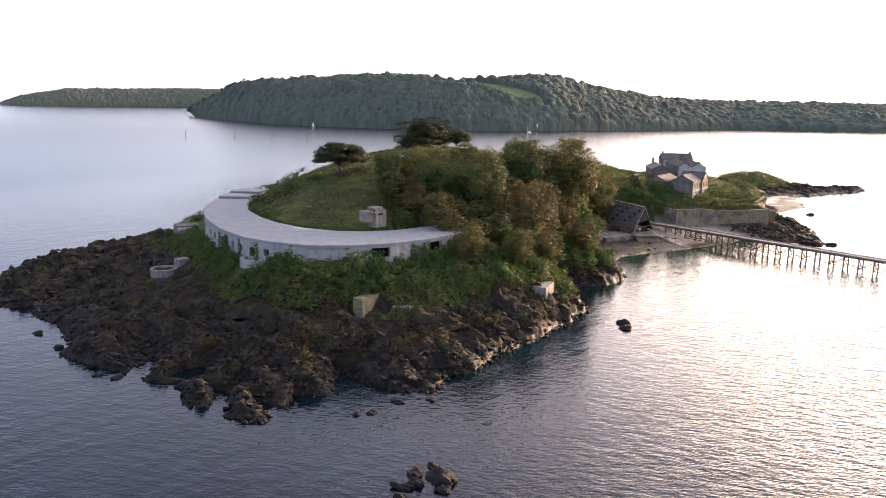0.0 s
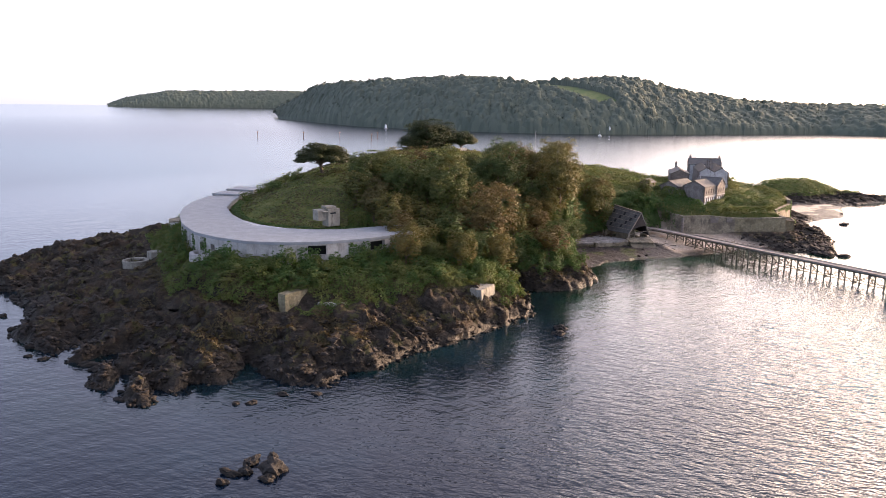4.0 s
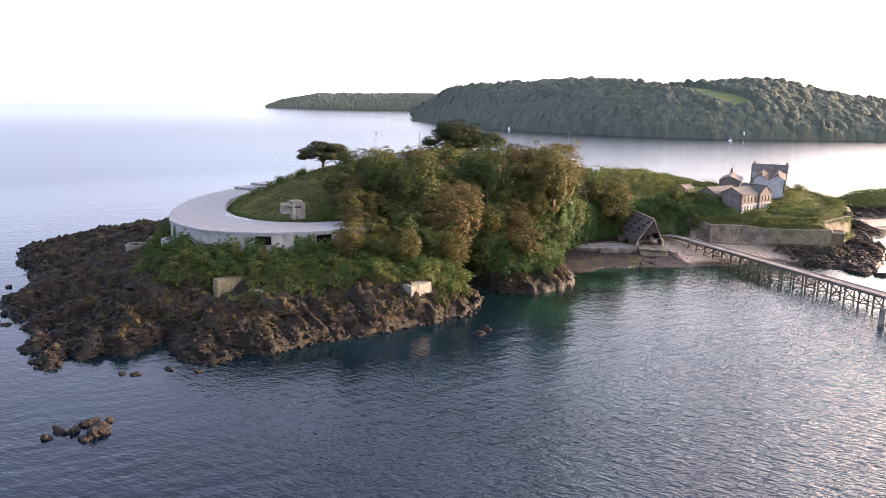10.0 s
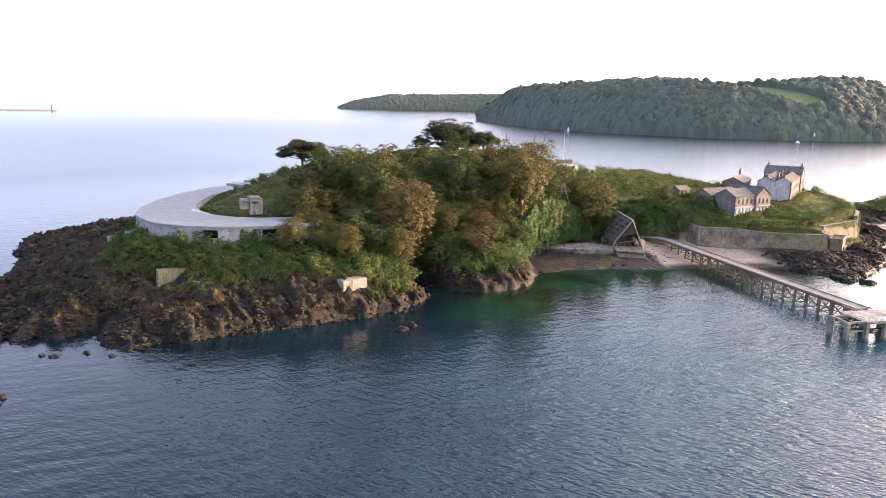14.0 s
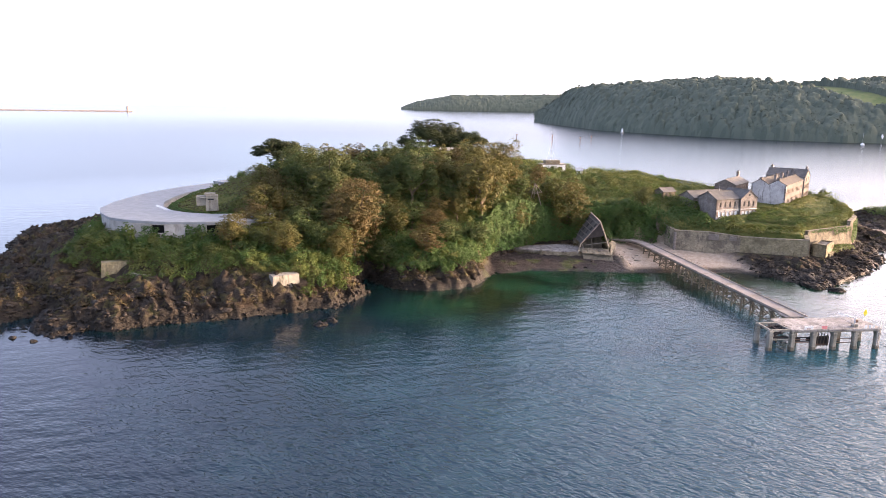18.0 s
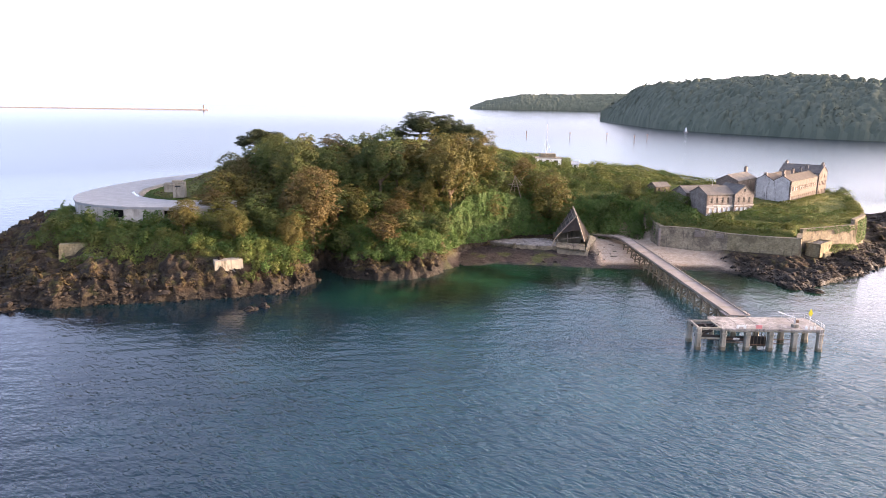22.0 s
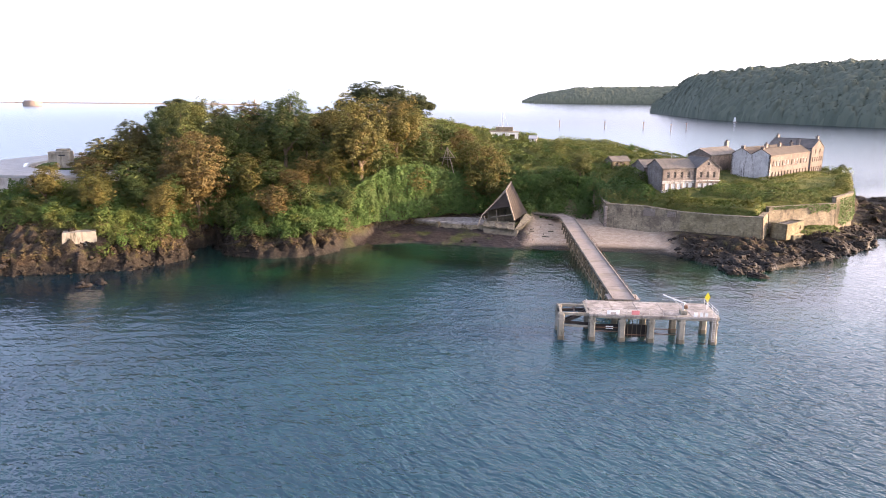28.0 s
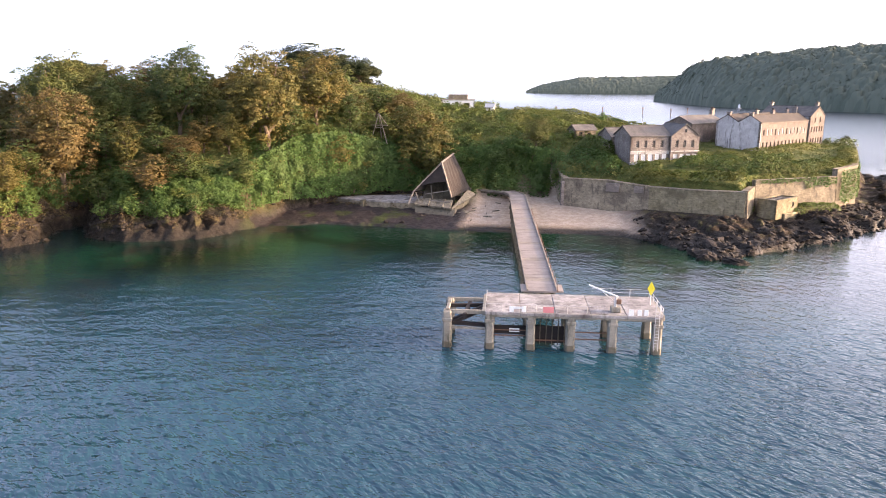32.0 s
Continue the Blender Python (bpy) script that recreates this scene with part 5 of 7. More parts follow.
back = thing("rear_house", 254.6, 217.5, 13.0, HT, "low stone rear building with grey slate roof", "house")
block_house(back, I4, 17, 8.5, 6.2, STONE, SLATE, 2.2, [(2 + 3.2 * k, 3.4, 0.9, 1.8) for k in range(4)], (), (2.2, 2.2))

# ---- barracks ----
BT = along(297, 229, 322.4, 259.3)
barrack = thing("barrack_block", 297, 229, 13.4, BT, "long two-storey stone barrack with pale streaked end gables", "building")
rows_up = [(1.8 + 2.55 * k, 5.9, 0.95, 1.75) for k in range(12)]
rows_lo = [(1.8 + 2.55 * k, 2.2, 0.95, 1.8) for k in range(12)]
wall_grid(Geo(), I4, 33, 9.6, 0.6, rows_up + rows_lo).make("front_wall", BARRACK_STONE, barrack)
for k, h in enumerate(rows_up + rows_lo):
    window_unit(barrack, I4, h, k < 12 and k % 3 > 0)
WB = 6.7
for k in range(2):
    mm = pose(0, WB * (k + 1), 0, 0, 0, 270)
    wall_grid(Geo(), mm, WB, 9.6, 0.6, (), 2.0).make("end_gable", RENDERED, barrack)
    gable_roof(barrack, Matrix.Translation((0, WB * k, 0)), 33, WB, 9.6, 2.0, TILE_ROOF, 0.12)
    chimney(barrack, (0.7, WB * (k + 0.5), 11.2), 0.9, 1.1, 1.3, 0, 0)
wall_grid(Geo(), pose(33, 2 * WB, 0, 0, 0, 180), 33, 9.6, 0.6).make("back_wall", BARRACK_STONE, barrack)
Geo().box((16.5, -0.1, 9.45), (33.1, 0.25, 0.3), None, 0.05).make("cornice", BARRACK_STONE, barrack)
for x in (11, 22, 32):
    chimney(barrack, (x, WB, 10.2), 1.4, 0.9, 2.7, 0, 2)
wing = thing("barrack_wing", 318.3, 254.4, 13.6, BT, "taller gabled cross wing of the stone barrack", "building")
ww = [(1.3 + 2.0 * k, z, 0.85, 1.7) for k in range(5) for z in (2.2, 5.7)] + [(3.3, 8.7, 0.85, 1.5), (7.3, 8.7, 0.85, 1.5)]
wall_grid(Geo(), Matrix.Translation((0, -0.5, 0)), 11.4, 10.6, 0.6, ww, 2.9).make("gable_wall", BARRACK_STONE, wing)
for h in ww:
    window_unit(wing, Matrix.Translation((0, -0.5, 0)), h)
for mm, ln in ((pose(11.4, -0.5, 0, 0, 0, 90), 16), (pose(0, 15.5, 0, 0, 0, 270), 16)):
    wall_grid(Geo(), mm @ Matrix.Translation((0, 0, 0)), ln, 10.6, 0.6).make("side_wall", RENDERED if mm.translation.x < 1 else BARRACK_STONE, wing)
wall_grid(Geo(), pose(11.4, 15.5, 0, 0, 0, 180), 11.4, 10.6, 0.6, (), 2.9).make("back_gable", BARRACK_STONE, wing)
gable_roof(wing, pose(11.4, -0.5, 0, 0, 0, 90), 16, 11.4, 10.6, 2.9, SLATE, 0.2)
chimney(wing, (5.7, 0.2, 12.6), 1.3, 0.9, 2.2, 0, 2)
chimney(wing, (5.7, 14.6, 12.6), 1.3, 0.9, 2.2, 0, 2)
chimney(wing, (1.0, 5.0, 11.0), 0.9, 1.3, 2.6, 0, 2)

rear = thing("rear_range", 279.5, 236.5, 13.4, BT, "grey rendered rear range with slate roof and tall chimney", "building")
block_house(rear, I4, 20, 8.5, 8.8, BARRACK_STONE, SLATE, 2.0, (), (), (2.0, 2.0))
chimney(rear, (21, 5, 8.5), 1.6, 1.0, 4.4, 0, 3)

shed = thing("stone_shed", 245, 225, height(247, 227) - 0.4, 25, "small grey stone shed among the scrub", "shed")
block_house(shed, I4, 6.5, 4.5, 3.0, RUBBLE, SLATE, 1.3, [(1.2, 0.6, 1.0, 1.9), (4.0, 1.2, 0.9, 1.0)], (), (1.3, 1.3))

# ---- sea walls ----
def wall_run(name, pts, base, thick, mat, label, cope=0.25, parent=None, category="wall"):
    """A battered wall along points (x, y, top): each straight run a part, with its own coping."""
    t = parent or thing(name, pts[0][0], pts[0][1], base, label=label, category=category)
    o = Vector((t.location.x, t.location.y, t.location.z))
    for (ax, ay, az), (bx, by, bz) in zip(pts, pts[1:]):
        d = Vector((bx - ax, by - ay, 0)).normalized()
        n = Vector((-d.y, d.x, 0))
        a, b = Vector((ax, ay, 0)), Vector((bx, by, 0)) + d * 0.02
        lo = [a - n * 0.5, b - n * 0.5, b + n * thick, a + n * thick]
        hi = [(a, az), (b, bz), (b + n * thick, bz), (a + n * thick, az)]
        V = [Vector((p.x, p.y, base)) - o for p in lo] + [Vector((p.x, p.y, z)) - o for p, z in hi]
        F = [[3, 2, 1, 0], [4, 5, 6, 7], [0, 1, 5, 4], [1, 2, 6, 5], [2, 3, 7, 6], [3, 0, 4, 7]]
        Geo().add(V, F).make("wall_run", LICHEN if ax in (262, 272) else mat, t)
        if cope:
            p = a + n * (thick / 2)
            q2 = b + n * (thick / 2)
            Geo().beam(Vector((p.x, p.y, az + cope / 2)) - o, Vector((q2.x, q2.y, bz + cope / 2)) - o, thick + 0.3, cope).make("coping", mat, t)
    return t


wall_run("sea_wall", [(239.2, 213.5, 14.2), (239.6, 211, 12.2), (240.3, 207, 10.2), (241.4, 200, 9.2)], 1.5, 1.3, RUBBLE, "high rubble sea wall with a raised stepped end above the beach")
sw = wall_run("sea_wall", [(241.4, 199.8, 9.3), (252, 195.6, 9.5), (262, 191.8, 8.6), (272, 188.1, 8.5), (282.6, 184.2, 8.8)], 0.8, 1.6, RUBBLE, "long rubble sea wall standing on dark rocks")
wall_run("sea_wall", [(283.0, 184.4, 9.0), (286.6, 192.2, 9.2)], 1.5, 1.3, RUBBLE, "short return of the rubble sea wall")
wall_run("terrace_wall", [(286.8, 192.4, 10.6), (309, 203.4, 10.8)], 3.0, 1.2, RUBBLE, "pale stone terrace wall below the grassy rampart")
wall_run("terrace_wall", [(309.2, 203.6, 12.6), (318, 214, 12.8), (325, 232, 13.0)], 1.5, 1.2, RUBBLE, "rubble cliff-top wall at the western end")
o = sw.location
d = Vector((20.6, -7.6, 0)).normalized()
Geo().box(Vector((253.5, 194.75, 8.0)) - o, (3.4, 0.5, 2.2), pose(0, 0, 0, 0, 0, along(252, 195.6, 262, 191.8)).to_3x3(), 0.06).make("blocked_opening", STONE, sw, "pale rendered patch over a blocked opening")
Geo().box(Vector((259.6, 192.5, 7.9)) - o, (2.4, 0.5, 1.6), pose(0, 0, 0, 0, 0, along(252, 195.6, 262, 191.8)).to_3x3(), 0.06).make("blocked_opening", STONE, sw, "pale rendered patch over a blocked opening")
g = Geo()
for k in range(9):
    g.box(Vector((241.2, 199.6, 1.6 + 0.85 * k)) - o, (0.9 - 0.12 * (k % 2), 0.9, 0.8), pose(0, 0, 0, 0, 0, 10).to_3x3(), 0.08)
g.make("quoins", STONE, sw, "pale corner stones")

post = thing("blockhouse", 289.9, 185.4, 2.5, 46, "small flat-roofed yellowed concrete blockhouse on the rocks", "blockhouse")
block_house(post, I4, 10.2, 4.6, 4.3, LICHEN, SLATE, 0, [(7.4, 2.4, 0.8, 1.2)], ())
for y, x, sx, sy in ((0.2, 5.1, 10.5, 0.5), (4.4, 5.1, 10.5, 0.5), (2.3, 0.2, 0.5, 3.7), (2.3, 10.0, 0.5, 3.7)):
    Geo().box((x, y, 4.45), (sx, sy, 0.35), None, 0.05).make("parapet", LICHEN, post)
Geo().box((5.1, 2.3, 4.0), (9.6, 3.8, 0.2)).make("roof_slab", CONCRETE, post)
for k in range(4):
    Geo().box((1.6 + 2.2 * k, 2.3, 4.35), (0.25, 3.8, 0.25)).make("roof_beam", TIMBER, post)
Geo().box((6.4, 0.0, 0.4), (6.6, 1.2, 1.6), None, 0.15).make("plinth", LICHEN, post)
terr = thing("stone_steps", 262, 203, 10.0, HT, "weathered stone steps and low walls below the house", "steps")
for k in range(6):
    Geo().box((1.5 * 0 + 4, 0.55 * k, 0.25 + 0.5 * k), (9 - 0.5 * k, 0.6, 0.5 + 0.1), None, 0.04).make("step", RUBBLE, terr)

# ---- casemate battery ----
OUT = [(62, 246), (55, 232), (50.5, 218), (48, 204), (47, 188), (48.5, 173), (52.5, 164), (58, 156), (66, 151), (76, 148.5), (87, 149), (97, 151.5), (104, 153.5)]
INN = [(71.5, 241), (67, 229), (63, 215), (62, 200), (63, 188), (66, 178), (71, 170), (77, 165.5), (85, 163), (96, 164), (103, 166)]
ROOF = 20.0
fort = thing("casemate_battery", 60, 165, 11.0, 0, "curved pale concrete gun battery with broad flat roof", "fort")
fo = Vector((60, 165, 11.0))
for k in range(len(OUT) - 1):
    (ax, ay), (bx, by) = OUT[k], OUT[k + 1]
    ln = math.hypot(bx - ax, by - ay)
    mm = pose(ax - fo.x, ay - fo.y, 0, 0, 0, along(ax, ay, bx, by))
    n = max(1, int(ln // 4.6))
    holes = [(ln * (i + 0.5) / n - 0.9, 5.0 if i % 3 else 4.4, 1.8, 1.7 if i % 3 else 2.3) for i in range(n)] if k in (2, 3, 4, 5) else {6: [(ln * 0.3, 5.2, 1.5, 1.5)], 8: [(5.6, 5.5, 4.4, 2.4)], 10: [(0.3, 5.5, 4.4, 2.4)]}.get(k, [])
    wall_grid(Geo(), mm, ln, 8.25, 1.2, holes).make("wall_bay", CONCRETE, fort)
    for h in holes:
        # a near-black panel closes each opening and paints its inner shade
        Geo().box(mm @ Vector((h[0] + h[2] / 2, 1.12, h[1] + h[3] / 2)), (h[2], 0.06, h[3]), mm.to_3x3()).make("embrasure", SHADE, fort, "near-black panel for the shade inside a gun embrasure")
for k in range(len(INN) - 1):
    (ax, ay), (bx, by) = INN[k + 1], INN[k]
    mm = pose(ax - fo.x, ay - fo.y, 0, 0, 0, along(ax, ay, bx, by))
    wall_grid(Geo(), mm, math.hypot(bx - ax, by - ay), 8.25, 0.8).make("inner_wall", CONCRETE, fort)


def path_at(P, t):
    seg = [math.hypot(b[0] - a[0], b[1] - a[1]) for a, b in zip(P, P[1:])]
    d = t * sum(seg)
    for (a, b), s in zip(zip(P, P[1:]), seg):
        if d <= s + 1e-9:
            return Vector((a[0] + (b[0] - a[0]) * d / s, a[1] + (b[1] - a[1]) * d / s))
        d -= s
    return Vector(P[-1])


NB = 14
for k in range(NB):
    e0, e1 = k / NB, (k + 1) / NB - 0.0004
    ring = []
    for i in range(4):
        t = e0 + (e1 - e0) * i / 3
        a, b = path_at(OUT, t), path_at(INN, t)
        oa = a + (a - b).normalized() * 0.35
        ring.append([Vector((oa.x, oa.y, ROOF - 0.75)) - fo, Vector((oa.x, oa.y, ROOF - 0.04)) - fo, Vector((a.lerp(b, 0.05).x, a.lerp(b, 0.05).y, ROOF)) - fo, Vector((b.x, b.y, ROOF + 0.02)) - fo, Vector((b.x, b.y, ROOF - 0.75)) - fo])
    Geo().tube(ring).make("roof_slab", ROOF_CONCRETE, fort)
for k, (x, y, w2, d2, h2) in enumerate(((70, 248, 11, 8, 0.7), (76.5, 255.5, 11, 9, 1.3))):
    b = thing("casemate_roof_block", x, y, 13.5, 51, "stepped flat concrete roof block of the battery", "fort", "stepped battery roofs")
    Geo().box((0, 0, (ROOF + h2 - 13.5) / 2 - 0.3), (d2 - 0.5, w2 - 0.5, ROOF + h2 - 13.5 - 0.6), None, 0.05).make("wall", CONCRETE, b)
    Geo().box((0, 0, ROOF + h2 - 13.5 - 0.3), (d2, w2, 0.6), None, 0.06).make("roof_slab", ROOF_CONCRETE, b)
pale = Mat("wet_roof", 0.08, spec=0.6).color((0.35, 0.35, 0.35)).m
for t, v, s in ((0.575, 0.9, 2.6), (0.62, 0.94, 3.4), (0.665, 0.95, 2.2)):
    a, b = path_at(OUT, t), path_at(INN, t)
    c = a.lerp(b, v)
    ca = along(*path_at(INN, t - 0.02), *path_at(INN, t + 0.02))
    mm = pose(c.x, c.y, ROOF + 0.045, 0, 0, ca)
    P = [mm @ Vector((s * math.cos(i * math.pi / 8) * (1 + 0.15 * math.sin(3 * i)), 0.42 * math.sin(i * math.pi / 8) * (1 + 0.2 * math.cos(2 * i)), 0)) for i in range(16)]
    pud = link_mesh("puddle", [tuple(p) for p in P], [list(range(16))], pale)
    tagged(pud, "shallow rain puddle lying on the concrete roof", "puddle")

hut = thing("observation_post", 83.5, 169.8, 20.3, 14, "small concrete observation post with overhanging roof on the bank", "bunker")
Geo().box((0, 0, 2.7), (4.6, 4.0, 6.0), None, 0.15).make("tower", PIER_CONCRETE, hut)
wall_grid(Geo(), Matrix.Translation((-5.6, -0.8, 1.8)), 3.4, 3.6, 0.5, ((0.8, 0.9, 1.7, 1.6),)).make("wing_wall", PIER_CONCRETE, hut)
Geo().box((-3.9, 1.2, 3.6), (3.3, 3.2, 3.6), None, 0.1).make("side_room", PIER_CONCRETE, hut)
Geo().box((-0.6, 0.4, 6.1), (4.0, 3.2, 0.7), None, 0.1).make("cap", PIER_CONCRETE, hut)
Geo().box((-0.4, -2.03, 4.2), (2.2, 0.1, 0.5)).make("slit", GLASS, hut, "dark viewing slit")
Geo().box((-1.4, -1.6, 4.9), (5.6, 1.4, 0.3), None, 0.08).make("canopy", PIER_CONCRETE, hut)
hut.scale = (0.8, 0.8, 0.8)

bast = thing("ruined_bastion", 52.5, 247, 0.5, -8, "ruined masonry bastion with pale broken face", "ruin")
Geo().prism([(-4.5, -3), (3.5, -4), (6, 3), (-2, 6), (-5, 3)], 0, 11.4, [(-4, -2.6), (3.2, -3.6), (5.6, 3), (-2, 5.6), (-4.6, 2.8)]).make("core", RUBBLE, bast)
Geo().box((-0.8, -4.0, 7.5), (6.2, 0.7, 7.0), pose(0, 0, 0, 4, 0, -7).to_3x3(), 0.2).make("facing", RENDERED, bast, "pale flaking render")
drum = thing("gun_turret_base", 34.8, 201.5, height(34.8, 201.5) - 1.0, 0, "round squat concrete drum on the foreshore rocks", "ruin")
dh = 8.0 - (height(34.8, 201.5) - 1.0)
n = 28
Geo().tube([[Vector((r2 * math.cos(2 * math.pi * i / n), r2 * math.sin(2 * math.pi * i / n), z2)) for i in range(n)] for r2, z2 in ((3.5, 0), (3.45, dh - 0.4), (3.6, dh - 0.38), (3.6, dh), (2.7, dh), (2.7, dh - 1.2))]).make("drum", PIER_CONCRETE, drum)
annex = thing("concrete_annex", 40.2, 203.5, height(40, 203) - 0.5, 20, "low grey concrete block beside the drum", "ruin")
Geo().box((0, 0, 0.9), (3.6, 3.0, 2.4), None, 0.2).make("block", PIER_CONCRETE, annex)
ring = thing("gun_ring", 50.5, 169.5, 13.2, 0, "round sunken concrete gun emplacement in the scrub", "ruin")
Geo().tube([[Vector((r2 * math.cos(2 * math.pi * i / n), r2 * math.sin(2 * math.pi * i / n), z2)) for i in range(n)] for r2, z2 in ((4.4, 0), (4.3, 2.0), (3.3, 2.05), (3.2, 0.6))], True).make("ring", CONCRETE, ring)
yel = thing("retaining_wall", 65.8, 138.9, 3.6, along(62.3, 139.2, 69, 142.8), "yellowed masonry retaining wall stub in the cliff", "wall")
Geo().prism([(-4.2, -0.6), (4.2, -0.6), (4.0, 2.5), (-4.0, 2.5)], 0, 7.0, [(-3.6, 0), (3.6, 0.1), (3.6, 2.5), (-3.4, 2.5)]).make("wall", LICHEN, yel)
wh = thing("concrete_buttress", 111.8, 132.0, 2.6, along(108.6, 131.2, 114.9, 135.5), "pale concrete buttress on the cliff edge", "wall")
Geo().prism([(-4.0, -0.7), (3.9, -0.5), (3.9, 3.2), (-3.4, 3.4)], 0, 6.1, [(-3.6, 0), (3.7, 0), (3.7, 3.2), (-3.2, 3.4)]).make("wall", PIER_CONCRETE, wh)
for x, y, z, tr, s in ((73, 135.6, 3.2, -25, (6.5, 1.6, 0.8)), (125, 226.5, 32.4, -60, (5.5, 1.2, 1.9)), (160, 243, 33.5, 10, (7, 1.2, 1.6)), (119, 218, 31.0, 30, (6, 0.8, 0.5))):
    b = thing("masonry_remnant", x, y, max(z, height(x, y)) - 0.3, tr, "low broken remnant of pale masonry wall", "ruin", "wall remnants")
    Geo().box((0, 0, s[2] / 2), s, None, 0.15).make("block", CONCRETE, b)

# ---- ridge: ruin, mast, timber frame ----
rz = height(206, 256)
ruin = thing("roofless_building", 201.5, 254.5, rz - 0.6, 6, "low white-walled derelict building among scrub on the ridge", "ruin")
wall_grid(Geo(), I4, 11, 3.2, 0.4, ((1.2, 1.0, 1.6, 1.4), (4.4, 0.6, 1.2, 2.1), (7.6, 1.0, 1.8, 1.4))).make("wall", WHITE, ruin)
for mm, ln in ((pose(11, 0, 0, 0, 0, 90), 6), (pose(11, 6, 0, 0, 0, 180), 11), (pose(0, 6, 0, 0, 0, 270), 6)):
    wall_grid(Geo(), mm, ln, 3.2, 0.4).make("wall", RUBBLE, ruin)
Geo().box((5.5, 3, 3.35), (11.6, 6.6, 0.3), None, 0.08).make("roof_slab", TIMBER, ruin)
Geo().box((5.5, 3.4, 4.3), (6.5, 3.6, 1.6), None, 0.1).make("tank_house", RUBBLE, ruin)
hut2 = thing("white_hut", 216.5, 253, height(216.5, 253) - 0.3, -10, "little white ridge-roofed hut in the grass", "hut")
block_house(hut2, I4, 2.6, 2.0, 2.0, WHITE, STEEL, 0.8, [(0.8, 0.1, 0.8, 1.7)], (), (0.8, 0.8))
mast = thing("flag_mast", 206, 257.5, rz - 0.5, 0, "tall thin white flag mast on the ridge", "mast")
Geo().rod((0, 0, 0), (0, 0, 17.3), 0.12, 0.06, 8).make("pole", STEEL, mast)
for a in (20, 140, 260):
    Geo().rod((0, 0, 11.5), (4 * math.cos(radians(a)), 4 * math.sin(radians(a)), 0.4), 0.025, None, 4).make("stay", STEEL, mast)
tz = height(190.6, 208.5)
tripod = thing("timber_frame", 190.6, 208.5, tz - 0.5, 0, "bare grey timber frame standing on the cliff top", "frame")
top = 25.3 - tz + 0.5
for p in ((-2.3, -1.2, 0), (2.5, -1.0, 0), (0.2, 2.6, 0)):
    Geo().rod(p, (0, 0, top), 0.17, 0.12, 6).make("leg", TIMBER, tripod)
Geo().rod((-1.0, -0.5, top * 0.55), (1.2, -0.45, top * 0.55), 0.1, None, 6).make("rail", TIMBER, tripod)
Geo().rod((0, 0, top - 0.1), (2.6, -0.9, top * 0.62), 0.1, None, 6).make("strut", TIMBER, tripod)
Geo().rod((-2.3, 0, top * 0.62), (2.6, -0.9, top * 0.62), 0.1, None, 6).make("rail", TIMBER, tripod)

# ---- quay and ruined boathouse ----
quay = thing("stone_quay", 182, 197, 0.3, 0, "broken pale concrete quay slab above the shingle", "quay")
qp = Vector((182, 197, 0.3))
QP = [(180.5, 195.8), (186, 192.2), (193, 190.4), (201, 189.2), (206.5, 190.3), (207, 199), (200, 205.5), (188, 203)]
Geo().prism([(x - qp.x, y - qp.y) for x, y in QP], 0, 3.1).make("body", RUBBLE, quay)
for k, (a, b, c, e) in enumerate((((180.8, 195.9), (187, 192.2), (189, 199.8), (186, 201.8)), ((187.15, 192.1), (193.8, 190.4), (196, 201.5), (189.15, 199.85)), ((193.95, 190.35), (200, 189.4), (202.5, 203.0), (196.15, 201.6)), ((200.15, 189.4), (206.2, 190.4), (206.7, 198.6), (202.6, 202.8)))):
    Geo().prism([(p[0] - qp.x, p[1] - qp.y) for p in (a, b, c, e)], 3.1, 3.34 + 0.07 * (k % 3)).make("slab", QUAY, quay)
Geo().prism([(189.7 - qp.x, 189.6 - qp.y), (190.5 - qp.x, 189.5 - qp.y), (190.9 - qp.x, 191.2 - qp.y), (190.1 - qp.x, 191.4 - qp.y)], 0.2, 3.6).make("fender_post", WET_TIMBER, quay)

boat = thing("ruined_boathouse", 210, 195, 1.6, 0, "collapsed slate-roofed boathouse with leaning roof slabs and bare rafters", "ruin")
bo = Vector((210, 195, 1.6))


def slab(corners, thick, name, mat, parent, origin):
    """A thin board through four corners."""
    P = [Vector(c) - origin for c in corners]
    nrm = (P[1] - P[0]).cross(P[3] - P[0]).normalized() * thick
    V = P + [p - nrm for p in P]
    return Geo().add(V, [[0, 1, 2, 3], [7, 6, 5, 4], [1, 0, 4, 5], [2, 1, 5, 6], [3, 2, 6, 7], [0, 3, 7, 4]]).make(name, mat, parent)


FP, BP = Vector((210.8, 190.4, 13.9)), Vector((211.7, 207.0, 14.7))
RF, RB = Vector((213.7, 188.4, 5.4)), Vector((217.0, 201.0, 6.0))
LF, LB = Vector((203.9, 188.6, 6.7)), Vector((205.5, 205.6, 5.5))
for k in range(6):
    a, b = k / 6, (k + 1) / 6 - 0.004
    slab([RF.lerp(RB, a), RF.lerp(RB, b), FP.lerp(BP, b), FP.lerp(BP, a)], 0.2, "roof_panel", RUIN_SLATE, boat, bo)
for k in range(5):
    a, b = k / 5, (k + 1) / 5 - 0.006
    e = 0.0 if k < 4 else 0.25
    slab([FP.lerp(BP, a), FP.lerp(BP, b), LF.lerp(LB, b).lerp(FP.lerp(BP, b), e), LF.lerp(LB, a)], 0.2, "roof_panel", SLATE, boat, bo)
dn = Vector((0, 0, -1))
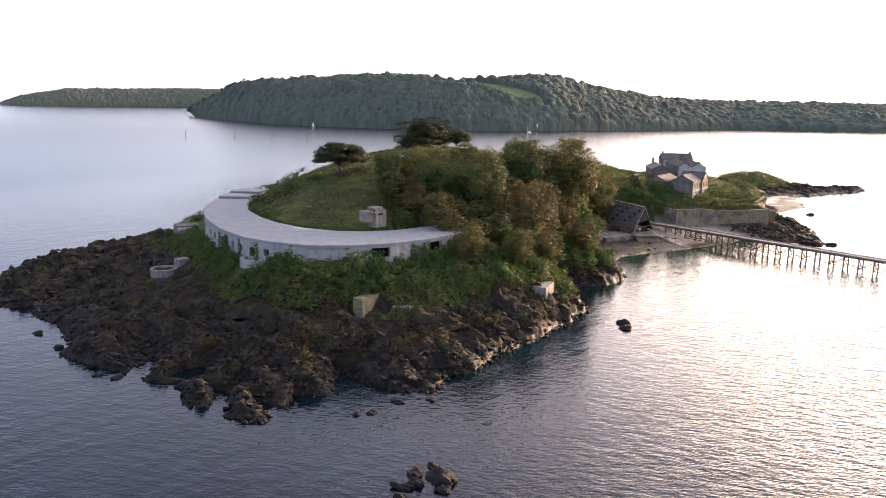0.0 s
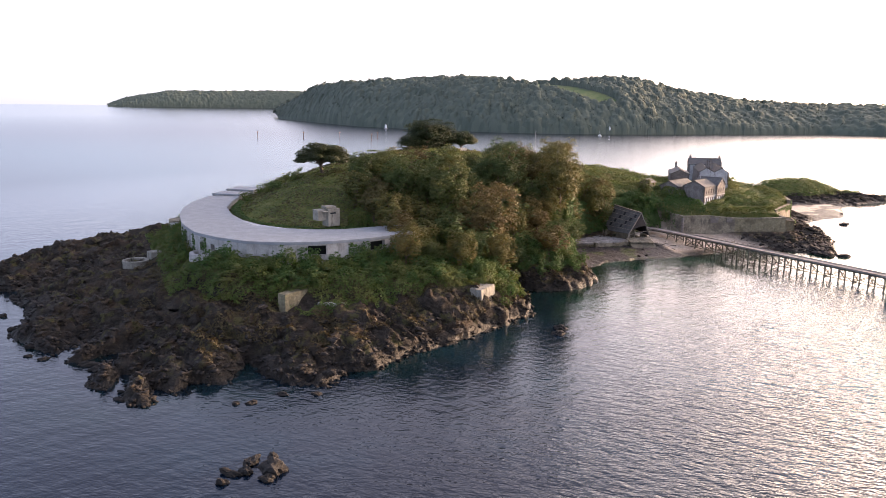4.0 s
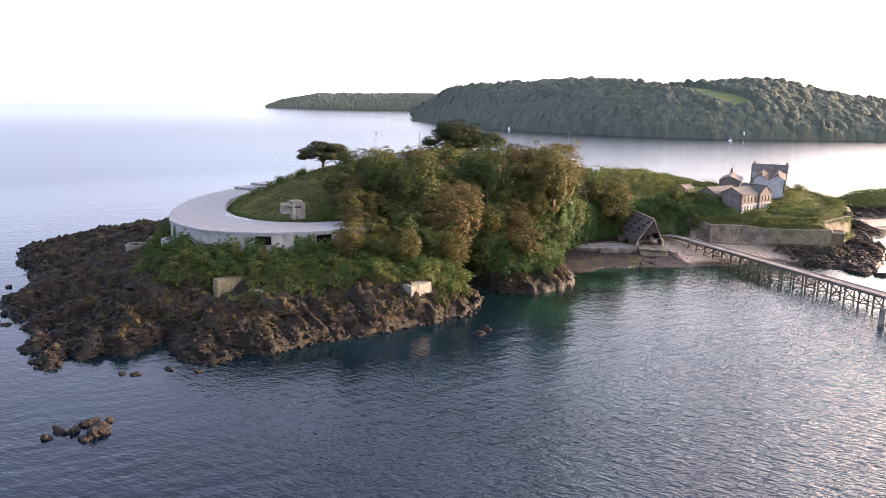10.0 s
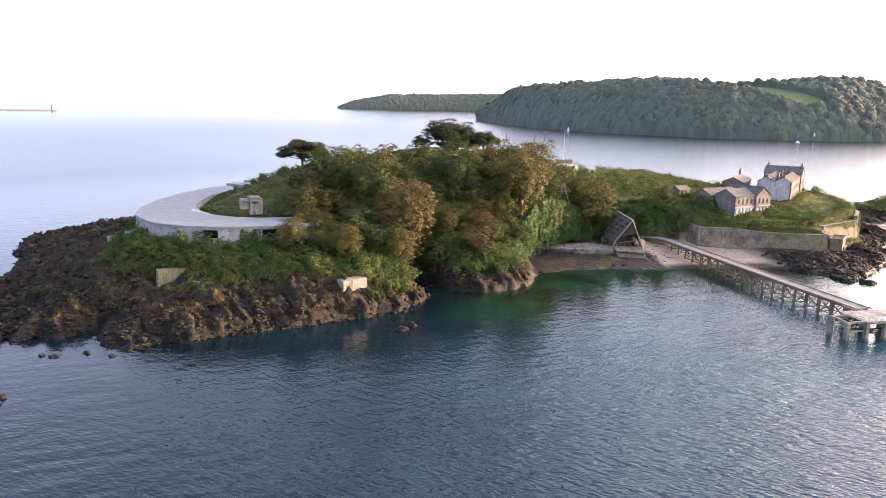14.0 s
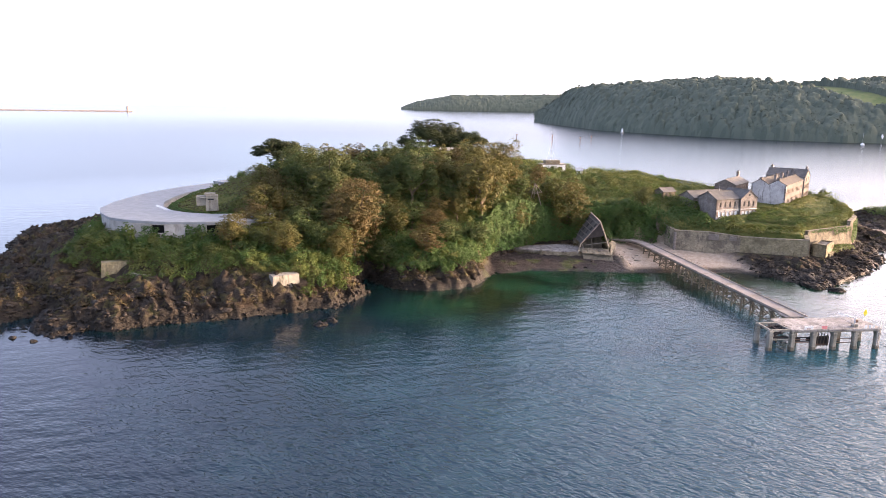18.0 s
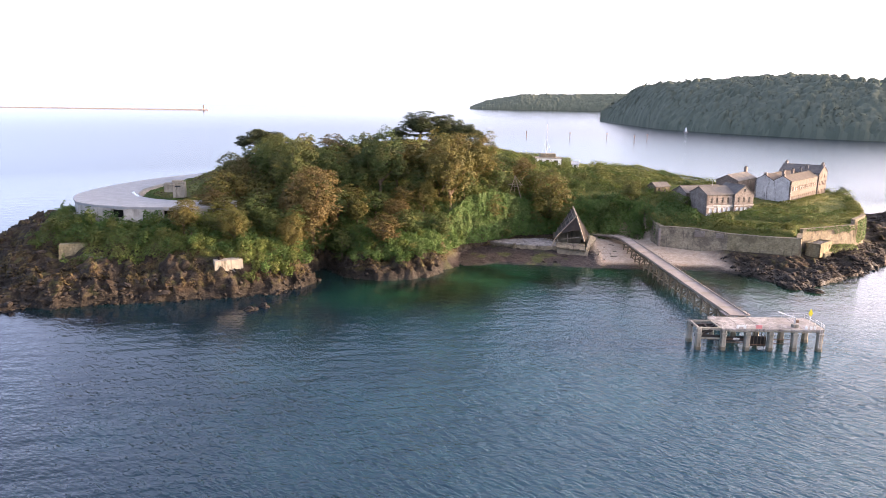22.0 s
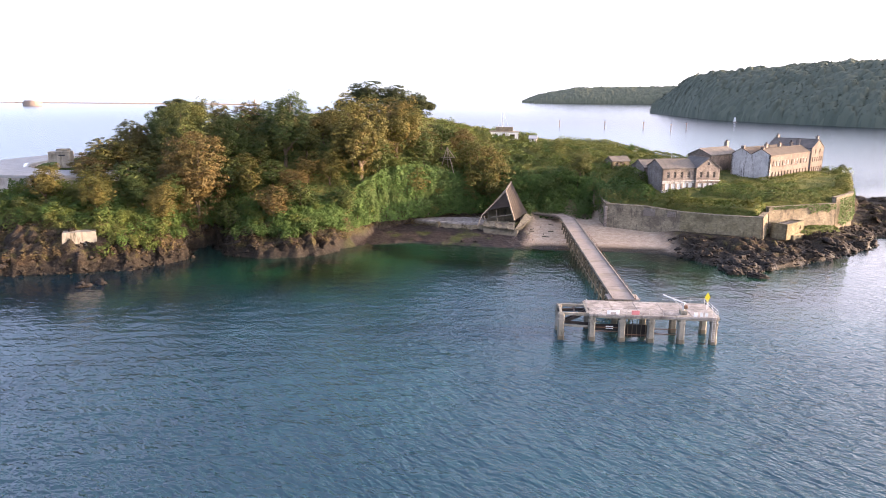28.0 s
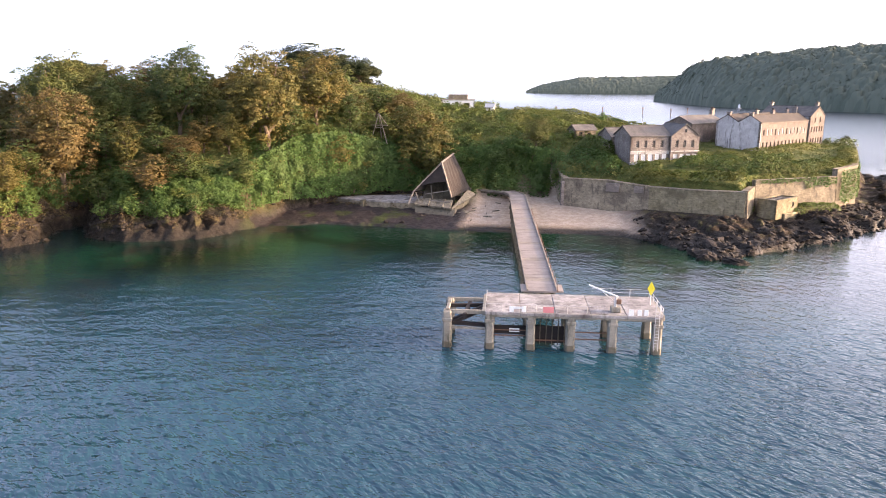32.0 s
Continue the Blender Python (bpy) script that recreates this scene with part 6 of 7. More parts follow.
for a, b, w2 in ((FP + Vector((-0.1, -0.25, 0.15)), RF + Vector((-0.1, -0.25, 0)), 0.34), (FP + Vector((0, -0.2, 0)), LF + Vector((0, -0.2, 0)), 0.28), (LF, Vector((202.6, 187.6, 3.5)), 0.3), (LF + Vector((0.5, 0.4, -0.3)), Vector((205.4, 188.8, 3.7)), 0.22), (FP.lerp(RF, 0.45), FP.lerp(LF, 0.75), 0.2), (FP.lerp(RF, 0.8), Vector((206.3, 191.4, 5.6)), 0.22), (LB, LB + dn * 4, 0.28), (RB, RB + dn * 3.4, 0.28), (FP.lerp(BP, 0.5), FP.lerp(BP, 0.5) + Vector((-0.4, 0, -8)), 0.25), (RF.lerp(RB, 0.5), RF.lerp(RB, 0.5) + dn * 3, 0.25), (Vector((207.0, 189.4, 4.4)), Vector((213.4, 187.6, 4.2)), 0.3), (Vector((208.4, 190.4, 4.4)), Vector((208.0, 190.6, 8.0)), 0.2)):
    Geo().beam(a - bo, b - bo, w2, w2).make("rafter", TIMBER, boat)
Geo().beam(FP + Vector((0, 0, 0.1)) - bo, BP + Vector((0, 0, 0.1)) - bo, 0.45, 0.16).make("ridge_board", TIMBER, boat)
slab([(210.8, 190.2, 13.5), (205.2, 188.7, 7.9), (208.6, 188.6, 8.9), (212.2, 188.8, 9.3)], 0.2, "gable_panel", RUIN_SLATE, boat, bo)
# dark board added to stand for the unlit interior of the boathouse
slab([(204.6, 196.5, 2.6), (213.6, 195.5, 2.6), (213.0, 197.0, 8.4), (205.6, 197.6, 7.4)], 0.15, "interior_shade", WET_TIMBER, boat, bo)
for k in range(7):
    a = FP.lerp(RF, 0.1 + 0.13 * k)
    Geo().box(a + Vector((0.1, -0.3, 0.05)) - bo, (0.22, 0.22, 0.22), None, 0.03).make("purlin_end", TIMBER, boat)
for k in range(5):
    f = 0.12 + 0.18 * k
    Geo().beam(FP.lerp(LF, f) + Vector((-0.12, -0.3, 0.12)) - bo, BP.lerp(LB, f) + Vector((-0.12, 0.3, 0.12)) - bo, 0.16, 0.14).make("purlin", TIMBER, boat)
for k in range(9):
    f, e = 0.08 + 0.1 * (k % 9), 0.15 + 0.17 * (k * 5 % 4)
    a = FP.lerp(BP, f).lerp(LF.lerp(LB, f), e)
    b = FP.lerp(BP, f + 0.07).lerp(LF.lerp(LB, f + 0.07), e)
    c = FP.lerp(BP, f + 0.07).lerp(LF.lerp(LB, f + 0.07), e + 0.13)
    d = FP.lerp(BP, f).lerp(LF.lerp(LB, f), e + 0.13)
    lift_off = Vector((-0.05, 0, 0.04))
    slab([p + lift_off for p in (a, b, c, d)], 0.03, "bared_patch", RUIN_SLATE, boat, bo)
wall_grid(Geo(), pose(204.6 - bo.x, 203 - bo.y, 0, 0, 0, 3), 12.5, 4.2, 0.4).make("back_wall", RUBBLE, boat)
for k in range(5):
    slab([(204.2 + 1.9 * k, 187.6 - 0.45 * k, 3.7 - 0.12 * k), (206.0 + 1.9 * k, 187.2 - 0.45 * k, 3.5 - 0.1 * k + 0.3 * (k % 2)), (206.2 + 1.9 * k, 190.2 - 0.3 * k, 4.7 + 0.2 * (k % 2)), (204.4 + 1.9 * k, 190.6 - 0.3 * k, 4.6)], 0.45, "fallen_slab", RUBBLE, boat, bo)
slab([(213.9, 186.6, 3.0), (214.6, 186.9, 3.1), (219.0, 196.6, 5.2), (216.8, 196.2, 6.4)], 0.5, "ramp_wall", RUBBLE, boat, bo)
slab([(214.0, 186.4, 2.9), (216.9, 196.0, 6.2), (217.2, 197.2, 3.0), (214.6, 185.9, 1.2)][::-1], 0.4, "ramp_side", RUBBLE, boat, bo)
slab([(204.6, 185.4, 0.9), (214.4, 183.4, 0.7), (214.6, 186.6, 2.7), (204.4, 188.2, 3.0)], 1.1, "slip_base", WET_TIMBER, boat, bo)
for k in range(7):
    x, y = 204.6 + 1.5 * k, 186.6 - 0.3 * k
    Geo().beam(Vector((x, y, 1.2)) - bo, Vector((x + 0.3, y + 2.2, 3.2)) - bo, 0.35, 0.35).make("slip_timber", WET_TIMBER, boat)
rq = np.random.default_rng(5)
for k in range(16):
    x, y = rq.uniform(203, 226), rq.uniform(181, 199)
    b = thing("driftwood", x, y, height(x, y) + 0.1, rq.uniform(0, 180), "weathered driftwood plank lying on the beach", "driftwood", "beach driftwood")
    Geo().box((0, 0, 0.1), (rq.uniform(0.8, 2.6), rq.uniform(0.2, 0.4), 0.2), None, 0.04).make("plank", WET_TIMBER, b)

# ---- jetty ----
DECK = 4.85
jet = thing("jetty", 229.6, 200, 0.0, 0, "long weathered jetty with plank deck on cross-braced timber trestles", "jetty")
jo = Vector((229.6, 200, 0))
CL = [(218.5, 209.6), (224.0, 207.4), (227.6, 204.4), (229.4, 200.0), (229.95, 194.0), (236.5, 107.5)]
W2 = 2.15
NP = 60
for k in range(NP):
    a, b = path_at(CL, k / NP), path_at(CL, (k + 1) / NP)
    d = (b - a).normalized()
    n2 = Vector((-d.y, d.x))
    na = n2 * (W2 + 0.25 * (k > NP - 3) * 3)
    gap = d * 0.05
    z = DECK + 0.03 * math.sin(k * 2.1) * (k % 3 == 0)
    P = [a - na, b - na - gap, b + na - gap, a + na]
    Geo().prism([(p.x - jo.x, p.y - jo.y) for p in P], z - 0.25, z).make("deck_panel", PLANKING if k % 7 else TIMBER, jet)
for sgn in (-1, 1):
    for k in range(20):
        a, b = path_at(CL, k / 20), path_at(CL, (k + 1) / 20)
        n2 = Vector((-(b - a).y, (b - a).x)).normalized() * sgn * (W2 - 0.12)
        Geo().beam((a.x + n2.x - jo.x, a.y + n2.y - jo.y, DECK + 0.12), (b.x + n2.x - jo.x, b.y + n2.y - jo.y, DECK + 0.12), 0.22, 0.22).make("kerb", TIMBER, jet)
        Geo().beam((a.x + n2.x * 0.8 - jo.x, a.y + n2.y * 0.8 - jo.y, DECK - 0.5), (b.x + n2.x * 0.8 - jo.x, b.y + n2.y * 0.8 - jo.y, DECK - 0.5), 0.28, 0.5).make("girder", WET_TIMBER, jet)
a0, b0 = Vector((229.95, 194.0)), Vector((236.3, 110.5))
NBENT = 19
prev = None
for k in range(NBENT):
    c = a0.lerp(b0, k / (NBENT - 1))
    d = (b0 - a0).normalized()
    n2 = Vector((-d.y, d.x))
    bed = min(height(c.x, c.y), 0) - 1.2 if height(c.x, c.y) < 0.3 else height(c.x, c.y) - 0.4
    A, B = c + n2 * 1.75 - jo.xy, c - n2 * 1.75 - jo.xy
    lowz = max(bed + 1.2, 0.7)
    for p, o2 in ((A, n2), (B, -n2)):
        q2 = p + o2 * 0.35
        Geo().beam((q2.x, q2.y, bed), (p.x, p.y, DECK - 0.75), 0.36, 0.36).make("timber_post", WET_TIMBER, jet)
    Geo().beam((A.x + n2.x * 0.5, A.y + n2.y * 0.5, DECK - 0.9), (B.x - n2.x * 0.5, B.y - n2.y * 0.5, DECK - 0.9), 0.34, 0.36).make("crosshead", WET_TIMBER, jet)
    if lowz < 3:
        Geo().beam((A.x, A.y, lowz), (B.x, B.y, lowz), 0.22, 0.24).make("waling", WET_TIMBER, jet)
        Geo().beam((A.x, A.y, lowz), (B.x, B.y, DECK - 1.0), 0.16, 0.22).make("brace", WET_TIMBER, jet)
        Geo().beam((B.x, B.y, lowz), (A.x, A.y, DECK - 1.0), 0.16, 0.22).make("brace", WET_TIMBER, jet)
    if prev and k > 2:
        for P, Q2 in ((prev[0], A), (prev[1], B)):
            if k % 2:
                Geo().beam((P.x, P.y, 1.0), (Q2.x, Q2.y, DECK - 1.0), 0.14, 0.2).make("long_brace", WET_TIMBER, jet)
            else:
                Geo().beam((P.x, P.y, DECK - 1.0), (Q2.x, Q2.y, 1.0), 0.14, 0.2).make("long_brace", WET_TIMBER, jet)
            Geo().beam((P.x, P.y, 1.2), (Q2.x, Q2.y, 1.2), 0.14, 0.2).make("long_waling", WET_TIMBER, jet)
    prev = (A, B)
rl = [path_at(CL, 0.42 + 0.58 * k / 16) for k in range(17)]
for k, c in enumerate(rl):
    d = (b0 - a0).normalized()
    p = c - Vector((-d.y, d.x)) * -1 * (W2 - 0.1) - jo.xy
    Geo().rod((p.x, p.y, DECK), (p.x, p.y, DECK + 1.05), 0.035, None, 6).make("rail_post", RUST, jet)
    if k:
        for z in (0.55, 1.03):
            Geo().rod((last.x, last.y, DECK + z), (p.x, p.y, DECK + z), 0.02, None, 5).make("rail", RUST, jet)
    last = p

# ---- pier head ----
pier = thing("pier_head", 240, 97, 0, 3, "concrete T-shaped pier head on thick stained columns", "pier")
for k in range(5):
    Geo().box((-8.3 + 4.32 * k, 4.95, DECK - 0.2 - 0.03 * (k % 2)), (4.28, 8.8, 0.4), None, 0.06).make("deck_slab", QUAY, pier)
Geo().box((0.3, 0.92, DECK - 0.36), (21.6, 0.5, 0.68), None, 0.06).make("front_beam", PIER_CONCRETE, pier)
Geo().box((0.3, 9.2, DECK - 0.36), (21.6, 0.5, 0.68), None, 0.06).make("back_beam", PIER_CONCRETE, pier)
Geo().box((11.2, 4.95, DECK - 0.36), (0.5, 7.6, 0.68), None, 0.06).make("side_beam", PIER_CONCRETE, pier)
Geo().box((-10.6, 4.95, DECK - 0.36), (0.5, 7.6, 0.68), None, 0.06).make("side_beam", PIER_CONCRETE, pier)
for k in range(4):
    Geo().box((-6 + 4.3 * k, 4.95, DECK - 0.62), (0.5, 7.8, 0.45)).make("cross_beam", PIER_CONCRETE, pier)
for x, y in ((-15.2, 1.2), (-9.9, 1.2), (-4.8, 1.2), (0.1, 1.2), (5.2, 1.2), (10.6, 1.2), (-9.9, 8), (-5.0, 8), (0.1, 8), (5.2, 7), (10.5, 7), (-15.2, 6.5)):
    pile = Geo().box((x, y, 0.95), (1.12, 1.12, 7.7), None, 0.22).make("support_column", PIER_CONCRETE, pier)
    Geo().box((x, y, -0.3), (1.2, 1.2, 2.5), None, 0.22).make("weed_band", WET_TIMBER, pile, "dark weed-covered foot of the column")
    Geo().box((x, y, 3.6), (1.24, 1.24, 0.5), None, 0.1).make("column_cap", PIER_CONCRETE, pile)
for a, b, s in (((-15.6, 1.2, 4.6), (-10.5, 1.2, 4.6), 0.4), ((-15.4, 6.5, 4.6), (-10, 6.5, 4.6), 0.4), ((-15.2, 1.0, 4.6), (-15.2, 6.6, 4.6), 0.4), ((-15.2, 1.3, 2.5), (-10, 1.3, 2.4), 0.25)):
    Geo().beam(a, b, s, s * 1.2).make("frame_beam", PIER_CONCRETE, pier)
for a, b in (((-15.4, 1.5, 2.6), (-10.2, 3.0, 4.7)), ((-15.4, 2.6, 2.6), (-10.2, 4.1, 4.7)), ((-14.8, 1.9, 2.9), (-10.4, 1.9, 2.7)), ((-15.6, 4.5, 4.3), (-10.3, 5.0, 4.4)), ((-13, 0.3, 4.3), (-12.6, 6.2, 4.3)), ((-15.4, 2.0, 2.9), (-10.4, 2.2, 2.6))):
    Geo().beam(a, b, 0.4, 0.45).make("gangway_beam", RUIN_SLATE, pier, "dark rusted fallen gangway beam")
for a, b in (((-9.6, 1.7, 2.2), (-5, 1.7, 2.2)), ((-9.6, 1.7, 1.5), (-5, 1.7, 1.5)), ((-4.6, 1.7, 1.0), (0, 1.7, 1.0)), ((0.4, 1.4, 2.3), (5, 1.4, 2.3)), ((0.4, 1.4, 1.4), (5, 1.4, 1.4))):
    Geo().beam(a, b, 0.1, 0.14).make("tie_rail", RUST, pier)
Geo().box((-7.3, 1.9, 2.2), (4.4, 0.2, 1.1)).make("fender_board", RUIN_SLATE, pier)
Geo().box((-6.8, 1.76, 2.2), (1.3, 0.06, 0.5), None, 0.02).make("name_plate", WHITE, pier)
# near-black panel that puts in the shade under the deck
Geo().box((-2.4, 2.6, 1.5), (4.6, 0.25, 2.2)).make("shade_screen", RUIN_SLATE, pier)
for k in range(6):
    Geo().box((-4.3 + 0.76 * k, 2.4, 1.9), (0.12, 0.12, 3.4)).make("landing_post", WET_TIMBER, pier)
for x, w2, mat, nm in ((-7.2, 0.55, WHITE, "notice_board"), (-5.7, 0.55, WHITE, "notice_board"), (7.3, 0.6, WHITE, "notice_board"), (8.3, 0.5, WHITE, "notice_board"), (9.1, 0.5, WHITE, "notice_board"), (-2.7, 1.3, RED, "red_notice")):
    Geo().box((x, 0.72, DECK + 0.42), (w2, 0.06, 0.75), None, 0.01).make(nm, mat, pier)
    Geo().box((x, 0.78, DECK + 0.3), (0.08, 0.08, 0.8)).make("notice_stand", STEEL, pier)
Geo().box((-6.45, 0.70, DECK + 0.6), (1.0, 0.05, 0.28)).make("notice_board", WHITE, pier)
fr = [(-10.4, 0.85), (-8.4, 0.85), (-4.2, 0.85), (-0.4, 0.85), (2, 0.85), (4.2, 0.85)]
for (x0, y0), (x1, y1) in zip(fr, fr[1:]):
    Geo().rod((x0, y0, DECK), (x0, y0, DECK + 1.0), 0.035, None, 5).make("rail_post", STEEL, pier)
    Geo().rod((x0, y0, DECK + 0.98), (x1, y1, DECK + 0.98), 0.025, None, 5).make("rail", STEEL, pier)
bx = [(11.1, 0.9), (11.1, 2), (11.1, 4.4), (11.1, 6.8), (11.0, 9.0), (8.5, 9.1), (6, 9.1), (3.5, 9.1)]
for (x0, y0), (x1, y1) in zip(bx, bx[1:]):
    Geo().rod((x0, y0, DECK), (x0, y0, DECK + 1.05), 0.04, None, 5).make("rail_post", STEEL, pier)
    for z in (0.55, 1.03):
        Geo().rod((x0, y0, DECK + z), (x1, y1, DECK + z), 0.028, None, 5).make("rail", STEEL, pier)
for y0 in (5.2, 6.8):
    Geo().rod((-10.4, y0, DECK), (-10.4, y0, DECK + 1.05), 0.04, None, 5).make("rail_post", STEEL, pier)
Geo().rod((-10.4, 5.2, DECK + 1.03), (-10.4, 6.8, DECK + 1.03), 0.03, None, 5).make("rail", STEEL, pier)
for dx in (-0.25, 0.25):
    Geo().rod((10.4 + dx, 0.45, 0.5), (10.4 + dx, 0.45, DECK + 1.7), 0.04, None, 5).make("ladder_stile", STEEL, pier)
for k in range(14):
    Geo().rod((10.15, 0.45, 0.7 + 0.4 * k), (10.65, 0.45, 0.7 + 0.4 * k), 0.025, None, 4).make("ladder_rung", STEEL, pier)
dav = thing("davit_crane", 245.5, 99.6, DECK, 3, "small steel davit crane with white jib on the pier head", "crane")
Geo().box((0, 0, 0.35), (1.2, 1.1, 0.7), None, 0.08).make("base", PIER_CONCRETE, dav)
Geo().rod((0, 0, 0.6), (0, 0, 2.0), 0.2, 0.16, 8).make("column", STEEL, dav)
Geo().box((0.35, 0, 1.3), (0.6, 0.5, 0.6), None, 0.06).make("winch", RUST, dav)
Geo().beam((0.3, 0, 1.9), (-3.2, 1.6, 2.9), 0.12, 0.16).make("jib", WHITE, dav)
Geo().rod((0.2, 0, 1.0), (-1.6, 0.8, 2.3), 0.05, None, 5).make("stay", STEEL, dav)
sign = thing("warning_sign", 250.2, 103.2, DECK, 0, "yellow diamond warning board on a white post", "sign")
Geo().rod((0, 0, 0), (0, 0, 1.9), 0.06, None, 6).make("post", WHITE, sign)
Geo().add([(0, -0.05, 1.2), (0.48, -0.05, 2.15), (0, -0.05, 3.1), (-0.48, -0.05, 2.15), (0, 0.05, 1.2), (0.48, 0.05, 2.15), (0, 0.05, 3.1), (-0.48, 0.05, 2.15)], [[0, 1, 2, 3], [7, 6, 5, 4], [0, 4, 5, 1], [1, 5, 6, 2], [2, 6, 7, 3], [3, 7, 4, 0]]).make("board", YELLOW, sign)

# ---- rocks ----
def rock_mesh(seed, sub=3):
    bm = bmesh.new()
    bmesh.ops.create_icosphere(bm, subdivisions=sub, radius=1)
    for v in bm.verts:
        p = v.co.copy()
        k = 1 + 0.55 * (noise.noise(p * 0.9 + Vector((seed * 7.1, 0, 0))) + 0.5 * noise.noise(p * 2.1 + Vector((0, seed * 3.3, 0))) + 0.28 * noise.noise(p * 4.7 + Vector((0, 0, seed))))
        v.co = Vector((p.x * k, p.y * k * 0.75, p.z * k * 0.62))
    me = bpy.data.meshes.new("boulder")
    bm.to_mesh(me)
    bm.free()
    me.materials.append(ROCK)
    return me


ROCKS = [rock_mesh(k) for k in range(7)]


def boulder(x, y, z, s, q, label="dark wet boulder on the shore", group="shore boulders", tilt=25):
    ob = new("boulder", ROCKS[int(q.integers(0, 7))])
    ob.matrix_world = pose(x, y, z, q.uniform(-tilt, tilt), q.uniform(-tilt, tilt), q.uniform(0, 360)) @ Matrix.Diagonal((s * q.uniform(0.8, 1.5), s * q.uniform(0.8, 1.2), s * q.uniform(0.7, 1.2), 1))
    return tagged(ob, label, "rock", group)


rq = np.random.default_rng(77)
n = 0
while n < 130:
    x, y = rq.uniform(-8, 330), rq.uniform(105, 280)
    z, t, bd, s = (float(v[0]) for v in ground_at(np.array([x]), np.array([y])))
    if not (-1.0 < s < 14) or t > 0.3 or (y > 215 and x > 20) or (215 < x < 257 and y > 168) or (170 < x < 216 and rq.uniform() < 0.75):
        continue
    boulder(x, y, max(z, -0.2) + 0.1, rq.uniform(0.35, 1.2), rq)
    n += 1
for x, y, s in ((122.3, 116.3, 1.9), (44.5, 83.6, 1.5), (47.6, 83.8, 1.1), (46.8, 80.5, 2.0), (43.0, 81.2, 1.3), (41.0, 81.0, 1.1), (39.5, 79.2, 1.0), (45.5, 77.5, 1.2), (48.6, 105.2, 0.9), (46.0, 106.0, 0.7), (54.5, 107, 0.8), (60.5, 104.5, 0.9), (125, 119.2, 1.6), (270, 158, 2.4), (268, 153, 2.6), (273, 149.5, 2.2), (266.8, 157, 1.8), (343, 200, 2.0), (346, 201, 1.4), (296, 172, 1.6), (318, 196, 1.8), (3, 183, 1.0), (6, 170, 1.2), (14, 145, 0.9), (11, 148, 0.7), (24, 134, 1.4), (22, 138, 1.6), (364, 233, 1.5), (372, 222, 1.2)):
    boulder(x, y, 0.05, s, rq, "lone dark rock breaking the water surface", "offshore rocks", 12)

# broken rock strewn over the foreshore, too small and many to count
q = np.random.default_rng(87)
n = 90000
x, y = q.uniform(-10, 330, n), q.uniform(104, 262, n)
z, t, bd, sh = ground_at(x, y)
near = (sh > -0.8) & (sh < 12) & (t < 0.35) & (z < 6) & ((x < 150) | (x > 258)) & ~((x > 214) & (x < 258) & (y > 168)) & ((y < 216) | (x < 40)) & (q.uniform(0, 1, n) < np.where(sh < 4, 0.5, 0.2))
x, y, z = x[near][:4200], y[near][:4200], z[near][:4200]
m = len(x)
cube = np.array([(i, j, k) for k in (-1, 1) for j in (-1, 1) for i in (-1, 1)], dtype=float)
size = q.uniform(0.12, 0.48, (m, 1, 1)) * q.uniform(0.5, 1.25, (m, 1, 3)) * np.array([1.5, 0.9, 0.55])
W = (cube[None] + q.normal(0, 0.28, (m, 8, 3))) * size
a, e = q.uniform(0, 6.28, m)[:, None], q.uniform(-0.5, 0.5, m)[:, None]
wx, wz = W[..., 0] * np.cos(e) - W[..., 2] * np.sin(e), W[..., 0] * np.sin(e) + W[..., 2] * np.cos(e)
W = np.stack([wx * np.cos(a) - W[..., 1] * np.sin(a), wx * np.sin(a) + W[..., 1] * np.cos(a), wz], -1)
W = W + np.stack([x, y, np.maximum(z, -0.1) + 0.12], -1)[:, None]
F = np.array([[0, 2, 3, 1], [4, 5, 7, 6], [0, 1, 5, 4], [2, 6, 7, 3], [0, 4, 6, 2], [1, 3, 7, 5]])
F = (F[None] + (np.arange(m) * 8)[:, None, None]).reshape(-1, 4)
tagged(link_mesh("foreshore_rubble", W.reshape(-1, 3), F, ROCK), "broken dark angular rock strewn along the tide line", "rubble", kind="stuff")

# ---- marks at sea ----
for x, y in ((252, 1100), (318, 1080), (373, 1070), (432, 1060), (400, 1000)):
    b = thing("channel_beacon", x, y, -0.5, 0, "slim dark channel marker post standing in the sea", "beacon", "channel markers")
    Geo().rod((0, 0, 0), (0, 0, 8.5), 0.45, 0.4, 8).make("post", RUST, b)
    Geo().box((0, 0, 9.2), (2.0, 2.0, 1.8), None, 0.2).make("topmark", RUST, b)
b = thing("lighthouse_beacon", 600, 1455, 0.5, 0, "white tapered beacon tower off the headland", "beacon")
Geo().rod((0, 0, 0), (0, 0, 7.5), 2.4, 1.9, 14).make("tower", WHITE, b)
Geo().rod((0, 0, 7.5), (0, 0, 9.5), 1.2, 1.0, 12).make("lantern", WHITE, b)
Geo().rod((0, 0, -1), (0, 0, 1.2), 5, 4.6, 14).make("base", FAR_STONE, b)
b = thing("lighthouse_beacon", 950, 1132, 0.5, 0, "white tapered beacon tower off the headland", "beacon")
Geo().rod((0, 0, 0), (0, 0, 12), 2.4, 1.8, 14).make("tower", WHITE, b)
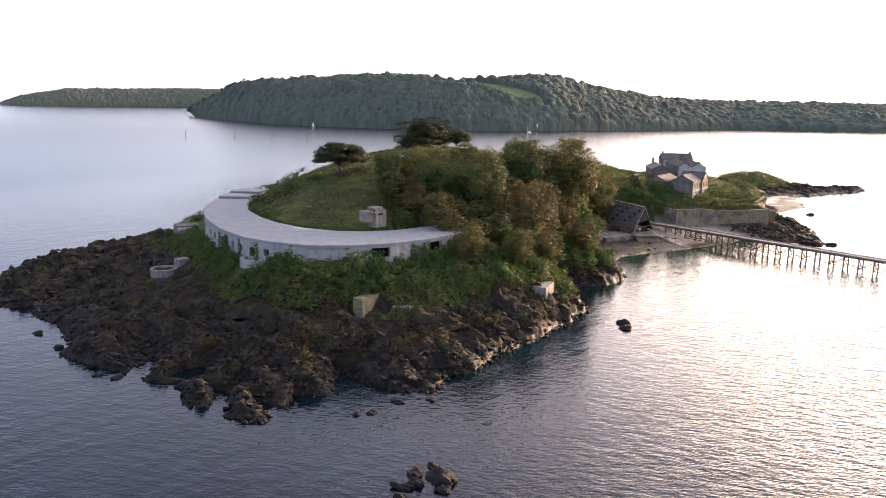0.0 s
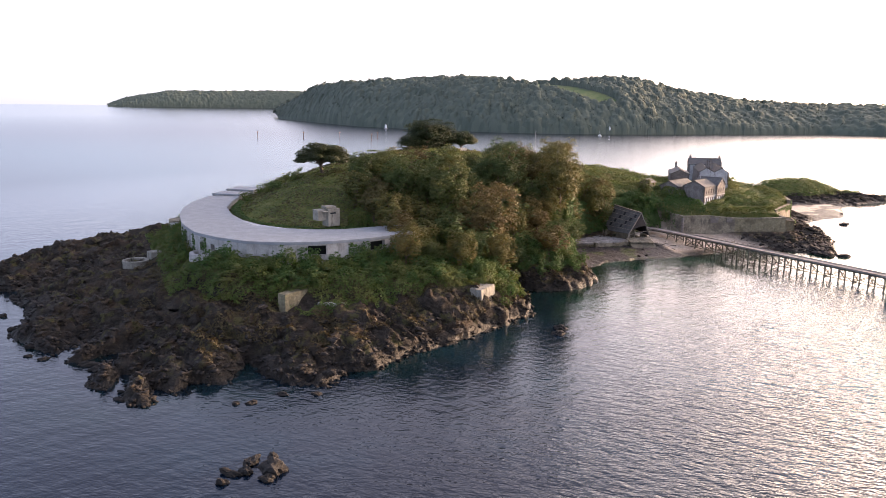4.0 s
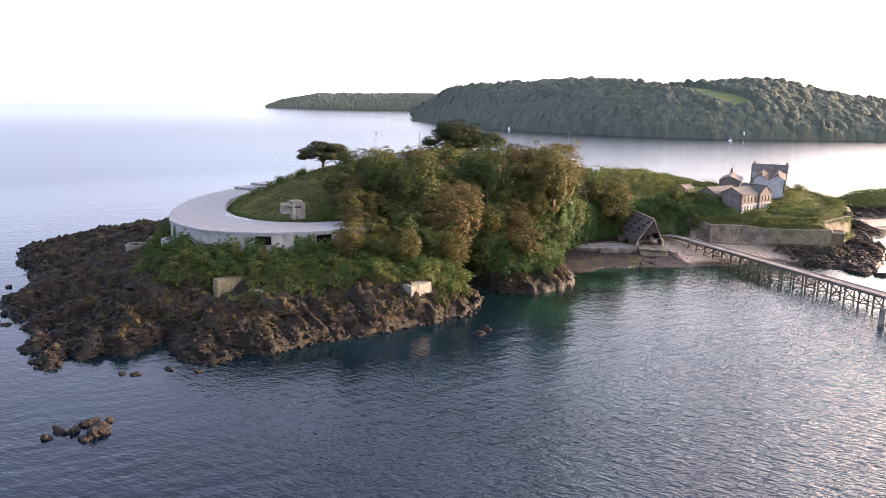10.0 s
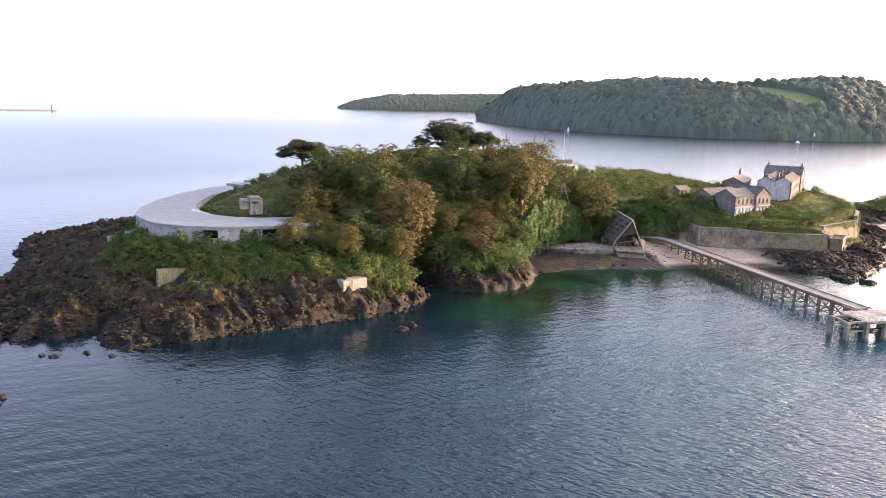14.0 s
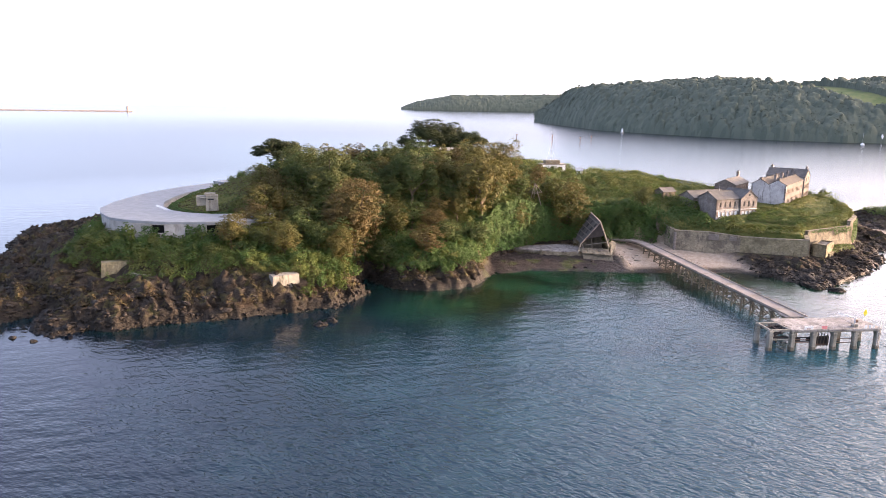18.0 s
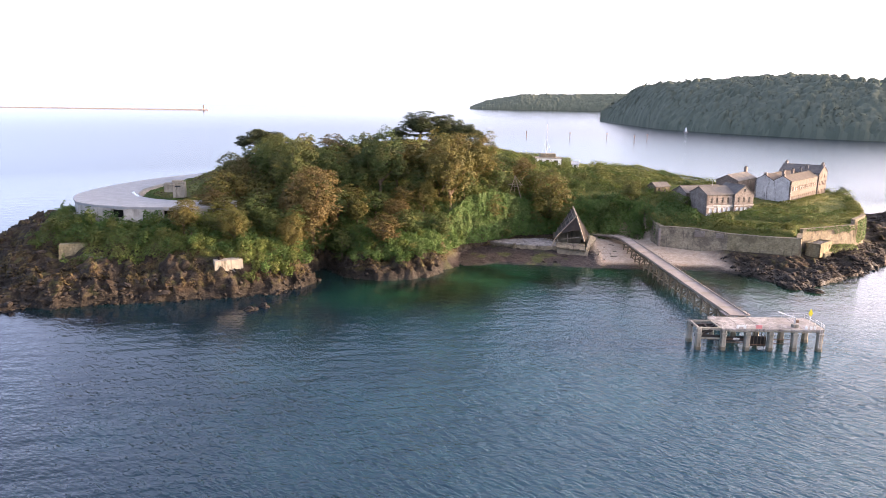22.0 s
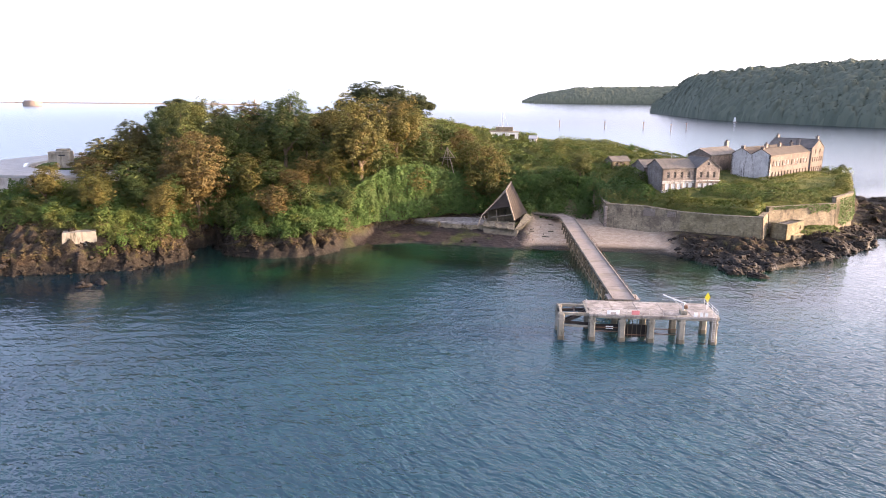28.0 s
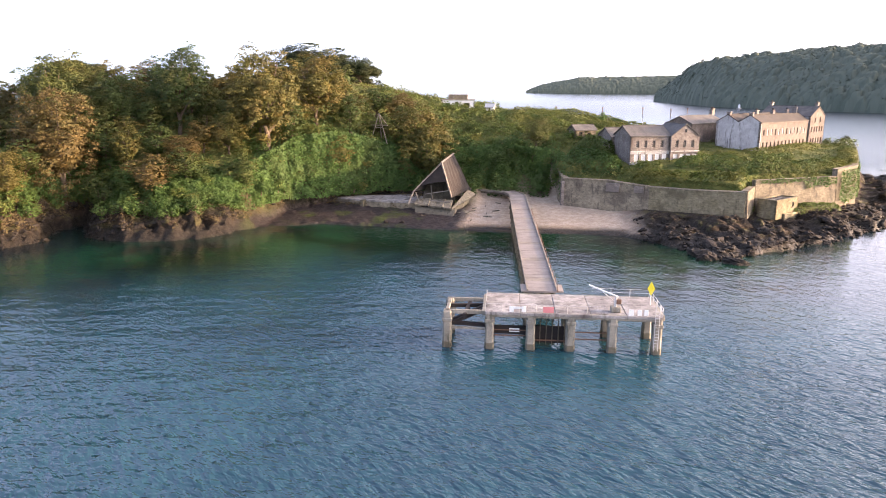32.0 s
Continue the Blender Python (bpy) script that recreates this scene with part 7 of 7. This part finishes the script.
Geo().rod((0, 0, 12), (0, 0, 15), 1.2, 1.0, 12).make("lantern", WHITE, b)
bw = thing("breakwater", -1500, 2800, float(sea_level(3000)) - 1, along(-2600, 2620, -986, 3051), "long low stone breakwater on the horizon", "breakwater")
Geo().prism([(-1300, -9), (560, -9), (565, 9), (-1300, 9)], -3, 5.5, [(-1300, -5), (555, -5), (558, 5), (-1300, 5)]).make("mole", FAR_STONE, bw)
Geo().rod((540, 0, 4), (540, 0, 24), 4, 3, 10).make("light_tower", FAR_STONE, bw)
ft = thing("sea_fort", -1475, 2230, float(sea_level(2680)) - 1, 0, "round granite sea fort beside the breakwater", "fort")
Geo().tube([[Vector((r2 * math.cos(2 * math.pi * i / 24) * 1.35, r2 * math.sin(2 * math.pi * i / 24), z2)) for i in range(24)] for r2, z2 in ((24, -2), (23, 14), (20, 14.2), (19, 18))]).make("drum", FAR_STONE, ft)
for x, y, s in ((870, 1060, 1.6), (1081, 757, 0.9), (1150, 700, 0.8), (1210, 640, 0.8)):
    b = thing("moored_boat", x, y, 0, rq.uniform(0, 180), "small moored boat on the calm water", "boat", "moored boats")
    Geo().tube([[Vector((-4 * s, 0, 0.9 * s)), Vector((-3.6 * s, 1.2 * s, 1.0 * s)), Vector((3 * s, 1.2 * s, 1.0 * s)), Vector((4.4 * s, 0, 1.3 * s)), Vector((3 * s, -1.2 * s, 1.0 * s)), Vector((-3.6 * s, -1.2 * s, 1.0 * s))][::-1], [Vector((-3.6 * s, 0, -0.4)), Vector((-3 * s, 0.9 * s, -0.4)), Vector((2.5 * s, 0.9 * s, -0.4)), Vector((3.6 * s, 0, -0.4)), Vector((2.5 * s, -0.9 * s, -0.4)), Vector((-3 * s, -0.9 * s, -0.4))][::-1]]).make("hull", WHITE, b)
    Geo().box((-0.6 * s, 0, 1.6 * s), (2.6 * s, 1.7 * s, 1.2 * s), None, 0.2).make("cabin", WHITE, b)
    if s > 1.2:
        Geo().rod((0.6, 0, 1.5), (0.6, 0, 20), 0.15, 0.1, 6).make("mast", STEEL, b)
